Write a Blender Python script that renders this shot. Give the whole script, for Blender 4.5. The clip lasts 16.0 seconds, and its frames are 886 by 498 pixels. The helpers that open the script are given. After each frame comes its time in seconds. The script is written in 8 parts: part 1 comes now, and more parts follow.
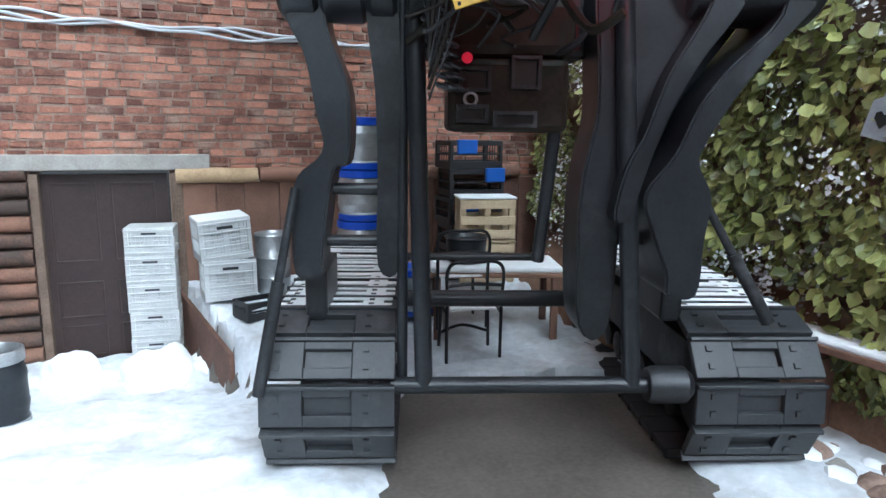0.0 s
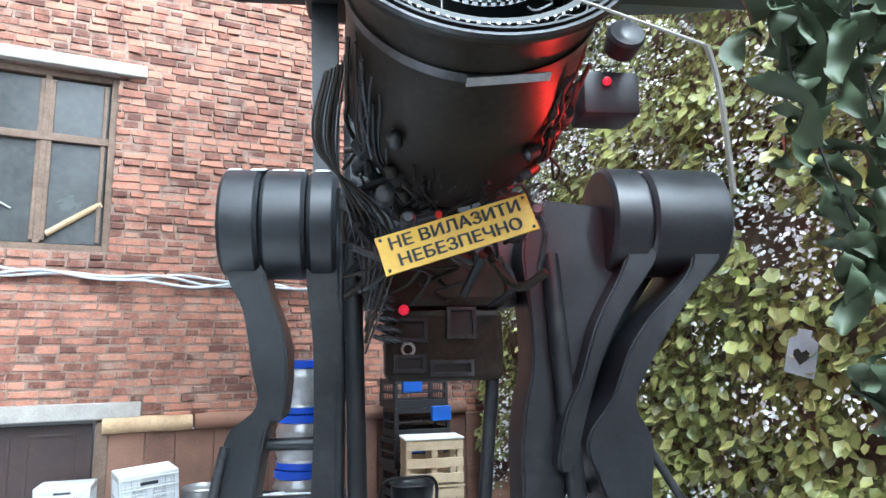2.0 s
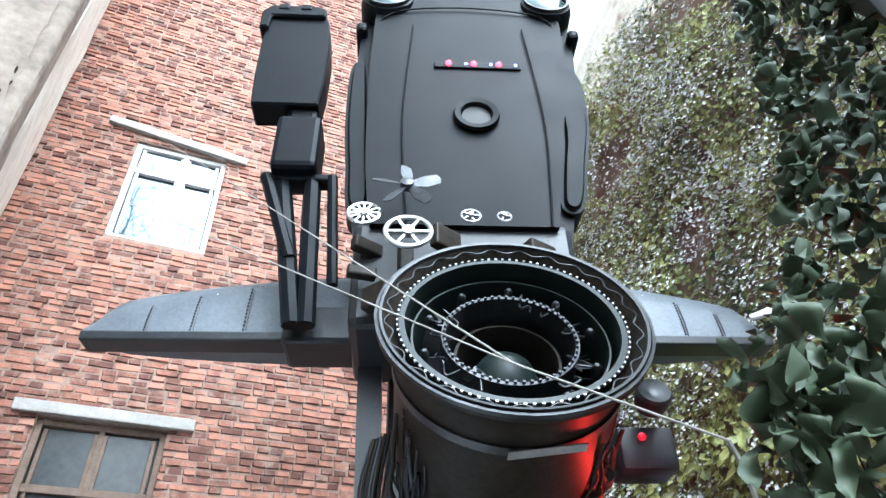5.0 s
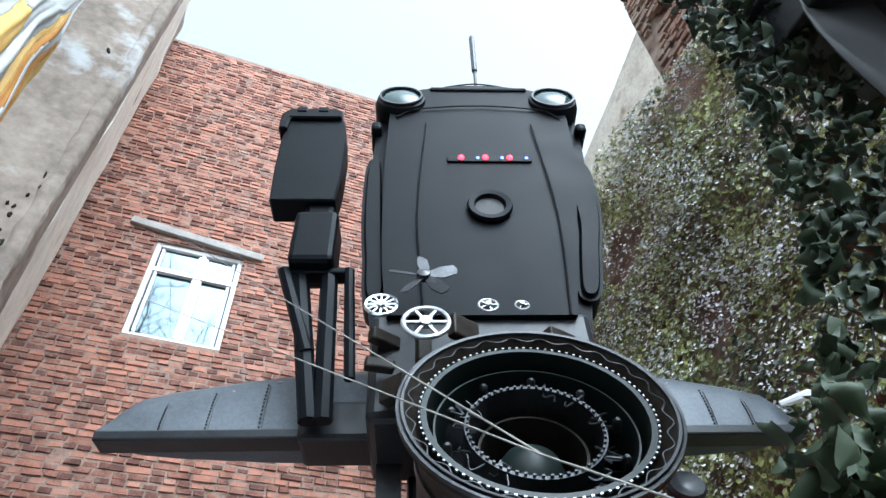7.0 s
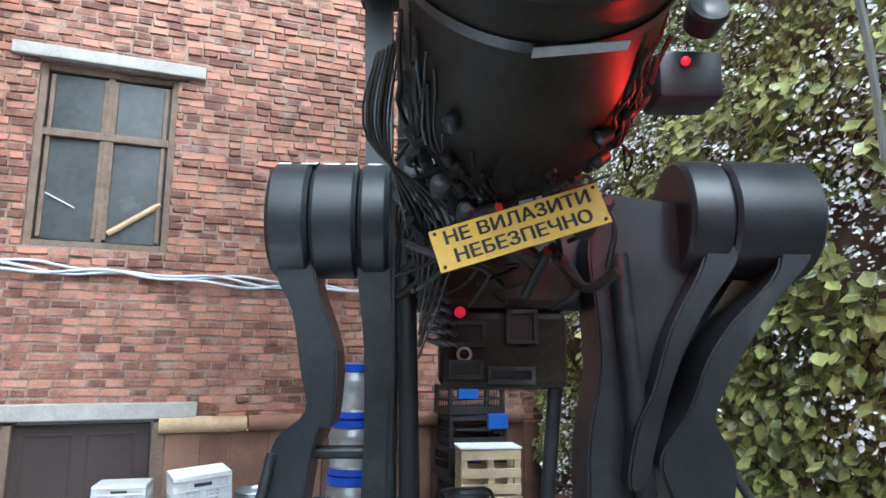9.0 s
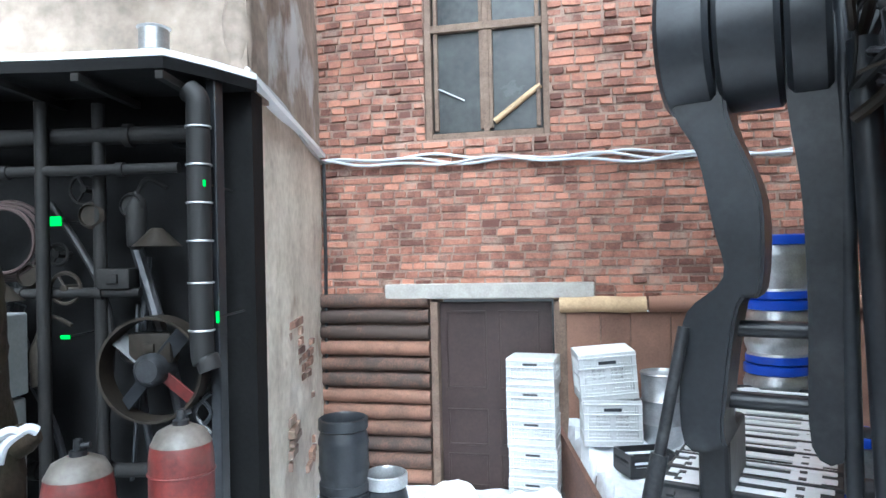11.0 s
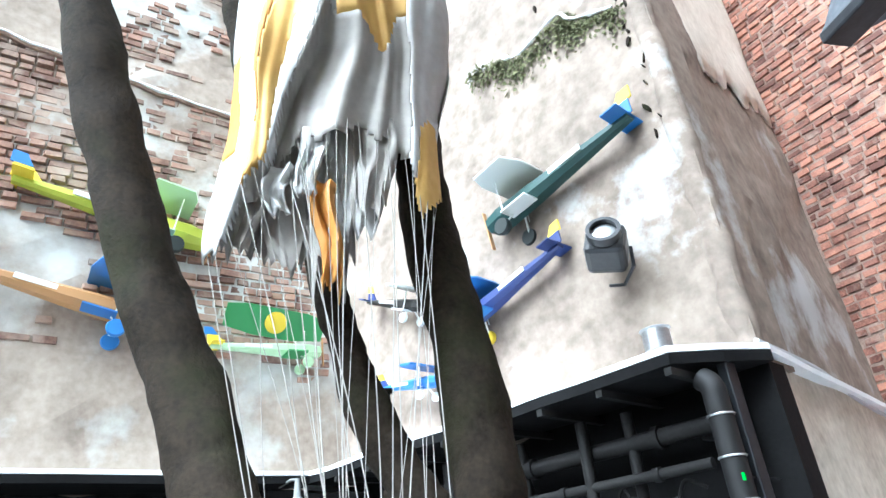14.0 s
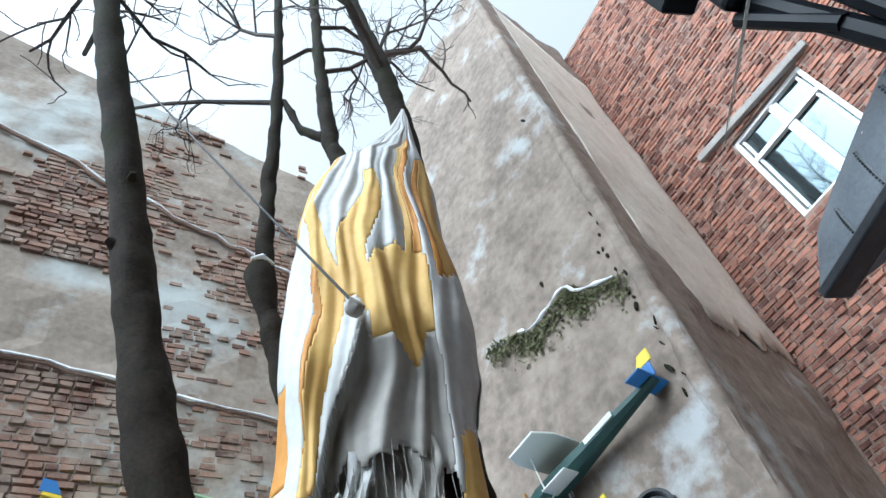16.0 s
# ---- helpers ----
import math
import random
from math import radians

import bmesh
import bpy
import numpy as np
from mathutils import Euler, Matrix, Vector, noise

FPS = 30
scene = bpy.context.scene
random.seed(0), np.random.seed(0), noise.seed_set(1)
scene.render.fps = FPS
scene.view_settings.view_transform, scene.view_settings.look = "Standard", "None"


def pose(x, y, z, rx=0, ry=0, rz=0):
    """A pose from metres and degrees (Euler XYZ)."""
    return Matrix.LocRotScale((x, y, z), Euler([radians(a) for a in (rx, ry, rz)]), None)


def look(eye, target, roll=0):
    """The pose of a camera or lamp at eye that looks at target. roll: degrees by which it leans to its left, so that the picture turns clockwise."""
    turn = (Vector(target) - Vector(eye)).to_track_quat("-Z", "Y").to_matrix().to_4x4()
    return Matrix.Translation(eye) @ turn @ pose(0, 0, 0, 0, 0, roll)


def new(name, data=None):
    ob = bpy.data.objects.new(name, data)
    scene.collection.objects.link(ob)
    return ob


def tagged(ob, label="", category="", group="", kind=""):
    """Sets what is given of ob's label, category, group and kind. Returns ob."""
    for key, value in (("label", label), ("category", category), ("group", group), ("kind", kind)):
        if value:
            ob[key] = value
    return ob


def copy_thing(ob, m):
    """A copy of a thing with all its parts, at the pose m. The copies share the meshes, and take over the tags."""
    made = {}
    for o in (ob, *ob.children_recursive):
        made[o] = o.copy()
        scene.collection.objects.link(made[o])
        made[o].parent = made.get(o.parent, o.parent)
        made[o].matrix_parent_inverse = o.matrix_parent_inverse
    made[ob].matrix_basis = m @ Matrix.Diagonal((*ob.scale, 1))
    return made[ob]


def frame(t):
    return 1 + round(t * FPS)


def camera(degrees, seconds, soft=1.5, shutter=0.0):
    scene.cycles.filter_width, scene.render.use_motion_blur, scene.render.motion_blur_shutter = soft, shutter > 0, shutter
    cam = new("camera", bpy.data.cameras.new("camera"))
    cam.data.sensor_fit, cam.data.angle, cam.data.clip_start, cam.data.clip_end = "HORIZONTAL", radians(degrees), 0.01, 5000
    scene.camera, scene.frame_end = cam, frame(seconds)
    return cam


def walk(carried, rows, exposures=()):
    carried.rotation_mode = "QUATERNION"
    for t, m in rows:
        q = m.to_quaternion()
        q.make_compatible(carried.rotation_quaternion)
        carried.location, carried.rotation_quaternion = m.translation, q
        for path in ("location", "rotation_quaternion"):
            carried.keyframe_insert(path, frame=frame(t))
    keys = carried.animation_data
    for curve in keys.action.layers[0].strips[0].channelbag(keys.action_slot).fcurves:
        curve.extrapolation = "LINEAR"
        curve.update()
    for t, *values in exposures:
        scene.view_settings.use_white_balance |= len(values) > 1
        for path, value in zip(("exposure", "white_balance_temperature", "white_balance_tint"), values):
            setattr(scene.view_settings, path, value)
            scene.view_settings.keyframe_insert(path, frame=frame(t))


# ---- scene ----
cam = camera(68.1, 16.0)
PATH = [
    (0, (-0.252, -0.075, 2.335), (0.463, 1.757, 1.968), 0.7),
    (0.5, (-0.217, -0.076, 2.364), (0.551, 1.74, 2.032), -0.1),
    (1, (-0.198, -0.066, 2.392), (0.602, 1.754, 2.17), -0.7),
    (1.5, (-0.194, -0.073, 2.42), (0.655, 1.738, 2.462), -0.9),
    (2, (-0.202, -0.101, 2.445), (0.654, 1.679, 2.761), -0.8),
    (2.5, (-0.212, -0.123, 2.468), (0.625, 1.605, 3.03), -0.9),
    (3, (-0.22, -0.153, 2.49), (0.581, 1.519, 3.24), -1.1),
    (3.5, (-0.23, -0.184, 2.498), (0.524, 1.43, 3.406), -1.5),
    (4, (-0.246, -0.216, 2.505), (0.436, 1.309, 3.605), -1.8),
    (4.5, (-0.281, -0.239, 2.508), (0.35, 1.223, 3.718), -1.4),
    (5, (-0.305, -0.263, 2.504), (0.321, 1.194, 3.723), -1.6),
    (7.5, (-0.325, -0.236, 2.491), (0.188, 1.043, 3.94), -2.3),
    (8, (-0.254, -0.147, 2.476), (0.404, 1.384, 3.582), -3.2),
    (8.2, (-0.227, -0.101, 2.473), (0.477, 1.537, 3.378), -2.9),
    (10.3, (-0.025, 0.445, 2.40), (0.235, 2.428, 2.422), -2.1),
    (10.5, (-0.039, 0.496, 2.403), (0.027, 2.495, 2.424), -2.3),
    (11, (-0.109, 0.635, 2.314), (-0.534, 2.589, 2.334), -1.3),
    (11.5, (-0.048, 0.792, 2.239), (-0.981, 2.56, 2.292), -1.4),
    (12, (-0.076, 0.853, 2.249), (-1.391, 2.36, 2.291), -1.5),
    (12.5, (-0.076, 0.869, 2.252), (-1.527, 2.245, 2.287), -2.3),
    (13, (-0.036, 0.843, 2.276), (-1.631, 2.016, 2.558), -3.5),
    (13.5, (-0.064, 0.824, 2.323), (-1.621, 1.881, 2.999), -4.9),
    (14, (-0.054, 0.803, 2.362), (-1.521, 1.796, 3.29), -5.9),
    (14.5, (0.001, 0.753, 2.419), (-1.38, 1.682, 3.527), -7.9),
    (15, (0.034, 0.719, 2.447), (-1.234, 1.586, 3.728), -9.6),
    (15.5, (0.049, 0.684, 2.446), (-1.085, 1.507, 3.873), -11.9),
    (16, (0.066, 0.669, 2.447), (-0.956, 1.449, 3.979), -14.7),
]
EXPOSURES = [(0, 1.1, 5400, 2), (1, 1.45, 5400, 2), (2.5, 1.95, 5400, 2), (3.5, 1.95, 5400, 2), (4.2, 1.85, 5400, 2), (5, 1.45, 5400, 2), (7.5, 0.65, 5400, 2), (8.2, 0.95, 5400, 2), (9, 1.4, 5400, 2), (10.3, 1.85, 5400, 2), (11, 1.65, 5400, 2), (12.5, 2, 5400, 2), (13.2, 2.2, 5400, 2), (14.5, 1.35, 5400, 2), (16, 0.5, 5400, 2)]
walk(cam, [(t, look(eye, target, roll)) for t, eye, target, roll in PATH], EXPOSURES)

# ---- light ----
SUN_EL, SUN_AZ = radians(48), radians(168)
world = bpy.data.worlds.new("overcast_sky")
scene.world = world
world.use_nodes = True
wn, wl = world.node_tree.nodes, world.node_tree.links
sky = wn.new("ShaderNodeTexSky")
sky.sky_type = 'NISHITA'
sky.sun_disc = False
sky.sun_elevation, sky.sun_rotation = SUN_EL, SUN_AZ
sky.air_density, sky.dust_density, sky.ozone_density = 1.0, 5.0, 1.0
grey = wn.new("ShaderNodeHueSaturation")
grey.inputs["Saturation"].default_value = 0.0
grey.inputs["Value"].default_value = 2.0
wl.new(sky.outputs[0], grey.inputs["Color"])
wl.new(grey.outputs[0], wn["Background"].inputs["Color"])
wn["Background"].inputs["Strength"].default_value = 0.15
sun = bpy.data.lights.new("sun", 'SUN')
sun.energy, sun.angle, sun.color = 0.6, radians(45), (1.0, 0.97, 0.93)
sun_ob = new("sun", sun)
sun_ob.matrix_world = look((0, 0, 30), Vector((0, 0, 30)) - Vector((math.sin(SUN_AZ) * math.cos(SUN_EL), math.cos(SUN_AZ) * math.cos(SUN_EL), math.sin(SUN_EL))) * 3)

# ---- materials ----
def surf(name, dark, light, rough=0.8, scale=6.0, fine=60.0, bump=0.3, metal=0.0, stain=None, stain_scale=1.2, stain_at=0.6, stain_soft=0.12, island=0.0, objvar=0.0, wet=0.0, spec=0.5):
    """Two-scale colour noise from dark to light, an optional stain colour in patches, roughness variation and bump."""
    m = bpy.data.materials.new(name)
    m.use_nodes = True
    n, l = m.node_tree.nodes, m.node_tree.links
    b = n["Principled BSDF"]
    geo = n.new("ShaderNodeNewGeometry")
    pos = geo.outputs["Position"]
    a = n.new("ShaderNodeTexNoise")
    a.inputs["Scale"].default_value, a.inputs["Detail"].default_value, a.inputs["Roughness"].default_value = scale, 6, 0.65
    f = n.new("ShaderNodeTexNoise")
    f.inputs["Scale"].default_value, f.inputs["Detail"].default_value = fine, 4
    l.new(pos, a.inputs["Vector"]), l.new(pos, f.inputs["Vector"])
    mx = n.new("ShaderNodeMath")
    mx.operation = 'MULTIPLY_ADD'
    mx.inputs[1].default_value, mx.inputs[2].default_value = 0.35, 0.0
    l.new(f.outputs["Fac"], mx.inputs[0])
    ad = n.new("ShaderNodeMath")
    ad.operation = 'MULTIPLY_ADD'
    ad.inputs[1].default_value = 0.65
    l.new(a.outputs["Fac"], ad.inputs[0]), l.new(mx.outputs[0], ad.inputs[2])
    fac = ad.outputs[0]
    if island or objvar:
        src = geo.outputs["Random Per Island"] if island else n.new("ShaderNodeObjectInfo").outputs["Random"]
        iv = n.new("ShaderNodeMath")
        iv.operation = 'MULTIPLY_ADD'
        amount = island or objvar
        iv.inputs[1].default_value, iv.inputs[2].default_value = amount, -amount / 2
        l.new(src, iv.inputs[0])
        su = n.new("ShaderNodeMath")
        l.new(fac, su.inputs[0]), l.new(iv.outputs[0], su.inputs[1])
        fac = su.outputs[0]
    ramp = n.new("ShaderNodeValToRGB")
    ramp.color_ramp.elements[0].position, ramp.color_ramp.elements[1].position = 0.3, 0.7
    ramp.color_ramp.elements[0].color, ramp.color_ramp.elements[1].color = (*dark, 1), (*light, 1)
    l.new(fac, ramp.inputs[0])
    col = ramp.outputs[0]
    if stain:
        s = n.new("ShaderNodeTexNoise")
        s.inputs["Scale"].default_value, s.inputs["Detail"].default_value, s.inputs["Roughness"].default_value = stain_scale, 8, 0.6
        l.new(pos, s.inputs["Vector"])
        r2 = n.new("ShaderNodeMapRange")
        r2.inputs["From Min"].default_value, r2.inputs["From Max"].default_value = stain_at - stain_soft, stain_at + stain_soft
        l.new(s.outputs["Fac"], r2.inputs["Value"])
        mix = n.new("ShaderNodeMix")
        mix.data_type = 'RGBA'
        l.new(r2.outputs[0], mix.inputs["Factor"]), l.new(col, mix.inputs[6])
        mix.inputs[7].default_value = (*stain, 1)
        col = mix.outputs[2]
    l.new(col, b.inputs["Base Color"])
    rr = n.new("ShaderNodeMapRange")
    rr.inputs["To Min"].default_value, rr.inputs["To Max"].default_value = max(0.05, rough - 0.15 - wet), min(1, rough + 0.12)
    l.new(a.outputs["Fac"], rr.inputs["Value"]), l.new(rr.outputs[0], b.inputs["Roughness"])
    b.inputs["Metallic"].default_value = metal
    b.inputs["Specular IOR Level"].default_value = spec
    if bump:
        bp = n.new("ShaderNodeBump")
        bp.inputs["Strength"].default_value, bp.inputs["Distance"].default_value = bump, 0.01
        l.new(fac, bp.inputs["Height"]), l.new(bp.outputs[0], b.inputs["Normal"])
    return m


def plain(name, color, rough=0.5, metal=0.0, emit=0.0):
    m = bpy.data.materials.new(name)
    m.use_nodes = True
    b = m.node_tree.nodes["Principled BSDF"]
    b.inputs["Base Color"].default_value = (*color, 1)
    b.inputs["Roughness"].default_value, b.inputs["Metallic"].default_value = rough, metal
    if emit:
        b.inputs["Emission Color"].default_value, b.inputs["Emission Strength"].default_value = (*color, 1), emit
    return m


def leaf_mat(name, colors, rough=0.45):
    m = bpy.data.materials.new(name)
    m.use_nodes = True
    n, l = m.node_tree.nodes, m.node_tree.links
    b = n["Principled BSDF"]
    geo = n.new("ShaderNodeNewGeometry")
    ramp = n.new("ShaderNodeValToRGB")
    ramp.color_ramp.interpolation = 'LINEAR'
    while len(ramp.color_ramp.elements) < len(colors):
        ramp.color_ramp.elements.new(0.5)
    for k, c in enumerate(colors):
        ramp.color_ramp.elements[k].position, ramp.color_ramp.elements[k].color = k / (len(colors) - 1), (*c, 1)
    no = n.new("ShaderNodeTexNoise")
    no.inputs["Scale"].default_value, no.inputs["Detail"].default_value = 0.9, 4
    l.new(geo.outputs["Position"], no.inputs["Vector"])
    ma = n.new("ShaderNodeMath")
    ma.operation = 'MULTIPLY_ADD'
    ma.inputs[1].default_value = 0.55
    l.new(geo.outputs["Random Per Island"], ma.inputs[0])
    mb = n.new("ShaderNodeMath")
    mb.operation = 'MULTIPLY_ADD'
    mb.inputs[1].default_value, mb.inputs[2].default_value = 1.5, -0.52
    l.new(no.outputs["Fac"], mb.inputs[0]), l.new(mb.outputs[0], ma.inputs[2])
    l.new(ma.outputs[0], ramp.inputs[0]), l.new(ramp.outputs[0], b.inputs["Base Color"])
    b.inputs["Roughness"].default_value = rough
    return m


BRICK = surf("red_brick", (0.105, 0.042, 0.03), (0.44, 0.20, 0.135), 0.92, 6.0, 50, 0.9, stain=(0.36, 0.28, 0.225), stain_scale=3.6, stain_at=0.65, stain_soft=0.10, island=0.42)
BRICK_ONE = surf("red_brick_loose", (0.105, 0.042, 0.03), (0.44, 0.20, 0.135), 0.92, 6.0, 50, 0.9, stain=(0.36, 0.28, 0.225), stain_scale=3.6, stain_at=0.65, stain_soft=0.10, objvar=0.42)
MORTAR = surf("old_mortar", (0.13, 0.078, 0.06), (0.38, 0.275, 0.22), 0.95, 6, 50, 0.8)
STUCCO = surf("weathered_stucco", (0.12, 0.092, 0.072), (0.39, 0.32, 0.262), 0.95, 2.2, 11, 0.55, stain=(0.47, 0.48, 0.48), stain_scale=1.1, stain_at=0.63, stain_soft=0.05)
STUCCO_PALE = surf("pale_stucco", (0.42, 0.365, 0.29), (0.80, 0.745, 0.64), 0.92, 2.4, 16, 0.9, stain=(0.30, 0.225, 0.165), stain_scale=1.9, stain_at=0.64, stain_soft=0.08)
STUCCO_RUIN = surf("peeling_stucco", (0.20, 0.16, 0.128), (0.44, 0.375, 0.31), 0.95, 2.0, 14, 0.7, stain=(0.53, 0.56, 0.54), stain_scale=0.55, stain_at=0.56, stain_soft=0.06)
RUIN_BRICK = surf("ruined_brick", (0.105, 0.056, 0.042), (0.34, 0.205, 0.15), 0.95, 4.5, 34, 1.0, stain=(0.38, 0.315, 0.255), stain_scale=2.6, stain_at=0.56, stain_soft=0.12, island=0.45)
# pale plaster, colour raised to make up for weak sun on its face
PLASTER_LIFTED = surf("light_lifted_plaster", (0.56, 0.51, 0.43), (0.88, 0.84, 0.75), 0.92, 2.4, 16, 0.8, stain=(0.42, 0.34, 0.26), stain_scale=1.9, stain_at=0.68, stain_soft=0.08)
MOSS = surf("green_moss", (0.07, 0.075, 0.03), (0.17, 0.17, 0.08), 1.0, 12, 80, 0.8)
CONCRETE = surf("damp_concrete", (0.06, 0.052, 0.045), (0.19, 0.17, 0.15), 0.62, 1.4, 35, 0.35, wet=0.25)
LINTEL = surf("cast_lintel", (0.24, 0.22, 0.20), (0.42, 0.40, 0.37), 0.9, 6, 50, 0.4)
SNOW = surf("trodden_snow", (0.50, 0.53, 0.57), (0.86, 0.89, 0.93), 0.75, 3.2, 16, 1.0, stain=(0.34, 0.31, 0.29), stain_scale=1.7, stain_at=0.63, stain_soft=0.12)
SNOW_CLEAN = surf("fresh_snow", (0.80, 0.82, 0.85), (0.92, 0.94, 0.96), 0.7, 8, 40, 0.4)
LOG = surf("weathered_log", (0.06, 0.042, 0.034), (0.24, 0.125, 0.085), 0.88, 5, 60, 0.8, objvar=0.5)
LOG_PALE = surf("peeled_log", (0.30, 0.20, 0.11), (0.58, 0.42, 0.25), 0.8, 4, 50, 0.4)
PLANK = surf("brown_plank", (0.10, 0.05, 0.035), (0.24, 0.13, 0.09), 0.8, 3, 50, 0.4, objvar=0.4)
DOOR = surf("dark_door_paint", (0.022, 0.013, 0.012), (0.05, 0.03, 0.027), 0.55, 3, 40, 0.2)
BLACK = surf("black_painted_steel", (0.009, 0.010, 0.012), (0.024, 0.027, 0.032), 0.38, 5, 45, 0.15, spec=0.4, stain=(0.045, 0.048, 0.052), stain_scale=4, stain_at=0.68)
HULL = surf("dull_black_car_paint", (0.0025, 0.003, 0.0045), (0.007, 0.009, 0.012), 0.5, 3, 50, 0.05, spec=0.10)
STEEL = surf("worn_dark_steel", (0.018, 0.019, 0.021), (0.055, 0.058, 0.064), 0.45, 5, 60, 0.3, metal=0.5, stain=(0.15, 0.15, 0.16), stain_scale=3, stain_at=0.64)
PADS = surf("worn_track_steel", (0.020, 0.022, 0.025), (0.045, 0.048, 0.053), 0.5, 4, 60, 0.25, metal=0.1, stain=(0.085, 0.085, 0.088), stain_scale=6, stain_at=0.70)
WING = surf("riveted_grey_metal", (0.07, 0.08, 0.092), (0.15, 0.165, 0.185), 0.5, 3, 50, 0.1, metal=0.3)
ENGINE = surf("brown_engine_metal", (0.011, 0.009, 0.007), (0.034, 0.028, 0.022), 0.5, 5, 40, 0.25, metal=0.1, spec=0.18, stain=(0.05, 0.042, 0.034), stain_scale=3.5, stain_at=0.66)
CHROME = plain("bright_metal", (0.65, 0.66, 0.67), 0.22, 1.0)
ALU = surf("cast_aluminium", (0.30, 0.31, 0.32), (0.55, 0.56, 0.57), 0.4, 8, 80, 0.2, metal=0.8)
YELLOW = surf("yellow_sign_paint", (0.62, 0.36, 0.02), (0.80, 0.50, 0.04), 0.5, 5, 60, 0.05)
# black for print and black paint, also for shade in rooms and hollows
INK_AND_SHADE = plain("black_lettering_and_shade", (0.015, 0.014, 0.012), 0.6)
RED_LED = plain("red_led", (1.0, 0.03, 0.05), 0.3, emit=5)
RED_LAMP = plain("red_lamp", (0.6, 0.015, 0.04), 0.3, emit=0.25)
GREEN_LED = plain("green_led", (0.0, 0.62, 0.03), 0.6, emit=0.22)
AMBER_LED = plain("amber_led", (1.0, 0.45, 0.02), 0.3, emit=0.5)
GLASS = surf("dusty_window_glass", (0.022, 0.024, 0.026), (0.07, 0.074, 0.073), 0.25, 2.2, 14, 0.02, spec=0.3)
GLASS_SKY = plain("bright_window_glass", (0.09, 0.115, 0.125), 0.04, metal=0.75)
WOOD_FRAME = surf("weathered_window_wood", (0.075, 0.048, 0.034), (0.22, 0.155, 0.115), 0.85, 7, 60, 0.6)
WHITE_FRAME = plain("white_window_frame", (0.78, 0.79, 0.80), 0.4)
CRATE = surf("white_crate_plastic", (0.44, 0.45, 0.45), (0.64, 0.65, 0.65), 0.5, 5, 50, 0.05)
CRATE_BLACK = plain("black_crate_plastic", (0.02, 0.02, 0.022), 0.5)
CRATE_BLUE = plain("blue_crate_plastic", (0.02, 0.10, 0.42), 0.45)
CRATE_WOOD = surf("pale_crate", (0.42, 0.32, 0.20), (0.62, 0.50, 0.34), 0.8, 6, 60, 0.3)
BLUE = plain("blue_keg_paint", (0.015, 0.07, 0.50), 0.35)
GAS_RED = surf("faded_red_paint", (0.05, 0.009, 0.008), (0.19, 0.026, 0.022), 0.6, 6, 40, 0.3, stain=(0.075, 0.04, 0.034), stain_scale=4, stain_at=0.58)
RUBBER = plain("black_rubber", (0.006, 0.006, 0.0065), 0.65)
BARK = surf("mossy_bark", (0.007, 0.0053, 0.004), (0.035, 0.0265, 0.0185), 0.92, 16, 60, 1.0, spec=0.12, stain=(0.022, 0.026, 0.010), stain_scale=2.4, stain_at=0.60)
TWIG = surf("dark_twig", (0.05, 0.042, 0.036), (0.12, 0.10, 0.09), 0.9, 8, 60, 0.3)
SILK_WHITE = surf("dirty_white_silk", (0.48, 0.48, 0.47), (0.74, 0.74, 0.72), 0.7, 1.6, 20, 0.15, stain=(0.48, 0.43, 0.36), stain_scale=1.4, stain_at=0.64)
SILK_GOLD = surf("golden_silk", (0.60, 0.36, 0.07), (0.82, 0.57, 0.20), 0.7, 1.6, 20, 0.15, stain=(0.60, 0.30, 0.06), stain_scale=1.8, stain_at=0.64)
SILK_ORANGE = surf("orange_silk", (0.50, 0.20, 0.03), (0.70, 0.36, 0.07), 0.7, 1.6, 20, 0.15)


def sheer(m, amount=0.22):
    """Let light through a thin cloth: part of the surface passes light from behind in its own colour."""
    n, l = m.node_tree.nodes, m.node_tree.links
    b = n["Principled BSDF"]
    tr = n.new("ShaderNodeBsdfTranslucent")
    l.new(b.inputs["Base Color"].links[0].from_socket, tr.inputs["Color"])
    mx = n.new("ShaderNodeMixShader")
    mx.inputs[0].default_value = amount
    l.new(b.outputs[0], mx.inputs[1]), l.new(tr.outputs[0], mx.inputs[2])
    l.new(mx.outputs[0], n["Material Output"].inputs["Surface"])


for m_ in (SILK_WHITE, SILK_GOLD, SILK_ORANGE):
    sheer(m_)
CORD = plain("white_cord", (0.30, 0.29, 0.265), 0.8)
WIRE = plain("grey_cable", (0.50, 0.52, 0.55), 0.5)
CUTOUT = surf("painted_white_plywood", (0.28, 0.305, 0.335), (0.42, 0.445, 0.475), 0.6, 5, 50, 0.05)
DARK_SHED = surf("near_black_boards", (0.003, 0.003, 0.0033), (0.011, 0.011, 0.0115), 0.75, 3, 40, 0.4, spec=0.12)
GREY_BOX = surf("grey_enamel", (0.15, 0.16, 0.16), (0.26, 0.27, 0.27), 0.5, 4, 50, 0.1)
SCREEN = plain("dim_screen_glass", (0.05, 0.085, 0.085), 0.12)
IVY = leaf_mat("ivy_leaves", [(0.035, 0.045, 0.03), (0.125, 0.145, 0.06), (0.31, 0.34, 0.105), (0.50, 0.52, 0.19), (0.27, 0.275, 0.18)], 0.32)
CAMO = leaf_mat("camouflage_cloth", [(0.014, 0.020, 0.013), (0.028, 0.045, 0.023), (0.055, 0.08, 0.038), (0.035, 0.045, 0.03)], 0.6)
CLAY = surf("brown_earth", (0.13, 0.07, 0.045), (0.30, 0.18, 0.12), 0.95, 4, 40, 0.6)
TEAL = plain("teal_paint", (0.005, 0.012, 0.011), 0.5)
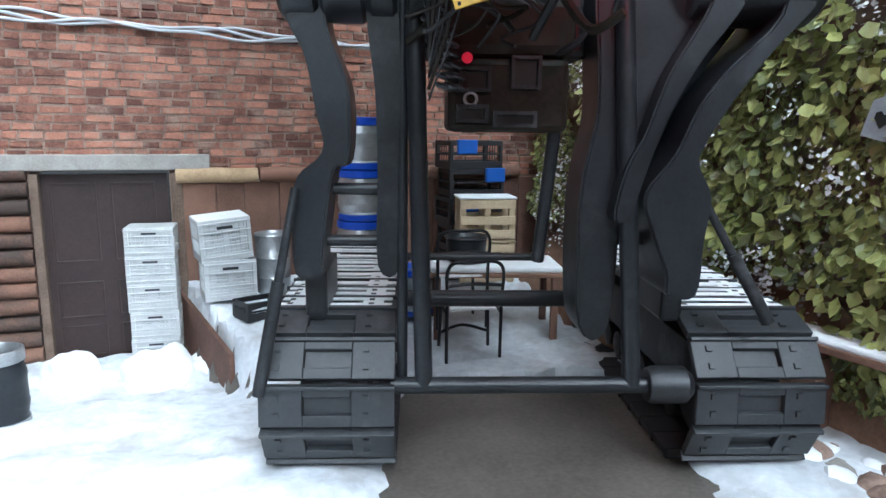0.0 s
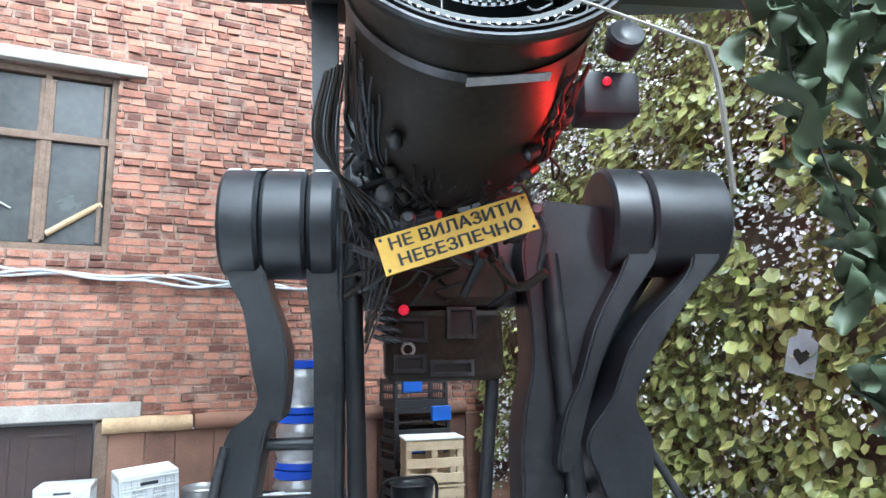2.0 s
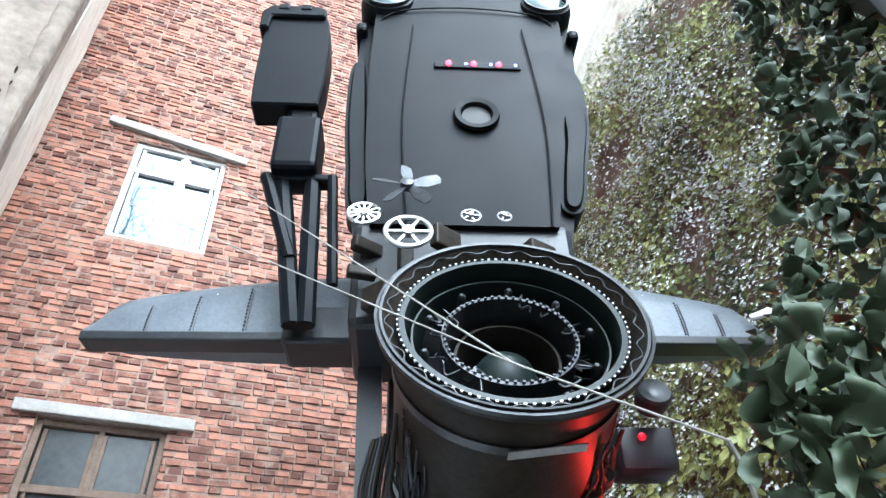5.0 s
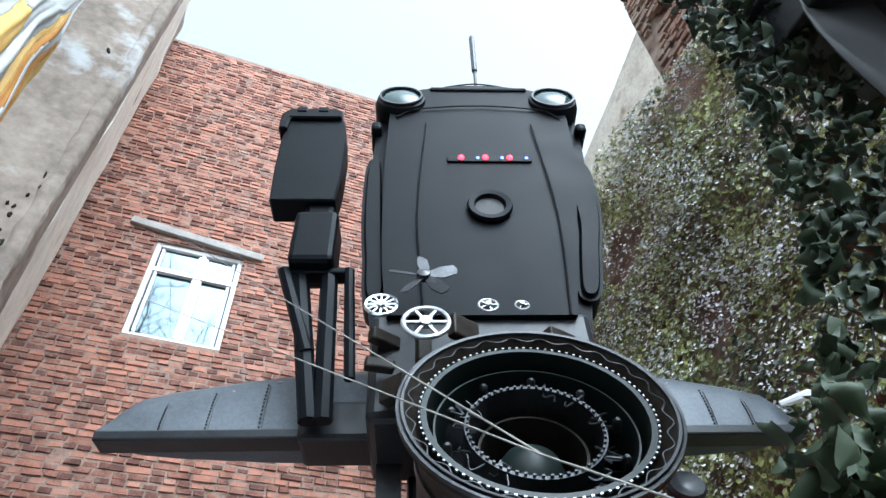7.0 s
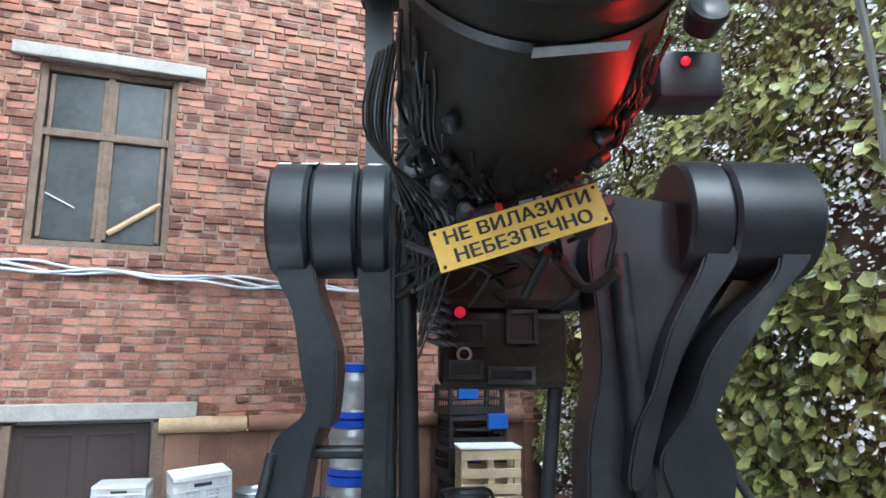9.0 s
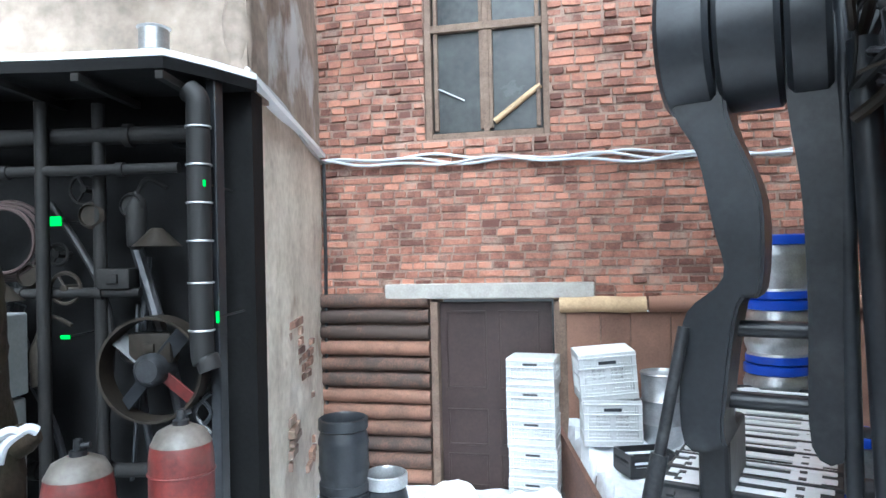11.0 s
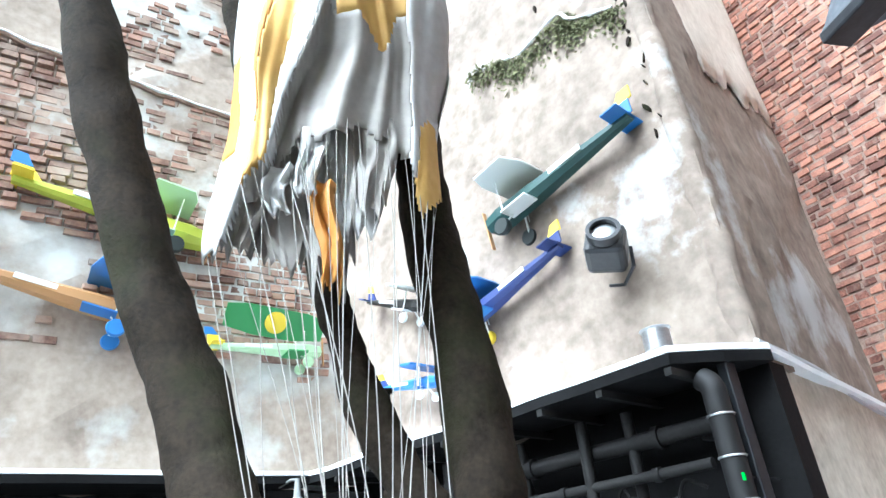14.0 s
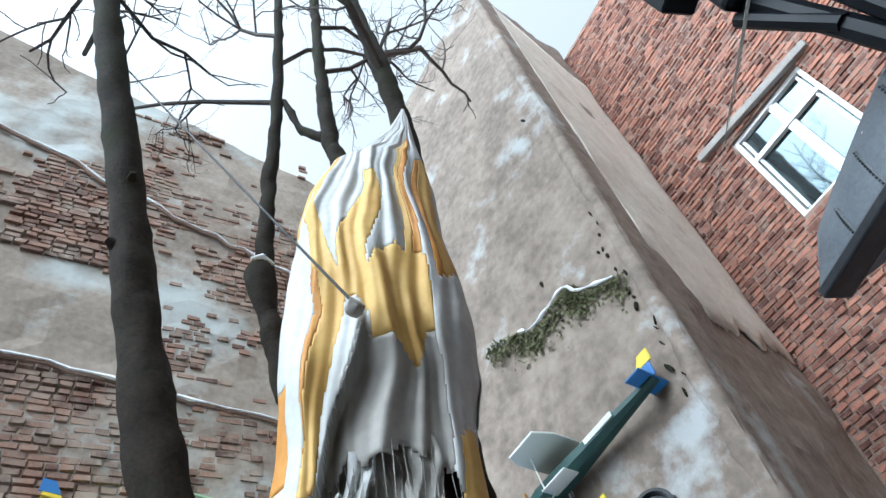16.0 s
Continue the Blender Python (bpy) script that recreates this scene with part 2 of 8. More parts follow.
DGREEN = plain("dark_green_paint", (0.015, 0.06, 0.055), 0.5)
PGREEN = plain("pale_green_paint", (0.42, 0.62, 0.38), 0.5)
LGREEN = plain("leaf_green_paint", (0.04, 0.24, 0.07), 0.5)
LIME = plain("lime_paint", (0.45, 0.52, 0.05), 0.5)
SKYBLUE = plain("sky_blue_paint", (0.03, 0.16, 0.45), 0.5)
NAVY = plain("navy_paint", (0.02, 0.04, 0.16), 0.5)
SUNYEL = plain("sun_yellow_paint", (0.75, 0.58, 0.03), 0.5)
TAN = plain("tan_paint", (0.36, 0.19, 0.07), 0.5)
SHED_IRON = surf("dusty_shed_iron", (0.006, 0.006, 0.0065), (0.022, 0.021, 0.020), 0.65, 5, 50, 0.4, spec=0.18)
BLUE_LED = plain("blue_led", (0.25, 0.3, 1.0), 0.3, emit=2.5)
SILK_GREY = surf("soiled_grey_silk", (0.27, 0.25, 0.225), (0.50, 0.475, 0.435), 0.8, 1.8, 18, 0.2)
PAPER = plain("pale_paint", (0.70, 0.74, 0.70), 0.5)
sheer(SILK_GREY)

# ---- mesh helpers ----
def box(bm, c, s, rot=None, bevel=0.0):
    m = Matrix.Translation(c) @ (rot or Matrix()) @ Matrix.Diagonal((*s, 1))
    r = bmesh.ops.create_cube(bm, size=1, matrix=m)
    if bevel:
        es = list({e for v in r["verts"] for e in v.link_edges})
        bmesh.ops.bevel(bm, geom=es, offset=bevel, segments=2, affect='EDGES', profile=0.5)


def frame_of(d):
    return Vector(d).to_track_quat('Z', 'Y').to_matrix().to_4x4()


def tube(bm, pts, radii, seg=10, cap=True):
    pts = [Vector(p) for p in pts]
    radii = radii if isinstance(radii, (list, tuple)) else [radii] * len(pts)
    rings = []
    side = None
    for k, p in enumerate(pts):
        d = (pts[min(k + 1, len(pts) - 1)] - pts[max(k - 1, 0)]).normalized()
        if side is None:
            side = d.orthogonal().normalized()
        side = (side - d * side.dot(d)).normalized()
        other = d.cross(side)
        rings.append([bm.verts.new(p + radii[k] * (math.cos(a) * side + math.sin(a) * other)) for a in (2 * math.pi * i / seg for i in range(seg))])
    for a, b in zip(rings, rings[1:]):
        for i in range(seg):
            bm.faces.new((a[i], a[(i + 1) % seg], b[(i + 1) % seg], b[i]))
    if cap:
        bm.faces.new(rings[0][::-1]), bm.faces.new(rings[-1])


def lathe(bm, profile, m=None, seg=24, closed=False):
    """Turns (radius, height) pairs round z."""
    m = m or Matrix()
    rings = [[bm.verts.new(m @ Vector((r * math.cos(a), r * math.sin(a), h))) for a in (2 * math.pi * i / seg for i in range(seg))] for r, h in profile]
    for a, b in zip(rings, rings[1:] + (rings[:1] if closed else [])):
        for i in range(seg):
            bm.faces.new((a[i], a[(i + 1) % seg], b[(i + 1) % seg], b[i]))
    if not closed:
        bm.faces.new(rings[0][::-1]), bm.faces.new(rings[-1])


def torus(bm, r, t, m=None, seg=28, small=8):
    lathe(bm, [(r + t * math.cos(a), t * math.sin(a)) for a in (2 * math.pi * i / small for i in range(small))], m, seg, True)


def prism(bm, outline, y0, y1, bevel=0.0):
    """An (x, z) outline pushed from y0 to y1."""
    a = [bm.verts.new((x, y0, z)) for x, z in outline]
    b = [bm.verts.new((x, y1, z)) for x, z in outline]
    n = len(a)
    fs = [bm.faces.new(a), bm.faces.new(b[::-1])] + [bm.faces.new((a[(i + 1) % n], a[i], b[i], b[(i + 1) % n])) for i in range(n)]
    bmesh.ops.recalc_face_normals(bm, faces=fs)
    if bevel:
        bmesh.ops.bevel(bm, geom=[e for e in bm.edges if e.is_valid], offset=bevel, segments=1, affect='EDGES')


def smooth_line(pts, n=6):
    """Catmull-Rom through the points."""
    ps = [Vector(p) for p in pts]
    out = []
    for k in range(len(ps) - 1):
        a, b, c, d = ps[max(k - 1, 0)], ps[k], ps[k + 1], ps[min(k + 2, len(ps) - 1)]
        for i in range(n):
            t = i / n
            out.append(0.5 * ((2 * b) + (c - a) * t + (2 * a - 5 * b + 4 * c - d) * t * t + (3 * b - a - 3 * c + d) * t ** 3))
    return out + [ps[-1]]


def part(name, bm, material, parent=None, label="", smooth=False, kind=""):
    me = bpy.data.meshes.new(name)
    bmesh.ops.recalc_face_normals(bm, faces=bm.faces)
    bm.to_mesh(me)
    bm.free()
    me.materials.append(material)
    if smooth:
        me.polygons.foreach_set("use_smooth", [True] * len(me.polygons))
        me.set_sharp_from_angle(angle=radians(40))
    ob = new(name, me)
    if parent:
        ob.parent = parent
    return tagged(ob, label, kind=kind)


def empty(name, m, label, category, group=""):
    ob = new(name)
    ob.matrix_world = m
    return tagged(ob, label, category, group)


def mesh_of(name, verts, faces, material):
    me = bpy.data.meshes.new(name)
    me.from_pydata(verts, [], faces)
    me.materials.append(material)
    return me


def text_mesh(name, body, size, material, depth=0.002):
    cu = bpy.data.curves.new(name, 'FONT')
    cu.body, cu.size, cu.extrude, cu.align_x, cu.align_y = body, size, depth, 'CENTER', 'CENTER'
    cu.space_line = 0.95
    tmp = new(name, cu)
    me = bpy.data.meshes.new_from_object(tmp.evaluated_get(bpy.context.evaluated_depsgraph_get()))
    bpy.data.objects.remove(tmp)
    # heavier strokes: the letters once more, a hair aside
    bmx = bmesh.new()
    bmx.from_mesh(me)
    twin = bmesh.ops.duplicate(bmx, geom=bmx.verts[:] + bmx.edges[:] + bmx.faces[:])["geom"]
    bmesh.ops.translate(bmx, verts=[v for v in twin if isinstance(v, bmesh.types.BMVert)], vec=(size * 0.05, 0, size * 0.006))
    bmx.to_mesh(me)
    bmx.free()
    me.materials.clear()
    me.materials.append(material)
    return me


rnd = random.Random(7)

# ---- ground ----
GROUND = 0.42


def ground_z(x, y):
    """The yard: level under the machine, rising to the back wall, and falling to the cellar door beside a low board."""
    hi = GROUND + 0.28 * min(1, max(0, (y - 5.0) / 1.9))
    lo = GROUND * (1 - min(1, max(0, (y - 3.6) / 2.2)))
    edge = -0.38 + 0.286 * (6.9 - y)
    k = min(1, max(0, (x - edge) / (0.04 if y > 5.5 else 0.04 + (5.5 - y) * 0.7)))
    return lo + (hi - lo) * k + 0.02 * noise.noise((x * 1.3, y * 1.3, 0)) + 0.01 * noise.noise((x * 5, y * 5, 3))


def yard(name, x0, x1, y0, y1, step, material, lift=0.0, height=ground_z):
    bm = bmesh.new()
    nx, ny = int((x1 - x0) / step), int((y1 - y0) / step)
    g = [[bm.verts.new((x0 + i * (x1 - x0) / nx, y0 + j * (y1 - y0) / ny, height(x0 + i * (x1 - x0) / nx, y0 + j * (y1 - y0) / ny) + lift)) for i in range(nx + 1)] for j in range(ny + 1)]
    for j in range(ny):
        for i in range(nx):
            bm.faces.new((g[j][i], g[j][i + 1], g[j + 1][i + 1], g[j + 1][i]))
    return part(name, bm, material, smooth=True)


tagged(yard("ground", -7.5, 4.5, -5.5, 7.4, 0.12, CONCRETE), "damp brown concrete yard under trodden snow", "ground", kind="structure")


def snow_z(x, y):
    edge = 0.55 * noise.noise((x * 0.8, y * 0.8, 5)) + 0.2 * noise.noise((x * 3, y * 3, 9))
    # bare under and before the machine, along its heading
    u, v = (x + 0.25) * 0.9455 - (y + 0.07) * 0.3256, (x + 0.25) * 0.3256 + (y + 0.07) * 0.9455
    bare = max(0, 1 - abs(u - 0.75) / (1.05 + 0.25 * edge)) * (1 if v < 4.75 + 0.2 * edge else 0)
    return ground_z(x, y) + 0.05 + 0.03 * edge + 0.05 * max(0, noise.noise((x * 2.2, y * 2.2, 1))) + 0.035 * noise.noise((x * 5.5, y * 5.5, 4)) + 0.015 * noise.noise((x * 11, y * 11, 6)) - (0.35 * bare if bare > 0.02 else 0)


tagged(yard("snow", -5.4, 3.6, 1.0, 6.9, 0.06, SNOW, height=snow_z), "trodden patchy white snow on the yard", "snow", kind="stuff")

# snow heaps at the cellar door
for hx_, hy_, hr, hh in ((-1.35, 6.45, 0.24, 0.26), (-0.58, 6.1, 0.34, 0.34), (-0.2, 6.25, 0.25, 0.18)):
    bm = bmesh.new()
    bmesh.ops.create_icosphere(bm, subdivisions=4, radius=1)
    for v in bm.verts:
        v.co *= 1 + 0.25 * noise.noise(v.co * 2 + Vector((hx_ * 9, 0, 0)))
        v.co = Vector((v.co.x * hr, v.co.y * hr, max(-0.1, v.co.z * hh)))
    h = part("snow_mound", bm, SNOW_CLEAN, smooth=True)
    h.location = (hx_, hy_, ground_z(hx_, hy_))
    tagged(h, "small heap of shovelled white snow by the cellar door", "snow")

# ---- brick wall (back of the yard) ----
WALL_Y, INNER_X, EAST_X, WALL_TOP = 6.95, -2.76, 3.75, 14.4
COURSE, BRICK_L = 0.08, 0.262
WIN1 = (-1.64, -0.41, 3.46, 5.25)
WIN2 = (-1.66, -0.49, 7.58, 9.2)
DOOR_BOX = (-1.6, -0.42, -0.05, 1.88)


def wall_with_holes(name, x0, x1, z0, z1, y0, y1, holes, material, label):
    bm = bmesh.new()
    xs = sorted({x0, x1, *[h[0] for h in holes], *[h[1] for h in holes]})
    zs = sorted({z0, z1, *[h[2] for h in holes], *[h[3] for h in holes]})
    solid = lambda x, z: x0 < x < x1 and z0 < z < z1 and not any(h[0] < x < h[1] and h[2] < z < h[3] for h in holes)
    for a, b in zip(xs, xs[1:]):
        for c, d in zip(zs, zs[1:]):
            x, z = (a + b) / 2, (c + d) / 2
            if not solid(x, z):
                continue
            q = lambda *ps: bm.faces.new([bm.verts.new(p) for p in ps])
            q((a, y0, c), (b, y0, c), (b, y0, d), (a, y0, d)), q((a, y1, c), (a, y1, d), (b, y1, d), (b, y1, c))
            e = 1e-3
            if not solid(a - e, z): q((a, y0, c), (a, y0, d), (a, y1, d), (a, y1, c))
            if not solid(b + e, z): q((b, y0, c), (b, y1, c), (b, y1, d), (b, y0, d))
            if not solid(x, c - e): q((a, y0, c), (a, y1, c), (b, y1, c), (b, y0, c))
            if not solid(x, d + e): q((a, y0, d), (b, y0, d), (b, y1, d), (a, y1, d))
    bmesh.ops.remove_doubles(bm, verts=bm.verts, dist=1e-4)
    return tagged(part(name, bm, material), label, "wall", kind="structure")


wall_north = wall_with_holes("wall_north", INNER_X - 0.9, EAST_X + 0.4, -0.3, WALL_TOP, WALL_Y + 0.012, WALL_Y + 0.5, [WIN1, WIN2, DOOR_BOX], MORTAR, "tall rough red brick wall with eroded mortar joints")

# ---- stucco building in the west corner ----
CORNER = Vector((-2.02, 4.14))
ALONG = Vector((-3.43, -0.61)).normalized()
EAVE = 3.36
WEST_X = -6.0
STUCCO_TOP = 13.2


def sheet(name, p, q, z0, tops, thick, material, label, step=0.22, rough=0.03, seed=0.0):
    """An upright wall from p to q (plan), its face uneven; tops: heights at p and q."""
    bm = bmesh.new()
    p, q = Vector(p), Vector(q)
    n = max(2, int((q - p).length / step))
    nz = max(2, int((max(tops) - z0) / step))
    d = (q - p).normalized()
    out = Vector((d.y, -d.x))
    g = []
    for i in range(n + 1):
        top = tops[0] + (tops[1] - tops[0]) * i / n
        col = []
        for j in range(nz + 1):
            xy = p + (q - p) * i / n
            z = z0 + (top - z0) * j / nz
            o = rough * noise.noise((xy.x * 0.9 + seed, xy.y * 0.9, z * 0.9)) + rough * 0.5 * noise.noise((xy.x * 3, xy.y * 3 + seed, z * 3))
            if j == nz: z += 0.06 * noise.noise((xy.x * 2, xy.y * 2, seed))
            col.append(bm.verts.new((xy.x + out.x * o, xy.y + out.y * o, z)))
        g.append(col)
    for i in range(n):
        for j in range(nz):
            bm.faces.new((g[i][j], g[i + 1][j], g[i + 1][j + 1], g[i][j + 1]))
    back = [[bm.verts.new((v.co.x - out.x * thick, v.co.y - out.y * thick, v.co.z)) for v in (c[0], c[-1])] for c in g]
    for i in range(n):
        bm.faces.new((g[i][-1], g[i + 1][-1], back[i + 1][1], back[i][1]))
        bm.faces.new((back[i][0], back[i][1], back[i + 1][1], back[i + 1][0]))
        bm.faces.new((g[i + 1][0], g[i][0], back[i][0], back[i + 1][0]))
    for i in (0, n):
        bm.faces.new([g[i][j] for j in range(nz + 1)] + [back[i][1], back[i][0]])
    return tagged(part(name, bm, material, smooth=False), label, "wall", kind="structure")


B_END = CORNER + ALONG * 4.3
WP1 = sheet("wall_west_stucco", B_END, CORNER, EAVE - 0.05, (11.6, STUCCO_TOP), 0.4, STUCCO, "tall weathered beige stucco wall with peeling pale patches", seed=3)
wall_side = sheet("wall_pillar", CORNER + Vector((-0.03, 0.12)), (INNER_X, WALL_Y), -0.2, (EAVE - 0.01, EAVE - 0.01), 0.3, STUCCO_PALE, "cream stucco return wall with crumbling brick patches", seed=11)
wall_upper = sheet("wall_pillar_upper", CORNER + Vector((-0.03, 0.07)), (INNER_X, WALL_Y), EAVE - 0.01, (STUCCO_TOP, WALL_TOP + 0.3), 0.3, STUCCO, "weathered brown stucco return wall above the shed", step=0.16, rough=0.05, seed=11)
# worn rounded arris where the two stucco faces meet
bm = bmesh.new()
tube(bm, [(CORNER.x - 0.075 + 0.02 * noise.noise((i * 0.45, 3, 1)), CORNER.y + 0.045 + 0.02 * noise.noise((i * 0.5, 7, 1)), EAVE + 0.12 * i) for i in range(82)], [0.085 + 0.02 * noise.noise((i * 0.6, 1, 9)) for i in range(82)], 12)
tagged(part("trim_arris", bm, STUCCO, smooth=True), "rounded worn stucco corner of the house", "wall corner", kind="structure")
# paler plaster coat left on the upper return wall, brightened for missing light, with a ragged lower edge
sd0 = (Vector((INNER_X, WALL_Y)) - CORNER).normalized()
so0 = Vector((sd0.y, -sd0.x))
bm = bmesh.new()
cols = []
for i in range(46):
    u = 0.35 + 2.42 * i / 45
    foot = 5.75 + 0.24 * u + 0.22 * noise.noise((u * 3.5, 0, 1)) + 0.10 * noise.noise((u * 11, 0, 2)) + max(0, 0.9 - u) ** 1.2 * 2.2
    col = []
    for j in range(40):
        z = foot + (13.0 - foot) * j / 39
        o = 0.022 + 0.03 * noise.noise((u * 1.5, z * 1.2, 4)) + (0.0 if j else -0.02)
        e_ = 0.10 * noise.noise((z * 1.7, 2, 8)) + 0.05 * noise.noise((z * 6, 2, 8)) if i == 0 else 0
        p = CORNER + Vector((-0.03, 0.07)) + sd0 * (u + e_) + so0 * max(o, 0.006 if j else -0.02)
        col.append(bm.verts.new((p.x, p.y, z)))
    cols.append(col)
for i in range(45):
    for j in range(39):
        bm.faces.new((cols[i][j], cols[i + 1][j], cols[i + 1][j + 1], cols[i][j + 1]))
ob = part("plaster_coat", bm, PLASTER_LIFTED, wall_upper, "paler plaster left on the upper wall, brightened for missing light", smooth=True)
md = ob.modifiers.new("coat_thickness", 'SOLIDIFY')
md.thickness = 0.02
# chipped holes and cracks in the stucco: dark plates paint the shade inside them
rc = random.Random(77)
for k in range(20):
    if k < 16:
        x, z = CORNER.x - rc.uniform(0.12, 0.22), 5.0 + 0.13 * k + rc.uniform(-0.05, 0.05)
    else:
        x, z = rc.uniform(-4.6, -2.15), rc.uniform(3.8, 9.5)
    bm = bmesh.new()
    w_, h_ = rc.uniform(0.006, 0.018), rc.uniform(0.015, 0.045)
    n_ = 9
    ring = [(w_ * math.cos(6.283 * i / n_) * rc.uniform(0.6, 1.2), h_ * math.sin(6.283 * i / n_) * rc.uniform(0.6, 1.2)) for i in range(n_)]
    prism(bm, ring, -0.004, 0.03)
    ob = part("chip", bm, BARK, WP1)
    ob.matrix_local = Matrix.Translation(Vector((x, CORNER.y + (x - CORNER.x) * 0.178, z)) + Vector((0.175, -0.985, 0)) * (0.018 + 0.03 * noise.noise((x * 0.9 + 3, 3.4, z * 0.9)))) @ Matrix.Rotation(math.atan2(0.175, 0.985), 4, 'Z') @ Matrix.Rotation(rc.uniform(-0.5, 0.5), 4, 'Y')

wall_ruin = sheet("wall_ruin", (WEST_X, -5.5), (WEST_X, 3.45), EAVE - 0.05, (15.3, 12.2), 0.5, STUCCO_RUIN, "high ruined wall of peeling plaster over old brick", seed=21, rough=0.05)
shed_back = sheet("wall_shed_back", B_END, CORNER + Vector((0.02, 0.005)), -0.2, (EAVE - 0.06, EAVE - 0.06), 0.2, DARK_SHED, "near-black board wall under the shed roof", rough=0.01)
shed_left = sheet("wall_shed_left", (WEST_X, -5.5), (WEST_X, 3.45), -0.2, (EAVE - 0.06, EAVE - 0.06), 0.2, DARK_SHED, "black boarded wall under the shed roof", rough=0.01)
wall_south = sheet("wall_south", (4.2, -5.2), (-6.2, -5.2), -0.2, (5.0, 5.0), 0.3, STUCCO_PALE, "plain cream stucco wall closing the yard")

# east boundary wall behind the ivy
wall_east = sheet("wall_east", (EAST_X, 7.0), (EAST_X, -5.3), -0.2, (9.2, 9.2), 0.35, RUIN_BRICK, "dark old brick boundary wall covered with ivy", seed=31)
ruin_top = sheet("wall_east_ruin", (EAST_X + 0.25, 2.75), (EAST_X + 0.25, -5.3), 9.1, (12.6, 13.0), 0.4, RUIN_BRICK, "broken brick and plaster wall above the ivy", seed=41, rough=0.08)
white_gable = sheet("wall_white_gable", (EAST_X + 2.6, 9.5), (EAST_X + 2.6, 2.0), 4.0, (14.0, 17.0), 0.4, STUCCO_PALE, "pale plastered house gable beyond the ivy wall", seed=51)

# ---- windows, door and lintels of the brick wall ----
def window(hole, name, frame_mat, glass_mat, label, bars, sill):
    x0, x1, z0, z1 = hole
    y = WALL_Y + 0.10
    w = empty(name, Matrix.Translation((0, 0, 0)), label, "window")
    w["kind"] = "structure"
    def bar(n, c, s):
        bm = bmesh.new()
        box(bm, c, s, bevel=0.006)
        return part(n, bm, frame_mat, w)
    t = 0.065
    bar("frame_jamb", (x0 + t / 2, y, (z0 + z1) / 2), (t, 0.09, z1 - z0)), bar("frame_jamb", (x1 - t / 2, y, (z0 + z1) / 2), (t, 0.09, z1 - z0))
    bar("frame_head", ((x0 + x1) / 2, y, z1 - t / 2), (x1 - x0 - 2 * t, 0.088, t)), bar("frame_sill", ((x0 + x1) / 2, y, z0 + t / 2), (x1 - x0 - 2 * t, 0.088, t))
    for k, (a, b, c, d) in enumerate(bars):
        fx = lambda u: x0 + t + u * (x1 - x0 - 2 * t)
        fz = lambda u: z0 + t + u * (z1 - z0 - 2 * t)
        if a == b:
            bar("mullion", (fx(a), y - 0.003, (fz(c) + fz(d)) / 2), (0.06, 0.08, fz(d) - fz(c)))
        else:
            bar("transom", ((fx(a) + fx(b)) / 2, y - 0.006, fz(c)), (fx(b) - fx(a), 0.09, 0.075))
    us = sorted({0, 1, *[b[0] for b in bars if b[0] == b[1]]})
    vs = sorted({0, 1, *[b[2] for b in bars if b[0] != b[1]]})
    for a, b in zip(us, us[1:]):
        for c, d in zip(vs, vs[1:]):
            bm = bmesh.new()
            box(bm, ((fx(a) + fx(b)) / 2, y + 0.01, (fz(c) + fz(d)) / 2), (fx(b) - fx(a) - 0.03, 0.006, fz(d) - fz(c) - 0.03))
            part("pane", bm, glass_mat, w)
            # narrow sash round the pane
            for sx in (-1, 1):
                bar("sash", ((fx(a) + fx(b)) / 2 + sx * ((fx(b) - fx(a)) / 2 - 0.045), y - 0.012, (fz(c) + fz(d)) / 2), (0.04, 0.045, fz(d) - fz(c) - 0.06))
    # black sheet behind the panes, painting in the shade of the room
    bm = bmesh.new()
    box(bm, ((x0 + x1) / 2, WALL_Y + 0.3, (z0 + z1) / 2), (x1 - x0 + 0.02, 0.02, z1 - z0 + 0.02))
    part("dark_room", bm, INK_AND_SHADE, w)
    return w


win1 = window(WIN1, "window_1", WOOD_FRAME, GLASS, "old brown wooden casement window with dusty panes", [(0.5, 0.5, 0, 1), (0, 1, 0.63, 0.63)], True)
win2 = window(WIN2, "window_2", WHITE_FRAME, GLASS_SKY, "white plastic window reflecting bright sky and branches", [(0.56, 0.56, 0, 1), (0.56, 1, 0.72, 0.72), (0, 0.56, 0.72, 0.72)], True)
# clutter leaning behind the old panes
for a, b, r, mt in (((-0.95, 7.03, 3.62), (-0.5, 7.04, 3.95), 0.03, LOG_PALE), ((-1.55, 7.04, 4.0), (-1.25, 7.04, 3.85), 0.008, WIRE)):
    bm = bmesh.new()
    tube(bm, [a, b], r, 8)
    tagged(part("plank_scrap", bm, mt), "pale stick leaning inside the dusty window", "stick")


def slab(name, c, s, mat_, label, turn=0.0):
    bm = bmesh.new()
    box(bm, (0, 0, 0), s, bevel=0.012)
    for v in bm.verts:
        v.co += Vector((0.008 * noise.noise(v.co * 9 + Vector(c)), 0, 0.01 * noise.noise(v.co * 7 + Vector(c))))
    ob = part(name, bm, mat_)
    ob.matrix_world = Matrix.Translation(c) @ Matrix.Rotation(turn, 4, 'Y')
    return tagged(ob, label, "lintel", kind="structure")


slab("trim_lintel", (-1.02, WALL_Y - 0.005, 5.33), (1.72, 0.12, 0.13), LINTEL, "rough grey concrete lintel over the old window")
slab("trim_lintel", (-1.15, WALL_Y - 0.005, 9.34), (1.86, 0.12, 0.12), LINTEL, "pale concrete lintel over the white window", 0.10)
slab("trim_lintel", (-1.05, WALL_Y - 0.02, 1.965), (2.02, 0.14, 0.15), LINTEL, "chipped grey concrete lintel over the cellar door")

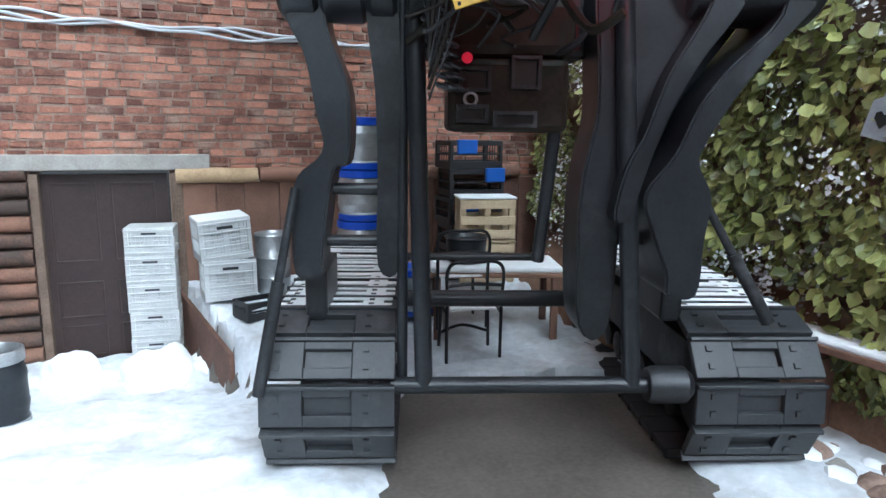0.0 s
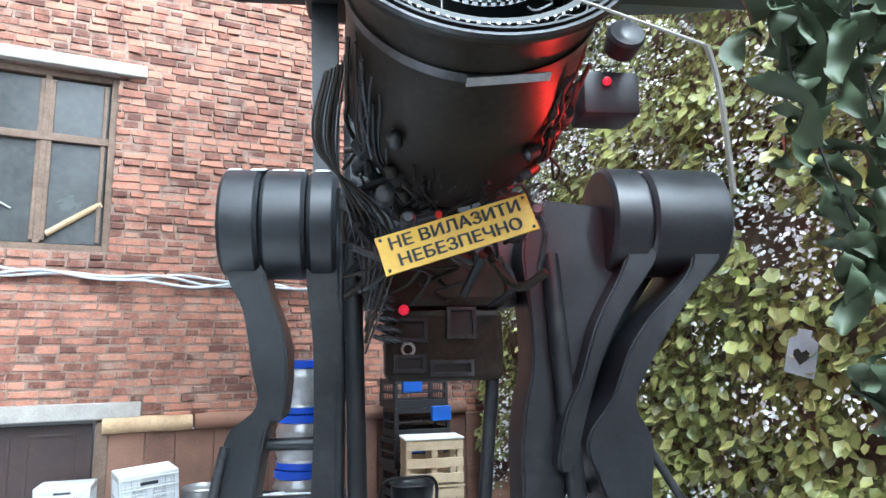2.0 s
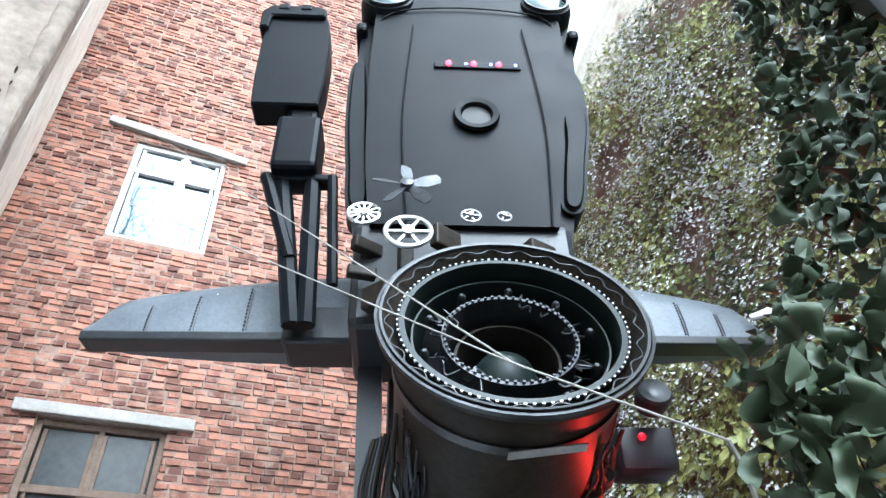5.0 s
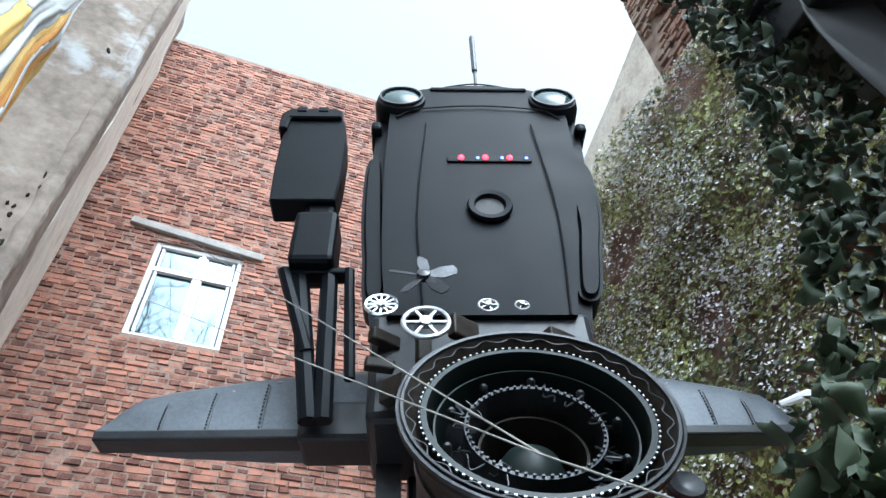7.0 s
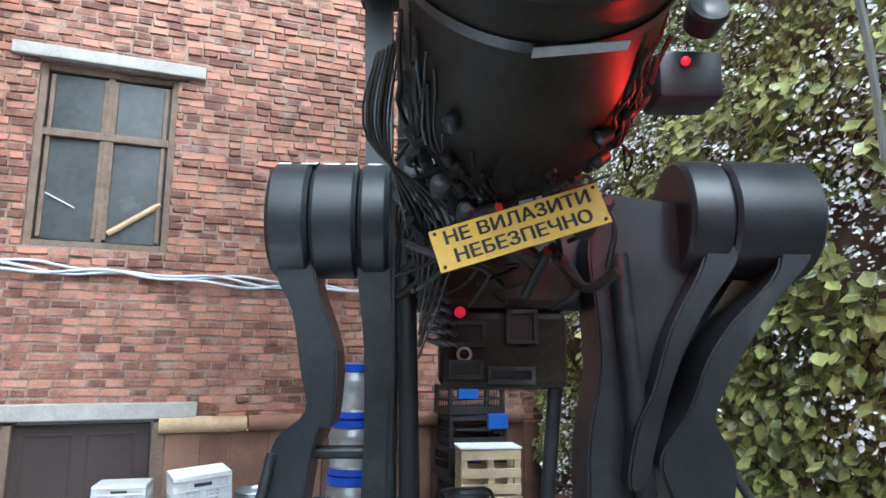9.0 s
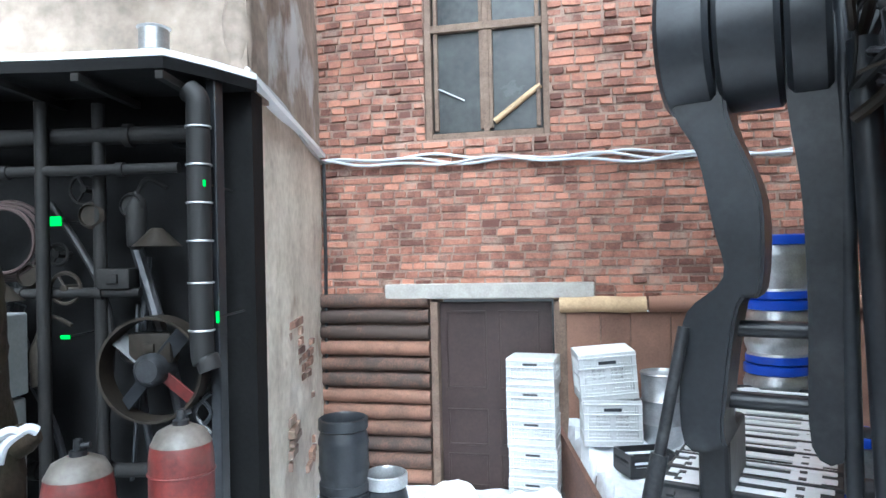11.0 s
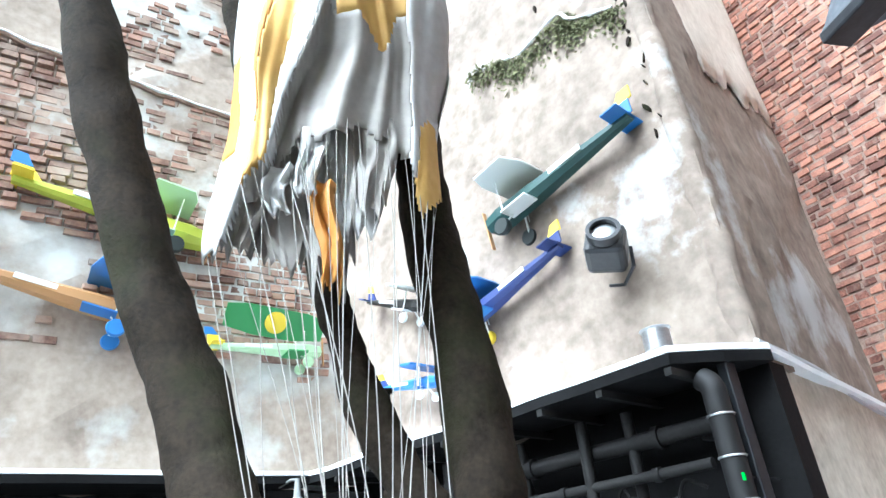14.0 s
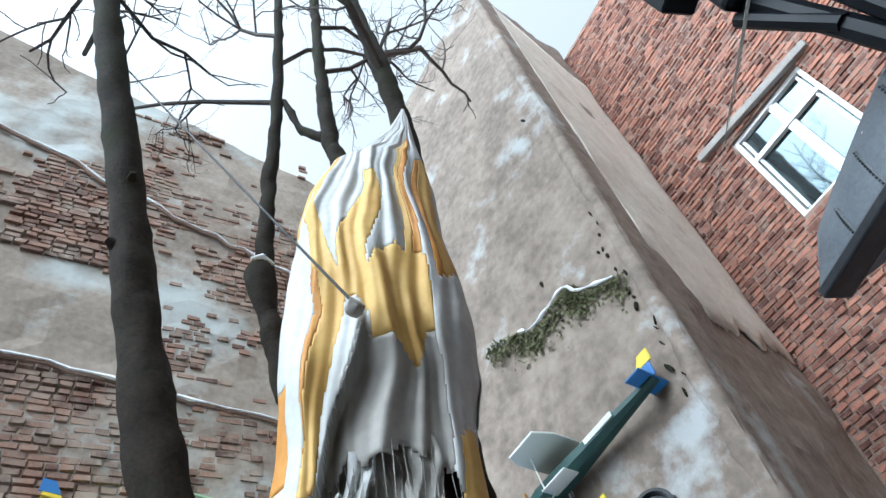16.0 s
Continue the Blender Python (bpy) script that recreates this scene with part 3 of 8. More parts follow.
# cellar door
door = empty("door_1", Matrix(), "closed dark brown double-panel wooden cellar door", "door")
door["kind"] = "structure"
bm = bmesh.new()
box(bm, (-1.01, WALL_Y + 0.09, 0.9), (1.14, 0.05, 1.9), bevel=0.004)
leaf = part("door_leaf", bm, DOOR, door)
for cx in (-1.28, -0.76):
    for z, h in ((1.38, 0.75), (0.62, 0.34), (0.2, 0.3)):
        bm = bmesh.new()
        for sx in (-1, 1):
            box(bm, (cx + sx * 0.19, WALL_Y + 0.062, z), (0.022, 0.016, h), bevel=0.004)
            box(bm, (cx, WALL_Y + 0.0615, z + sx * h / 2), (0.40, 0.016, 0.022), bevel=0.004)
        part("panel_moulding", bm, DOOR, leaf)
bm = bmesh.new()
tube(bm, [(-0.55, WALL_Y + 0.06, 1.0), (-0.55, WALL_Y + 0.02, 1.0), (-0.65, WALL_Y + 0.02, 1.0)], 0.011, 8)
part("door_handle", bm, STEEL, leaf, smooth=True)
for x in (-1.575, -0.445):
    bm = bmesh.new()
    box(bm, (x + (0.09 if x > -1 else 0), WALL_Y - 0.01, 0.9), (0.075 if x < -1 else 0.11, 0.12, 1.92), bevel=0.008)
    part("door_post", bm, WOOD_FRAME, door)

# log cladding beside the door
cladding = empty("log_wall", Matrix(), "stacked weathered brown half logs beside the door", "log wall")
for k in range(13):
    bm = bmesh.new()
    z = -0.02 + 0.158 * k
    r = 0.074 + rnd.uniform(-0.004, 0.006)
    tube(bm, [(x, WALL_Y - 0.02 + 0.006 * noise.noise((x * 3, k, 0)), z + 0.01 * noise.noise((x * 2, k, 4))) for x in (-2.80, -2.5, -2.2, -1.9, -1.63)], [r * (1 + 0.08 * noise.noise((i, k, 2))) for i in range(5)], 14)
    part("log", bm, LOG, cladding, smooth=True)

# board fence with a log rail on the right of the door
fence = empty("board_fence", Matrix(), "brown vertical board fence capped with logs", "fence")
x = -0.33
while x < 3.5:
    w = rnd.uniform(0.24, 0.36)
    bm = bmesh.new()
    box(bm, (x + w / 2, WALL_Y - 0.035, 1.15), (w - 0.008, 0.03, 1.22 + rnd.uniform(-0.02, 0.02)), bevel=0.004)
    part("board", bm, PLANK, fence)
    x += w
for a, b, mt in ((-0.36, 0.42, LOG_PALE), (0.44, 1.5, LOG), (1.52, 3.4, LOG)):
    bm = bmesh.new()
    tube(bm, [(a + (b - a) * i / 4, WALL_Y - 0.07, 1.83 + 0.012 * noise.noise((i * 2.0, a, 0))) for i in range(5)], [0.075 * (1 + 0.1 * noise.noise((i * 1.7, b, 1))) for i in range(5)], 14)
    part("log_rail", bm, mt, fence, smooth=True)
bm = bmesh.new()
box(bm, (1.5, WALL_Y - 0.06, 1.765), (3.6, 0.05, 0.012), bevel=0.004)
part("snow_line", bm, SNOW_CLEAN, fence)

# white cables along the wall
for k in range(3):
    bm = bmesh.new()
    pts = []
    for i in range(60):
        x = -2.74 + i * 0.075
        sag = 0.025 * math.sin(x * 3.1 + k * 2.1) + 0.018 * math.sin(x * 7 + k)
        pts.append((x, WALL_Y - 0.03 - 0.012 * k, 3.31 - 0.03 * (x + 2.74) + sag - 0.02 * k))
    tube(bm, pts, 0.014, 7)
    tagged(part("wall_cable", bm, WIRE, smooth=True), "snow-dusted pale cable strung along the brick wall", "cable", "wall cables")
bm = bmesh.new()
tube(bm, smooth_line([(-2.74, WALL_Y - 0.04, 3.31), (-2.5, 6.0, 3.34), (-2.2, 5.0, 3.40), (-2.0, 4.1, 3.42)], 8), 0.016, 7)
tagged(part("wall_cable", bm, WIRE, smooth=True), "pale cable running along the shed's side eave", "cable", "wall cables")
bm = bmesh.new()
tube(bm, [(-2.70, WALL_Y - 0.04, 3.28), (-2.70, WALL_Y - 0.04, 2.3), (-2.72, WALL_Y - 0.05, 0.3)], 0.018, 7)
tagged(part("drain_pipe", bm, STEEL, smooth=True), "thin dark pipe in the wall's corner", "pipe")

# ---- shed roof over the black wall ----
EDGE_A, EDGE_B = Vector((-2.17, 3.56)), Vector((-5.6, 2.95))


def roof_strip(name, pts_front, pts_back, z, t, material, label, cat):
    bm = bmesh.new()
    lo = [[bm.verts.new((p.x, p.y, z + dz + 0.02 * noise.noise((p.x * 2, p.y * 2, 1)))) for p in row] for row in (pts_front, pts_back) for dz in (0, t)]
    f0, f1, b0, b1 = lo
    n = len(f0)
    for i in range(n - 1):
        for a, b in ((f0, f1), (f1, b1), (b1, b0), (b0, f0)):
            bm.faces.new((a[i], a[i + 1], b[i + 1], b[i]))
    bm.faces.new((f0[0], f1[0], b1[0], b0[0])), bm.faces.new((f0[-1], b0[-1], b1[-1], f1[-1]))
    return tagged(part(name, bm, material), label, cat)


front = [CORNER + Vector((0.07, -0.02)), Vector((-2.03, 3.82)), *[EDGE_A.lerp(EDGE_B, i / 12) for i in range(13)], *[Vector((-5.6 + 0.02 * i, 2.95 - 0.9 * i)) for i in range(1, 9)]]
back = [CORNER + Vector((-0.02, 0.03)), CORNER + Vector((-0.1, 0.03)), *[CORNER + ALONG * (0.15 + 3.6 * i / 12) + Vector((0, 0.02)) for i in range(13)], *[Vector((WEST_X - 0.02, 3.3 - 0.95 * i)) for i in range(1, 9)]]
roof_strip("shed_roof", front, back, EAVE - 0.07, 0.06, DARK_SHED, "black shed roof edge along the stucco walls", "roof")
roof_strip("snow", front, back, EAVE - 0.006, 0.035, SNOW_CLEAN, "thin white snow along the shed roof edge", "snow")
side_f = [CORNER + Vector((0.07, -0.02)).lerp(Vector((0.05, 0)), 0) + (Vector((INNER_X, WALL_Y)) - CORNER) * (i / 8) for i in range(9)]
side_b = [p + Vector((-0.08, -0.02)) for p in side_f]
roof_strip("snow", side_f, side_b, EAVE - 0.02, 0.04, SNOW_CLEAN, "thin snow line on the cream wall's ledge", "snow")

# ---- the tracked machine ----
HEAD_TURN = radians(-19)
ROBOT = Matrix.Translation((-0.252, -0.075, 0)) @ Matrix.Rotation(HEAD_TURN, 4, 'Z')
robot = empty("tracked_machine", ROBOT, "giant black walker machine welded from tracks, jet engine and scrap", "machine")


# crawler tracks: a belt of pads round two wheels
def crawler(cx):
    t = part("crawler_track", track_core(cx), STEEL, robot, "crawler track of broad worn steel pads", smooth=True)
    r, y0, y1, zc = 0.40, 3.62, 5.75, GROUND + 0.46
    run = y1 - y0
    total = 2 * run + 2 * math.pi * r
    n = 30
    me = None
    for k in range(n):
        s = (k + 0.35) * total / n
        if s < run:
            p, ang = (y0 + s, zc + r), 0
        elif s < run + math.pi * r:
            a = (s - run) / r
            p, ang = (y1 + r * math.sin(a), zc + r * math.cos(a)), a
        elif s < 2 * run + math.pi * r:
            p, ang = (y1 - (s - run - math.pi * r), zc - r), math.pi
        else:
            a = (s - 2 * run - math.pi * r) / r
            p, ang = (y0 - r * math.sin(a), zc - r * math.cos(a)), math.pi + a
        if me is None:
            ob = part("pad", track_pad(total / n), PADS, t)
            me = ob.data
        else:
            ob = new("pad", me)
            ob.parent = t
        ob.matrix_local = Matrix.Translation((cx, p[0], p[1])) @ Matrix.Rotation(-ang, 4, 'X')
    return t


def track_pad(pitch):
    """One steel pad with a slot, bolted plates and a grouser lip; local z points outwards."""
    bm = bmesh.new()
    w, d = 0.70, pitch * 0.97
    for sx in (-1, 1):
        box(bm, (sx * 0.2375, 0, 0.02), (0.225, d, 0.045), bevel=0.006)
    for sy in (-1, 1):
        box(bm, (0, sy * d * 0.36, 0.02), (0.25, d * 0.28, 0.045), bevel=0.006)
    box(bm, (0, d * 0.46, 0.047), (w, 0.022, 0.03), bevel=0.005)
    for sx in (-0.26, 0.2):
        for sy in (-0.22, 0.22):
            box(bm, (sx, d * sy, 0.046), (0.03, 0.03, 0.02))
    box(bm, (0, 0, 0.0), (0.24, d * 0.5, 0.012))
    return bm


def track_core(cx):
    bm = bmesh.new()
    zc = GROUND + 0.46
    for y in (3.62, 5.75):
        m = Matrix.Translation((cx - 0.17, y, zc)) @ Matrix.Rotation(radians(90), 4, 'Y')
        lathe(bm, [(0.10, 0), (0.35, 0.02), (0.38, 0.08), (0.38, 0.26), (0.35, 0.32), (0.10, 0.34)], m, 26)
    box(bm, (cx, 4.68, zc + 0.05), (0.42, 2.0, 0.34), bevel=0.03)
    for k in range(6):
        m = Matrix.Translation((cx - 0.2, 3.95 + k * 0.28, zc - 0.27)) @ Matrix.Rotation(radians(90), 4, 'Y')
        lathe(bm, [(0.05, 0), (0.1, 0.02), (0.1, 0.38), (0.05, 0.4)], m, 14)
    return bm


for cx in (-0.46, 1.82):
    crawler(cx)

# legs: two curved blades a side, joined by rungs, with drum hips
LEG_OUTER = [(-0.66, 3.12), (-0.63, 2.84), (-0.55, 2.67), (-0.50, 2.40), (-0.47, 2.21), (-0.60, 2.08), (-0.63, 1.9), (-0.62, 1.58), (-0.48, 1.58), (-0.48, 1.68), (-0.42, 2.10), (-0.345, 2.16), (-0.335, 2.5), (-0.44, 2.82), (-0.44, 3.12)]
LEG_INNER = [(-0.265, 3.12), (-0.245, 2.8), (-0.21, 2.5), (-0.20, 2.1), (-0.20, 1.62), (-0.085, 1.62), (-0.07, 2.1), (-0.07, 2.6), (-0.095, 3.12)]
LEG_R_OUTER = [(1.955, 3.2), (1.95, 3.08), (1.90, 2.93), (1.70, 2.70), (1.53, 2.46), (1.41, 2.25), (1.40, 2.15), (1.47, 2.00), (1.45, 1.78), (1.43, 1.50), (1.28, 1.50), (1.26, 1.62), (1.17, 1.84), (1.13, 2.02), (1.27, 2.22), (1.37, 2.45), (1.50, 2.63), (1.73, 2.88), (1.75, 3.2)]
LEG_R_BAND = [(1.56, 3.2), (1.56, 2.95), (1.37, 2.67), (1.23, 2.41), (1.14, 2.15), (1.06, 1.90), (0.98, 1.90), (1.03, 2.15), (1.11, 2.31), (1.21, 2.60), (1.38, 2.92), (1.40, 3.2)]
LEG_R_INNER = [(1.46, 3.2), (1.40, 2.93), (1.22, 2.60), (1.12, 2.32), (1.06, 2.05), (1.02, 1.3), (0.86, 1.3), (0.83, 1.88), (0.85, 2.14), (0.90, 2.40), (0.89, 2.7), (0.87, 3.02), (1.0, 3.25)]
for name, outline, y0, y1 in (("leg_blade", LEG_OUTER, 3.30, 3.62), ("leg_blade", LEG_INNER, 3.32, 3.64), ("leg_blade", LEG_R_OUTER, 3.20, 3.66), ("leg_blade", LEG_R_BAND, 3.20, 3.50), ("leg_blade", LEG_R_INNER, 3.32, 3.66)):
    fine = smooth_line([(x, 0, z) for x, z in outline], 4)
    bm = bmesh.new()
    prism(bm, [(p.x, p.z) for p in fine], y0, y1)
    bmesh.ops.bevel(bm, geom=[e for e in bm.edges if abs(e.verts[0].co.y - e.verts[1].co.y) < 1e-4], offset=0.012, segments=2, affect='EDGES')
    part(name, bm, BLACK, robot, smooth=True)
bm = bmesh.new()
prism(bm, [(1.80, 3.05), (1.50, 2.64), (1.36, 2.40), (1.29, 2.24), (1.10, 2.06), (1.12, 2.25), (1.22, 2.52), (1.45, 2.9), (1.45, 3.05)], 3.51, 3.57)
part("leg_web", bm, HULL, robot)


def drum(cuts, y, zc, r):
    """A hip drum lying along x, in three sleeves with a gap between."""
    for a, b in cuts:
        bm = bmesh.new()
        m = Matrix.Translation((a, y, zc)) @ Matrix.Rotation(radians(90), 4, 'Y')
        w = b - a
        lathe(bm, [(r * 0.3, 0), (r - 0.02, 0), (r, 0.02), (r, w - 0.02), (r - 0.02, w), (r * 0.3, w)], m, 40)
        part("hip_sleeve", bm, BLACK, robot, smooth=True)


drum(((-0.665, -0.475), (-0.465, -0.25), (-0.24, -0.10)), 3.42, 3.12, 0.285)
drum(((1.0, 1.31),), 3.52, 3.10, 0.16)
drum(((1.31, 1.52), (1.528, 1.955)), 3.42, 3.145, 0.30)
for x0, x1, z, y in ((-0.5, -0.06, 2.01, 3.45), (-0.5, -0.06, 1.735, 3.45), (0.9, 1.5, 2.02, 3.45), (0.9, 1.5, 1.75, 3.45)):
    bm = bmesh.new()
    tube(bm, [(x0, y, z), (x1, y, z)], 0.032)
    part("rung", bm, BLACK, robot, smooth=True)
for x in (-0.55, 1.43):
    bm = bmesh.new()
    box(bm, (x, 3.75, 1.42), (0.12, 0.5, 0.3), bevel=0.02)
    part("foot_bracket", bm, BLACK, robot)

for x0, x1, y, z, r in ((-0.65, -0.11, 3.42, 3.12, 0.289), (1.36, 1.94, 3.42, 3.14, 0.2935)):
    for k in range(5):
        bm = bmesh.new()
        a0, a1 = x0 + (x1 - x0) * (k + 0.08) / 5, x0 + (x1 - x0) * (k + rnd.uniform(0.5, 0.9)) / 5
        rows = [[bm.verts.new((a0 + (a1 - a0) * i / 4, y + r * math.sin(t), z + r * math.cos(t))) for i in range(5)] for t in (-0.5, -0.3, -0.1, 0.1, 0.3)]
        for j in range(4):
            for i in range(4):
                bm.faces.new((rows[j][i], rows[j][i + 1], rows[j + 1][i + 1], rows[j + 1][i]))
        part("snow_dusting", bm, SNOW_CLEAN, robot, "thin snow dusting", smooth=True)
# packed snow on the upper run, open over the slots and the edge notches
for cx in (-0.46, 1.82):
    rs = random.Random(int(cx * 10))
    zt = GROUND + 0.46 + 0.40 + 0.043
    for k in range(17):
        y = 3.64 + k * 0.129
        bm = bmesh.new()
        thin = 0.45 if k < 3 else 1.0
        box(bm, (cx, y, zt + 0.007), (0.66 * rs.uniform(0.96, 1.0), 0.066, 0.014 * thin), bevel=0.004)
        for x0, x1 in ((-0.27, -0.15), (0.15, 0.27)):
            if k > 1 or rs.random() < 0.5:
                box(bm, (cx + (x0 + x1) / 2, y + 0.064, zt + 0.006), (x1 - x0, 0.066, 0.012 * thin), bevel=0.003)
        part("track_snow", bm, SNOW_CLEAN, robot, "thin packed snow between the slots of the track")

# frame pipes between the tracks
for name, a, b, r in (("crossbar", (-0.13, 3.25, 1.0), (1.42, 3.25, 1.0), 0.045), ("upright_pipe", (0.04, 3.25, 1.0), (-0.02, 3.3, 3.0), 0.047), ("upright_pipe", (1.14, 3.25, 1.0), (1.0, 3.3, 2.95), 0.05),
                      ("upright_pipe", (-0.075, 3.32, 1.0), (-0.075, 3.36, 3.3), 0.028), ("brace_pipe", (0.71, 3.35, 2.5), (0.66, 3.5, 1.62), 0.035),
                      ("crossbar", (-0.1, 4.2, 1.22), (1.0, 4.2, 1.22), 0.055), ("crossbar", (-0.06, 3.7, 1.60), (0.72, 3.7, 1.60), 0.022),
                      ("gas_strut", (-0.60, 3.25, 2.03), (-0.79, 3.12, 1.0), 0.022), ("gas_strut", (1.44, 3.25, 2.0), (1.82, 3.2, 1.36), 0.022)):
    bm = bmesh.new()
    tube(bm, [a, b], r, 14)
    if name == "gas_strut":
        a_, b_ = Vector(a), Vector(b)
        tube(bm, [a_.lerp(b_, 0.45), b_], r * 1.5, 14)
    part(name, bm, STEEL if name == "gas_strut" else BLACK, robot, smooth=True)
bm = bmesh.new()
m = Matrix.Translation((1.22, 3.25, 1.0)) @ Matrix.Rotation(radians(90), 4, 'Y')
lathe(bm, [(0.05, 0), (0.09, 0.0), (0.10, 0.03), (0.10, 0.2), (0.06, 0.24)], m, 18)
part("pipe_sleeve", bm, STEEL, robot, smooth=True)

# spine beam behind the engine
bm = bmesh.new()
prism(bm, [(-0.27, 4.75), (-0.12, 4.75), (-0.075, 2.0), (-0.19, 2.0)], 3.42, 3.6)
part("spine_beam", bm, BLACK, robot)
bm = bmesh.new()
box(bm, (0.42, 3.75, 3.75), (1.0, 0.35, 2.1), bevel=0.04)
part("torso_box", bm, BLACK, robot)

# jet engine, mouth towards the yard and slightly raised
ENG = Matrix.Translation((0.39, 1.72, 3.70)) @ Matrix.Rotation(radians(69), 4, 'X')


def engine_part(name, profile, material, label="", seg=64, closed=False, parent=None):
    bm = bmesh.new()
    lathe(bm, profile, ENG, seg, closed)
    return part(name, bm, material, parent or engine, label, smooth=True)


engine = engine_part("jet_engine", [(0.455, 0.0), (0.475, -0.004), (0.475, -0.03), (0.43, -0.06), (0.42, -0.10), (0.41, -0.14), (0.408, -0.5), (0.40, -0.78), (0.34, -0.98), (0.28, -1.1), (0.10, -1.12), (0.10, -0.75), (0.36, -0.6), (0.385, -0.1), (0.44, -0.02)], ENGINE, "dark brown jet engine casing with an open toothed mouth", closed=True, parent=robot)
engine_part("rim", [(0.468, 0.004), (0.478, 0.004), (0.478, -0.012), (0.468, -0.012)], STEEL, closed=True)
engine_part("inner_ring", [(0.375, -0.03), (0.395, -0.03), (0.395, -0.22), (0.375, -0.22)], TEAL, closed=True)
engine_part("inner_ring", [(0.23, -0.10), (0.245, -0.10), (0.245, -0.3), (0.23, -0.3)], STEEL, closed=True)
engine_part("hub_cone", [(0.02, -0.2), (0.10, -0.25), (0.17, -0.4), (0.17, -0.58), (0.02, -0.58)], TEAL, seg=32)
bm = bmesh.new()
for k in range(90):
    a = 2 * math.pi * k / 90
    box(bm, (0, 0, 0), (0.006, 0.009, 0.008), ENG @ Matrix.Rotation(a, 4, 'Z') @ Matrix.Translation((0.40, 0, -0.03)))
part("rim_teeth", bm, ALU, engine, "bright ring of small teeth")
bm = bmesh.new()
for k in range(54):
    a = 2 * math.pi * k / 54
    box(bm, (0, 0, 0), (0.008, 0.010, 0.012), ENG @ Matrix.Rotation(a, 4, 'Z') @ Matrix.Translation((0.235, 0, -0.096)))
part("inner_teeth", bm, STEEL, engine)
bm = bmesh.new()
tube(bm, [ENG @ Vector(((0.432 + 0.012 * math.sin(a * 24)) * math.cos(a), (0.432 + 0.012 * math.sin(a * 24)) * math.sin(a), -0.012)) for a in (2 * math.pi * i / 240 for i in range(241))], 0.003, 5, False)
part("wavy_spring", bm, BLACK, engine)
for k in range(12):
    bm = bmesh.new()
    a = 2 * math.pi * k / 12
    box(bm, (0, 0, 0), (0.14, 0.012, 0.10), ENG @ Matrix.Rotation(a, 4, 'Z') @ Matrix.Translation((0.31, 0, -0.26)) @ Matrix.Rotation(0.5, 4, 'X'))
    part("vane", bm, STEEL, engine)
for k in range(10):
    bm = bmesh.new()
    a = 2 * math.pi * k / 10 + 0.2
    lathe(bm, [(0.012, -0.03), (0.016, -0.02), (0.016, 0.02), (0.008, 0.03)], ENG @ Matrix.Rotation(a, 4, 'Z') @ Matrix.Translation((0.31, 0, -0.14)), 10)
    part("injector", bm, STEEL, engine, smooth=True)
engine_part("casing_band", [(0.408, -0.2), (0.418, -0.2), (0.418, -0.235), (0.408, -0.235)], STEEL, closed=True)
# flange lip round the mouth and rings deep inside
engine_part("mouth_lip", [(0.452, 0.010), (0.462, 0.012), (0.462, -0.02), (0.452, -0.02)], BLACK, closed=True)
engine_part("inner_ring", [(0.345, -0.10), (0.352, -0.10), (0.352, -0.34), (0.345, -0.34)], TEAL, closed=True)
engine_part("inner_ring", [(0.185, -0.20), (0.195, -0.20), (0.195, -0.42), (0.185, -0.42)], ENGINE, closed=True)
for k in range(26):
    bm = bmesh.new()
    a = 2 * math.pi * k / 26 + 0.1 * math.sin(k * 2.3)
    box(bm, (0, 0, 0), (0.10, 0.006, 0.07), ENG @ Matrix.Rotation(a, 4, 'Z') @ Matrix.Translation((0.298, 0, -0.30)) @ Matrix.Rotation(0.7, 4, 'X'))
    part("stator_blade", bm, TEAL if k % 3 else STEEL, engine)
# torn wires and tabs round the inner ring
for k in range(14):
    bm = bmesh.new()
    a = rnd.uniform(0, 6.28)
    p = [ENG @ Matrix.Rotation(a + 0.08 * i * rnd.uniform(0.4, 1.4), 4, 'Z') @ Vector((0.245 + rnd.uniform(-0.05, 0.07), 0, -0.10 - 0.03 * rnd.random())) for i in range(4)]
    tube(bm, smooth_line(p, 4), rnd.choice((0.003, 0.005)), 5)
    part("loose_wire", bm, rnd.choice((STEEL, STEEL, BLACK)), engine, smooth=True)
# pipes and harness hugging the casing's underside
for k in range(54):
    bm = bmesh.new()
    a = rnd.choice((rnd.uniform(-2.9, -2.35), rnd.uniform(-0.8, -0.25), rnd.uniform(-2.3, -0.85)))
    r_ = rnd.uniform(0.405, 0.44)
    h0, h1 = (rnd.uniform(-0.80, -0.66), rnd.uniform(-1.14, -0.95)) if -2.35 < a < -0.8 else (rnd.uniform(-0.5, -0.25), rnd.uniform(-1.1, -0.7))
    pts = []
    for i in range(7):
        q = i / 6
        h = h0 + (h1 - h0) * q
        rr = r_ if h > -0.75 else r_ - (-0.75 - h) * 0.36
        pts.append(ENG @ Vector(((rr + 0.007 * math.sin(i * 2.1 + k)) * math.cos(a + 0.16 * q * math.sin(k) + 0.03 * math.sin(i * 1.9 + k)), (rr + 0.007 * math.sin(i * 2.1 + k)) * math.sin(a + 0.16 * q * math.sin(k) + 0.03 * math.sin(i * 1.9 + k)), h)))
    tube(bm, smooth_line(pts, 3), rnd.choice((0.003, 0.004, 0.005, 0.008)), 6)
    part("harness_pipe", bm, rnd.choice((BLACK, ENGINE, STEEL, RUBBER)), engine, smooth=True)
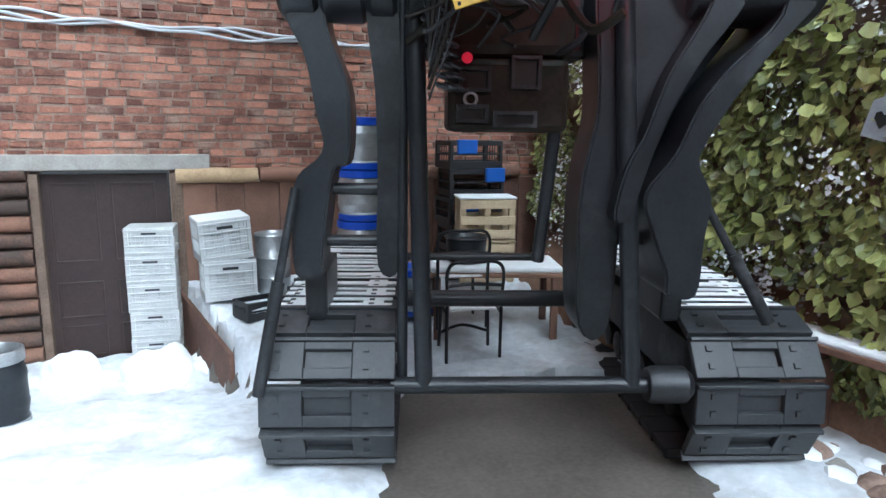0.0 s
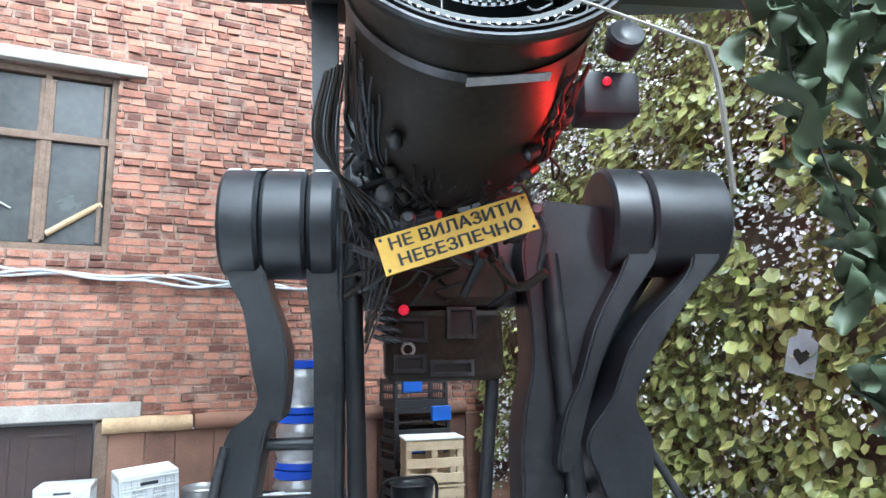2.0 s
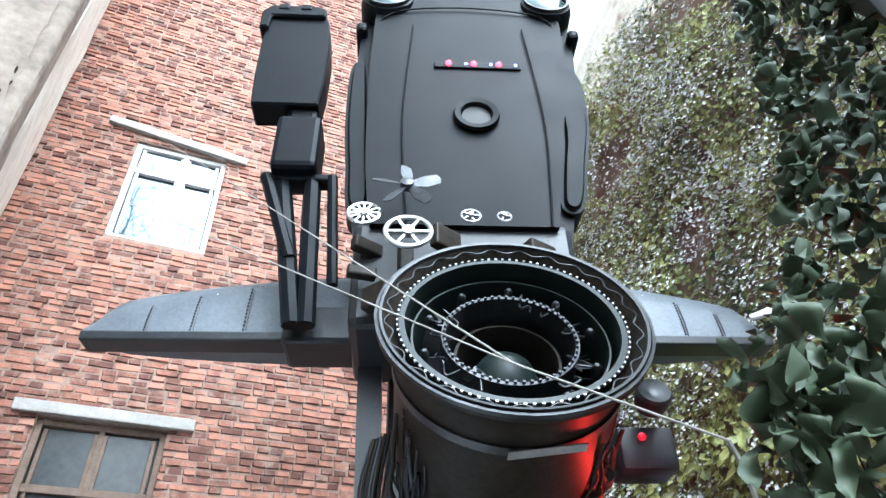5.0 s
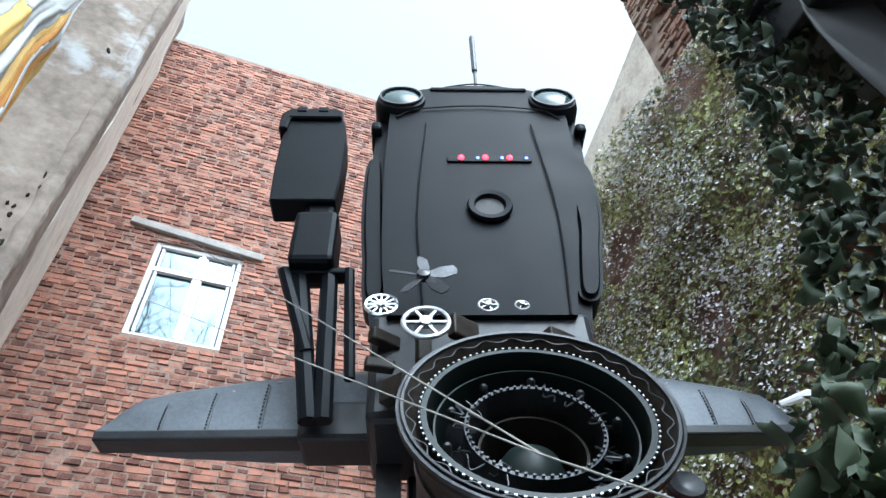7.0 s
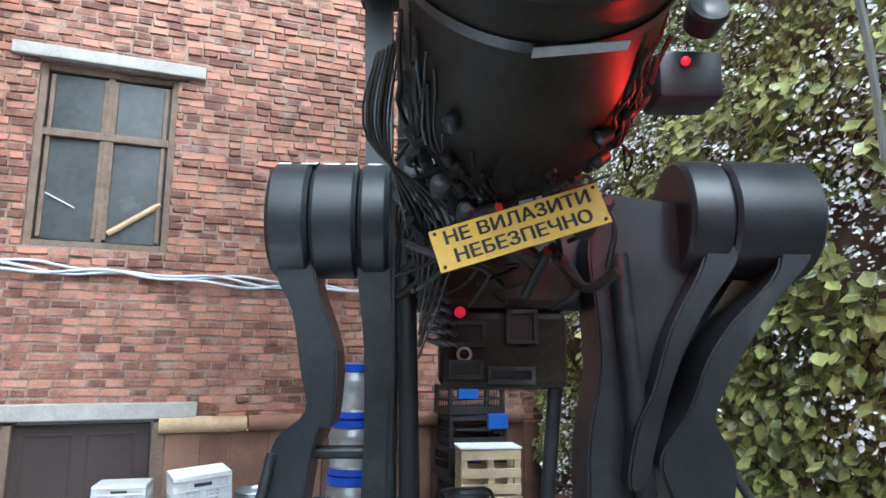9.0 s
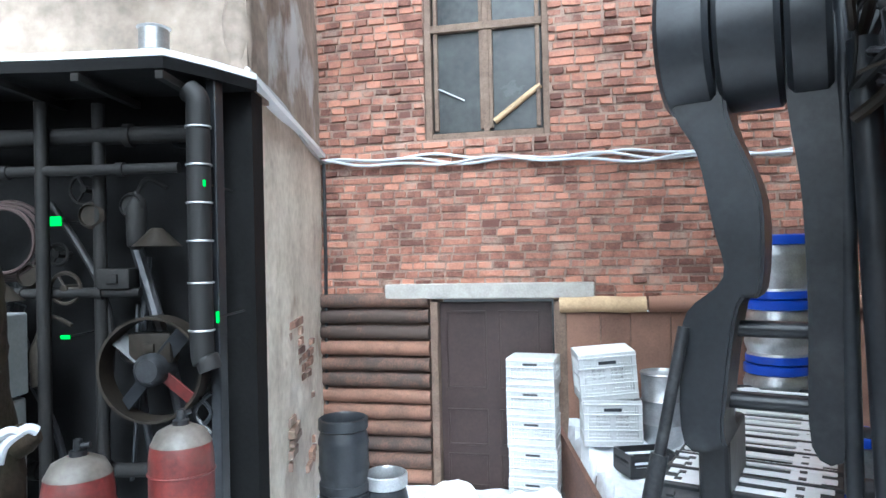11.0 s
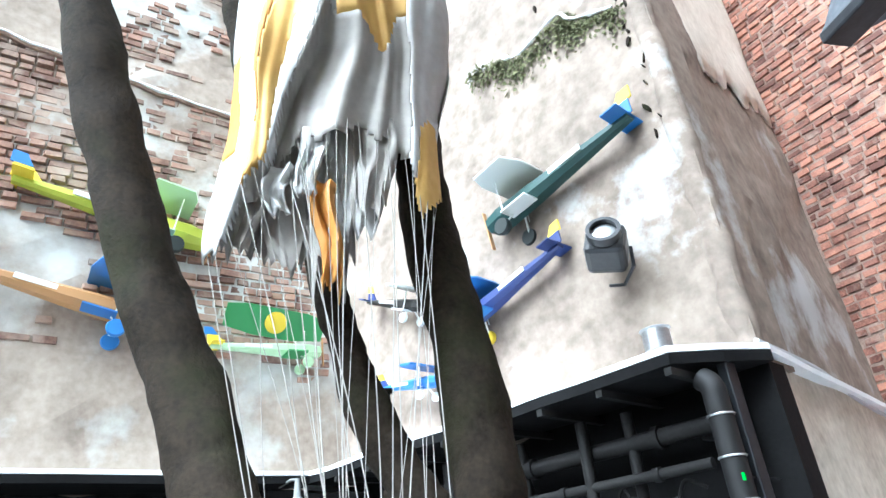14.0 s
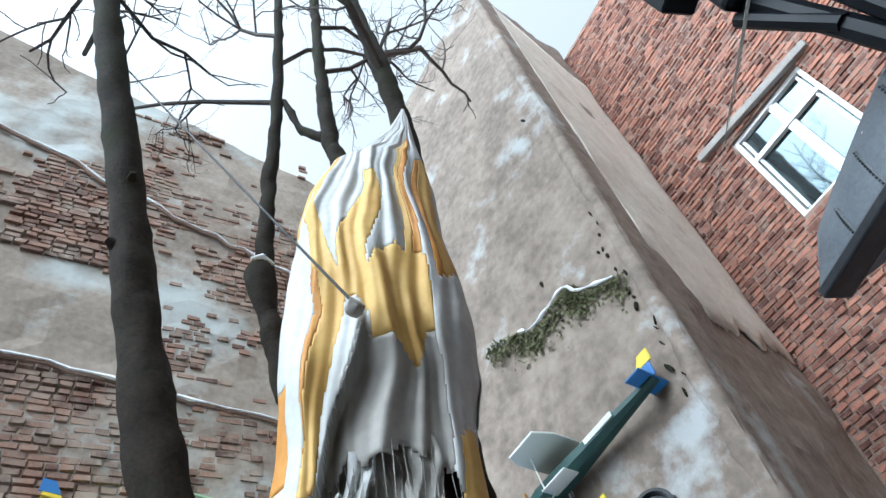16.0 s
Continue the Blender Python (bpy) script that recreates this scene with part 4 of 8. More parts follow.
for k in range(16):
    bm = bmesh.new()
    a, h = rnd.choice((rnd.uniform(-2.8, -2.1), rnd.uniform(-1.0, -0.3))), rnd.uniform(-1.0, -0.55)
    r_ = 0.43 if h > -0.75 else 0.43 - (-0.75 - h) * 0.36
    mm = ENG @ Matrix.Rotation(a, 4, 'Z') @ Matrix.Translation((r_, 0, h)) @ Matrix.Rotation(rnd.uniform(0, 1.5), 4, 'X')
    w_ = rnd.uniform(0.018, 0.034)
    lathe(bm, [(w_ * 0.5, -w_ * 1.2), (w_, -w_), (w_, w_), (w_ * 0.6, w_ * 1.3)], mm, 12)
    part("harness_fitting", bm, rnd.choice((STEEL, ENGINE, BLACK)), engine, smooth=True)
bm = bmesh.new()
box(bm, (0, 0, 0), (0.26, 0.006, 0.035), ENG @ Matrix.Rotation(radians(8), 4, 'Z') @ Matrix.Translation((0.02, -0.416, -0.22)) , bevel=0.002)
part("name_plate", bm, ALU, engine, "blank bright metal plate")

# pipework and ducts below the engine
for k in range(90):
    bm = bmesh.new()
    a = rnd.uniform(0, 1)
    x, y, z = rnd.uniform(0.0, 0.78), rnd.uniform(2.45, 3.2), rnd.uniform(2.85, 3.35)
    pts = [(x, y, z)]
    for _ in range(3):
        x, y, z = x + rnd.uniform(-0.22, 0.22), y + rnd.uniform(-0.1, 0.25), z - rnd.uniform(-0.08, 0.14)
        pts.append((min(0.86, max(-0.05, x)), y, z))
    tube(bm, smooth_line(pts, 5), rnd.choice((0.006, 0.009, 0.013, 0.02)), 7)
    part("engine_pipe", bm, rnd.choice((BLACK, STEEL, ENGINE, RUBBER)), robot, smooth=True)
for x, y, z, r in ((0.12, 2.35, 3.02, 0.035), (0.2, 2.3, 2.92, 0.028), (0.62, 2.4, 2.9, 0.04), (0.72, 2.5, 3.0, 0.03), (0.02, 2.6, 3.2, 0.03)):
    bm = bmesh.new()
    lathe(bm, [(r * 0.5, -0.04), (r, -0.03), (r, 0.03), (r * 0.6, 0.04)], Matrix.Translation((x, y, z)) @ Matrix.Rotation(radians(80), 4, 'X'), 14)
    part("pipe_fitting", bm, STEEL, robot, smooth=True)
for k in range(7):
    bm = bmesh.new()
    tube(bm, smooth_line([(-0.02 - 0.015 * k, 2.25 + 0.02 * k, 3.5), (-0.06 - 0.012 * k, 2.4, 3.2), (0.0 + 0.03 * k, 2.7, 2.95), (0.05, 3.0, 2.75 - 0.05 * k)], 6), 0.005 + 0.002 * (k % 3), 6)
    part("flexible_cable", bm, (STEEL, RUBBER, ENGINE)[k % 3], robot, "dark flexible cable", smooth=True)
# ribbed exhaust ducts left of the block
for k in range(3):
    bm = bmesh.new()
    for j in range(9):
        torus(bm, 0.035, 0.012, Matrix.Translation((0.03 + 0.035 * k + 0.012 * j, 3.2, 2.92 - 0.05 * j)) @ Matrix.Rotation(radians(20), 4, 'Y'), 14, 6)
    part("ribbed_duct", bm, STEEL, robot, smooth=True)

# gearbox block with square ports
bm = bmesh.new()
box(bm, (0.45, 3.55, 2.49), (0.60, 0.5, 0.36), bevel=0.035)
box(bm, (0.43, 3.52, 2.82), (0.70, 0.45, 0.30), bevel=0.06)
block = part("gearbox_block", bm, ENGINE, robot, "cast dark gearbox block with square ports")
for x, z, w, h in ((0.28, 2.565, 0.14, 0.10), (0.53, 2.60, 0.13, 0.14), (0.27, 2.40, 0.14, 0.07), (0.48, 2.375, 0.2, 0.06)):
    bm = bmesh.new()
    for sx in (-1, 1):
        box(bm, (x + sx * w / 2, 3.29, z), (0.018, 0.04, h + 0.02))
        box(bm, (x, 3.29, z + sx * h / 2), (w, 0.04, 0.018))
    part("port_frame", bm, STEEL, block)
    # flat black plate for the shade inside the port
    bm = bmesh.new()
    box(bm, (x, 3.3, z), (w - 0.02, 0.012, h - 0.02))
    part("port", bm, INK_AND_SHADE, block)
bm = bmesh.new()
torus(bm, 0.03, 0.008, Matrix.Translation((0.26, 3.288, 2.47)) @ Matrix.Rotation(radians(90), 4, 'X'), 18, 6)
part("port_ring", bm, ALU, block)
bm = bmesh.new()
bmesh.ops.create_icosphere(bm, subdivisions=2, radius=0.028, matrix=Matrix.Translation((0.24, 3.29, 2.665)))
part("indicator", bm, RED_LAMP, block, "glowing red indicator")

# warning sign
SIGN = Matrix.Translation((0.375, 2.26, 2.865)) @ Matrix.Rotation(radians(-17.5), 4, 'Y') @ Matrix.Rotation(radians(80), 4, 'X')
bm = bmesh.new()
box(bm, (0, 0, 0), (0.575, 0.145, 0.008), SIGN, 0.002)
sign = part("warning_sign", bm, YELLOW, robot, "yellow metal warning plate with black Cyrillic lettering")
for line, dy in (("НЕ ВИЛАЗИТИ", 0.032), ("НЕБЕЗПЕЧНО", -0.034)):
    me = text_mesh("lettering", line, 0.062, INK_AND_SHADE)
    t = new("lettering", me)
    t.parent = sign
    t.matrix_local = SIGN @ Matrix.Translation((0.0, dy, 0.0062)) @ Matrix.Diagonal((1.12, 1, 1, 1))
    tagged(t, line)
for sx in (-0.27, 0.27):
    for sy in (-0.058, 0.058):
        bm = bmesh.new()
        lathe(bm, [(0.006, 0), (0.006, 0.004), (0.002, 0.006)], SIGN @ Matrix.Translation((sx, sy, 0.004)), 10)
        part("rivet", bm, STEEL, sign)

# stub wings: a tilted flat skin, a rounded upper edge and a dark lower lip
for sgn in (1, -1):
    place = (lambda x: x) if sgn == 1 else (lambda x: 2.40 - (x + 1.95) * 0.87)
    bm = bmesh.new()
    secs = [(-0.18, 4.60, 5.12, 0.30), (-0.7, 4.60, 5.09, 0.29), (-1.2, 4.60, 5.02, 0.26), (-1.55, 4.60, 4.955, 0.23), (-1.76, 4.60, 4.90, 0.20), (-1.86, 4.60, 4.80, 0.16), (-1.95, 4.60, 4.66, 0.10)]
    rings = []
    for x, z0, z1, d in secs:
        h = z1 - z0
        prof = [(3.40, z0), (3.415, z0 + h * 0.3), (3.435, z0 + h * 0.6), (3.465, z0 + h * 0.85), (3.51, z0 + h * 0.97), (3.57, z1), (3.40 + d * 1.5, z0 + h * 0.9), (3.40 + d * 2.0, z0 + h * 0.5), (3.40 + d * 1.5, z0)]
        rings.append([bm.verts.new((place(x), y, z)) for y, z in prof])
    for a, b in zip(rings, rings[1:]):
        for i in range(9):
            bm.faces.new((a[i], a[(i + 1) % 9], b[(i + 1) % 9], b[i]))
    bm.faces.new(rings[0]), bm.faces.new(rings[-1])
    w = part("stub_wing", bm, WING, robot, "grey riveted metal stub wing dusted with snow", smooth=True)
    bm = bmesh.new()
    box(bm, ((place(-0.18) + place(-1.95)) / 2, 3.47, 4.565), (abs(place(-0.18) - place(-1.95)), 0.17, 0.066), bevel=0.012)
    part("lower_lip", bm, BLACK, w, "black lower edge of the wing")
    for x in (-0.62, -0.98, -1.3, -1.58):
        k = (x + 0.18) / -1.77
        top = 5.12 - 0.20 * max(0, (-x - 0.3)) ** 1.2
        bm = bmesh.new()
        for i in range(12):
            q = 0.04 + 0.84 * i / 11
            bmesh.ops.create_icosphere(bm, subdivisions=1, radius=0.0075, matrix=Matrix.Translation((place(x), 3.398 + 0.062 * q * q, 4.60 + (top - 4.60) * q)))
        part("rivet_row", bm, STEEL, w)
        bm = bmesh.new()
        tube(bm, [(place(x) + 0.018, 3.398 + 0.06 * q * q, 4.60 + (top - 4.60) * q) for q in (0.02, 0.3, 0.6, 0.85)], 0.003, 5)
        part("panel_seam", bm, BLACK, w)
    bm = bmesh.new()
    rs = random.Random(50 + sgn)
    for _ in range(60 if sgn == 1 else 110):
        x = -rs.uniform(0.9 if sgn == 1 else 0.3, 1.82)
        top = 5.12 - 0.20 * max(0, (-x - 0.3)) ** 1.2
        bmesh.ops.create_icosphere(bm, subdivisions=1, radius=rs.uniform(0.006, 0.016), matrix=Matrix.Translation((place(x), 3.46 + 0.10 * rs.random(), top - 0.04 + 0.03 * rs.random())) @ Matrix.Diagonal((1.8, 1, 0.5, 1)))
    part("snow_flecks", bm, SNOW_CLEAN, w, "flecks of snow on the upper edge", smooth=True)
    bm = bmesh.new()
    box(bm, (place(-0.42), 3.5, 4.62), (0.62 if sgn == 1 else 0.4, 0.36, 0.26), bevel=0.03)
    part("wing_root", bm, BLACK, robot)
bm = bmesh.new()
tube(bm, [(2.28, 3.36, 4.72), (2.42, 3.30, 4.74), (2.55, 3.28, 4.80)], [0.02, 0.035, 0.012], 8)
part("tip_snow", bm, SNOW_CLEAN, robot, "lump of snow on the wing tip", smooth=True)

# upper body: an upturned car shell
HB = [(-0.30, 4.95), (-0.36, 5.5), (-0.38, 6.3), (-0.37, 7.0), (-0.33, 7.45), (-0.12, 7.72), (0.2, 7.82), (0.5, 7.85), (0.82, 7.82), (1.12, 7.72), (1.32, 7.45), (1.35, 7.0), (1.28, 6.3), (1.15, 5.5), (1.06, 4.95)]
bm = bmesh.new()
prism(bm, [(p.x, p.z) for p in smooth_line([(x, 0, z) for x, z in HB], 3)], 2.88, 3.75)
bmesh.ops.bevel(bm, geom=[e for e in bm.edges if abs(e.verts[0].co.y - e.verts[1].co.y) < 1e-4 and abs(e.verts[0].co.y - 2.88) < 0.01], offset=0.11, segments=4, affect='EDGES')
shell = part("car_shell", bm, HULL, robot, "upright black car shell forming chest and head", smooth=True)
for cx, sd_ in ((-0.16, -1), (1.16, 1)):
    bm = bmesh.new()
    m = Matrix.Translation((cx, 3.02, 7.46)) @ Matrix.Rotation(radians(82), 4, 'X')
    lathe(bm, [(0.09, -0.35), (0.19, -0.28), (0.225, -0.08), (0.225, 0.10), (0.205, 0.16), (0.18, 0.17)], m, 26)
    bucket = part("headlamp_bucket", bm, HULL, shell, smooth=True)
    bm = bmesh.new()
    lathe(bm, [(0.17, 0.165), (0.187, 0.165), (0.187, 0.195), (0.17, 0.195)], m, 26, True)
    part("headlamp_rim", bm, STEEL, bucket, smooth=True)
    bm = bmesh.new()
    lathe(bm, [(0.17, 0.165), (0.12, 0.19), (0.06, 0.203), (0.004, 0.207)], m, 24)
    part("headlamp_lens", bm, SCREEN, bucket, smooth=True)
    bm = bmesh.new()
    box(bm, (cx + sd_ * 0.20, 3.05, 7.14), (0.09, 0.3, 0.11), bevel=0.03)
    part("fender_notch", bm, HULL, shell)
# pressed panel lines of the bonnet
for pts in ([(-0.20, 2.868, 7.20), (0.0, 2.862, 7.32), (0.5, 2.86, 7.37), (1.0, 2.862, 7.32), (1.18, 2.868, 7.20)], [(0.02, 2.866, 5.05), (-0.02, 2.862, 6.0), (0.05, 2.862, 7.1)], [(0.92, 2.866, 5.05), (0.98, 2.862, 6.0), (0.92, 2.862, 7.1)], [(0.0, 2.93, 7.70), (0.5, 2.90, 7.80), (1.0, 2.93, 7.70)]):
    bm = bmesh.new()
    tube(bm, smooth_line(pts, 8), 0.007, 6)
    part("panel_crease", bm, HULL, shell, smooth=True)
bm = bmesh.new()
lathe(bm, [(0.10, 0.0), (0.155, 0.0), (0.165, 0.02), (0.155, 0.045), (0.115, 0.04)], Matrix.Translation((0.5, 2.875, 6.05)) @ Matrix.Rotation(radians(90), 4, 'X'), 32, True)
part("grille_ring", bm, HULL, shell, smooth=True)
# black disc on the shell stands for shade within the ring
bm = bmesh.new()
lathe(bm, [(0.002, 0.006), (0.11, 0.004), (0.11, 0.0), (0.002, 0.0)], Matrix.Translation((0.5, 2.872, 6.05)) @ Matrix.Rotation(radians(90), 4, 'X'), 28)
part("ring_recess", bm, INK_AND_SHADE, shell)
bm = bmesh.new()
box(bm, (0.52, 2.885, 7.66), (0.86, 0.05, 0.05), bevel=0.018)
part("bumper", bm, HULL, shell)
bm = bmesh.new()
box(bm, (0.54, 2.872, 6.62), (0.66, 0.018, 0.06), bevel=0.006)
bar = part("light_bar", bm, HULL, shell, "dark strip with small red lights")
for k in range(6):
    bm = bmesh.new()
    red = k % 2 == 0
    bmesh.ops.create_icosphere(bm, subdivisions=2, radius=0.024 if red else 0.013, matrix=Matrix.Translation((0.32 + 0.19 * (k // 2) + (0 if red else 0.13), 2.862, 6.63)))
    part("led", bm, RED_LED if red else BLUE_LED, bar, "glowing red light" if red else "tiny blue light")
for side, outl in ((-1, [(-0.27, 6.45), (-0.29, 6.68), (-0.34, 6.74), (-0.40, 6.70), (-0.425, 6.5), (-0.42, 6.0), (-0.39, 5.6), (-0.36, 5.25), (-0.22, 5.25), (-0.24, 5.8)]), (1, [(1.10, 6.45), (1.13, 6.68), (1.20, 6.76), (1.29, 6.73), (1.345, 6.55), (1.335, 6.1), (1.26, 5.7), (1.17, 5.28), (1.03, 5.28), (1.06, 5.6), (1.12, 6.0)])):
    bm = bmesh.new()
    fine = smooth_line([(x, 0, z) for x, z in outl + outl[:1]], 4)[:-1]
    prism(bm, [(p.x, p.z) for p in fine], 2.92, 3.22)
    bmesh.ops.bevel(bm, geom=[e for e in bm.edges if abs(e.verts[0].co.y - e.verts[1].co.y) < 1e-4], offset=0.035, segments=3, affect='EDGES')
    part("shoulder_fender", bm, HULL, robot, smooth=True)
bm = bmesh.new()
tube(bm, [(0.56, 3.3, 7.85), (0.58, 3.3, 8.75)], 0.016, 8)
tube(bm, [(0.58, 3.3, 8.75), (0.59, 3.3, 9.5)], 0.03, 8)
part("antenna", bm, BLACK, robot, smooth=True)

# raised arm with a box head
for name, c, s in (("arm_neck", (-0.74, 3.1, 6.15), (0.22, 0.2, 0.2)), ("forearm", (-0.74, 3.1, 5.85), (0.31, 0.32, 0.5)), ("arm_plate", (-0.70, 3.1, 5.595), (0.50, 0.12, 0.05))):
    bm = bmesh.new()
    box(bm, c, s, bevel=0.04 if min(s) > 0.1 else 0.01)
    part(name, bm, HULL, robot)
# the raised fist: a bowed box with an overhanging cap and two lugs
for name, outl, y0, y1 in (("arm_box", [(-1.11, 6.22), (-0.63, 6.22), (-0.605, 6.5), (-0.60, 6.9), (-0.625, 7.22), (-0.66, 7.34), (-1.10, 7.34), (-1.135, 7.0), (-1.13, 6.6)], 2.95, 3.18), ("arm_cap", [(-1.17, 7.10), (-1.10, 7.10), (-1.09, 7.26), (-0.66, 7.26), (-0.655, 7.36), (-0.72, 7.40), (-1.10, 7.40), (-1.17, 7.32)], 2.91, 3.20)):
    bm = bmesh.new()
    prism(bm, outl, y0, y1, 0.014)
    part(name, bm, HULL, robot)
for x in (-1.0, -0.82):
    bm = bmesh.new()
    box(bm, (x, 2.93, 7.37), (0.09, 0.06, 0.07), bevel=0.012)
    part("cap_lug", bm, HULL, robot)
for a, b, w in (((-0.92, 3.05, 5.6), (-0.70, 3.1, 4.95), 0.045), ((-0.82, 3.1, 5.6), (-0.64, 3.15, 4.5), 0.06), ((-0.62, 3.1, 5.6), (-0.56, 3.15, 4.5), 0.06), ((-0.48, 3.05, 5.6), (-0.42, 3.1, 4.75), 0.035)):
    bm = bmesh.new()
    tube(bm, [a, b], w, 8)
    part("arm_rod", bm, HULL, robot, smooth=True)

# wheels, fan and fittings over the engine
def disc_wheel(x, y, z, r, spokes, material, name, label):
    m = Matrix.Translation((x, y, z)) @ Matrix.Rotation(radians(78), 4, 'X')
    bm = bmesh.new()
    torus(bm, r, r * 0.12, m, 28, 8)
    rim = part(name, bm, material, robot, label, smooth=True)
    bm = bmesh.new()
    lathe(bm, [(r * 0.05, -0.02), (r * 0.28, -0.02), (r * 0.28, 0.02), (r * 0.05, 0.02)], m, 16)
    part("hub", bm, material, rim, smooth=True)
    for k in range(spokes):
        bm = bmesh.new()
        box(bm, (0, 0, 0), (r * 0.8, r * 0.13, 0.014), m @ Matrix.Rotation(2 * math.pi * k / spokes, 4, 'Z') @ Matrix.Translation((r * 0.55, 0, 0)))
        part("spoke", bm, material, rim)


disc_wheel(0.03, 2.58, 4.76, 0.125, 6, ALU, "pulley_wheel", "six-spoked cast aluminium pulley")
disc_wheel(-0.22, 2.62, 4.92, 0.09, 12, CHROME, "chrome_disc", "bright round chrome disc")
disc_wheel(0.39, 2.66, 4.95, 0.055, 5, ALU, "small_pulley", "small spoked pulley")
disc_wheel(0.585, 2.66, 4.95, 0.04, 3, ALU, "small_pulley", "small bright ring pulley")
bm = bmesh.new()
m = Matrix.Translation((0.02, 2.62, 5.14)) @ Matrix.Rotation(radians(75), 4, 'X')
lathe(bm, [(0.01, -0.03), (0.04, -0.02), (0.04, 0.03), (0.01, 0.04)], m, 14)
for k in range(5):
    mm = m @ Matrix.Rotation(2 * math.pi * k / 5 + 0.35, 4, 'Z')
    vs = [bm.verts.new(mm @ Vector((r, w, 0.02 * w / 0.05))) for r, w in ((0.03, -0.018), (0.12, -0.04), (0.20, -0.03), (0.215, 0.0), (0.20, 0.03), (0.12, 0.035), (0.03, 0.018))]
    bm.faces.new(vs)
    f2 = [bm.verts.new(v.co + mm.to_3x3() @ Vector((0, 0, 0.006))) for v in vs]
    bm.faces.new(f2[::-1])
    for i in range(7):
        bm.faces.new((vs[i], f2[i], f2[(i + 1) % 7], vs[(i + 1) % 7]))
part("cooling_fan", bm, STEEL, robot, "five-bladed metal cooling fan")
for k in range(16):
    bm = bmesh.new()
    box(bm, (rnd.uniform(-0.25, 0.95), rnd.uniform(2.78, 2.95), rnd.uniform(4.45, 4.95)), (rnd.uniform(0.06, 0.2), rnd.uniform(0.06, 0.2), rnd.uniform(0.06, 0.2)), Matrix.Rotation(rnd.uniform(0, 1), 4, 'Z'), 0.012)
    part("motor_casting", bm, ENGINE, robot)

bm = bmesh.new()
box(bm, (0.38, 3.3, 4.75), (1.36, 0.75, 0.75), bevel=0.05)
part("chest_box", bm, BLACK, robot)

# side lamp cluster at the engine's flank
bm = bmesh.new()
lathe(bm, [(0.03, -0.08), (0.07, -0.06), (0.085, 0.03), (0.075, 0.045), (0.02, 0.02)], Matrix.Translation((1.16, 2.55, 3.78)) @ Matrix.Rotation(radians(70), 4, 'X'), 20)
box(bm, (1.13, 2.75, 3.58), (0.26, 0.22, 0.2), bevel=0.02)
tube(bm, [(0.8, 2.9, 3.5), (1.1, 2.75, 3.6)], 0.03)
lampcase = part("side_lamp", bm, BLACK, robot, "black side lamp with red glow", smooth=True)
bm = bmesh.new()
bmesh.ops.create_icosphere(bm, subdivisions=2, radius=0.02, matrix=Matrix.Translation((1.1, 2.62, 3.62)))
part("bulb", bm, RED_LAMP, lampcase, "glowing red bulb")
# red spot beside the casing
ld = bpy.data.lights.new("red_glow", 'POINT')
ld.energy, ld.color, ld.shadow_soft_size = 3.5, (1.0, 0.03, 0.02), 0.03
lo = new("red_glow", ld)
lo.matrix_world = ROBOT @ Matrix.Translation((0.97, 2.28, 3.16))

# ---- crates, kegs and clutter by the back wall ----
def crate_mesh(w, d, h, material, pattern=True):
    """An open plastic crate with ribs, slotted sides, corner posts and hand holes."""
    bm = bmesh.new()
    t = 0.012
    box(bm, (0, 0, t / 2), (w, d, t))
    for sx in (-1, 1):
        for sy in (-1, 1):
            box(bm, (sx * (w / 2 - 0.02), sy * (d / 2 - 0.02), h / 2), (0.04, 0.04, h), bevel=0.006)
    for sy in (-1, 1):
        y = sy * (d / 2 - t / 2)
        for z, hh in ((0.04, 0.07), (h - 0.025, 0.05), (h * 0.52, 0.018)):
            box(bm, (0, y, z), (w - 0.05, t, hh), bevel=0.003)
        if pattern:
            for k in range(9):
                x = -w / 2 + 0.06 + k * (w - 0.12) / 8
                box(bm, (x, y, h / 2), (0.007, t * 0.8, h - 0.1))
            for k in range(4):
                box(bm, (0, y, 0.1 + k * (h - 0.16) / 3.5), (w - 0.08, t * 0.8, 0.007))
            box(bm, (0, y, h / 2), (0.05, t, h - 0.08))
            yi = y - sy * 0.006
            for sx in (-1, 1):
                box(bm, (sx * w * 0.38, yi, h / 2), (w * 0.20, 0.004, h - 0.06))
            box(bm, (0, yi, h * 0.24), (w * 0.58, 0.004, h * 0.40))
            box(bm, (0, yi, h * 0.84), (w * 0.58, 0.004, h * 0.26))
            for k in range(14):
                for lean in (-0.7, 0.7):
                    box(bm, (0, 0, 0), (0.006, 0.003, h * 0.34), Matrix.Translation((-w * 0.27 + k * w * 0.54 / 13, yi, h * 0.575)) @ Matrix.Rotation(lean, 4, 'Y'))
    for sx in (-1, 1):
        x = sx * (w / 2 - t / 2)
        for z, hh in ((0.04, 0.07), (h - 0.025, 0.05), (h * 0.52, 0.018)):
            box(bm, (x, 0, z), (t, d - 0.05, hh), bevel=0.003)
        if pattern:
            box(bm, (x - sx * 0.006, 0, h / 2), (0.004, d - 0.06, h - 0.06))
        for k in range(6):
            box(bm, (x, -d / 2 + 0.06 + k * (d - 0.12) / 5, h / 2), (t * 0.8, 0.008, h - 0.1))
    return bm


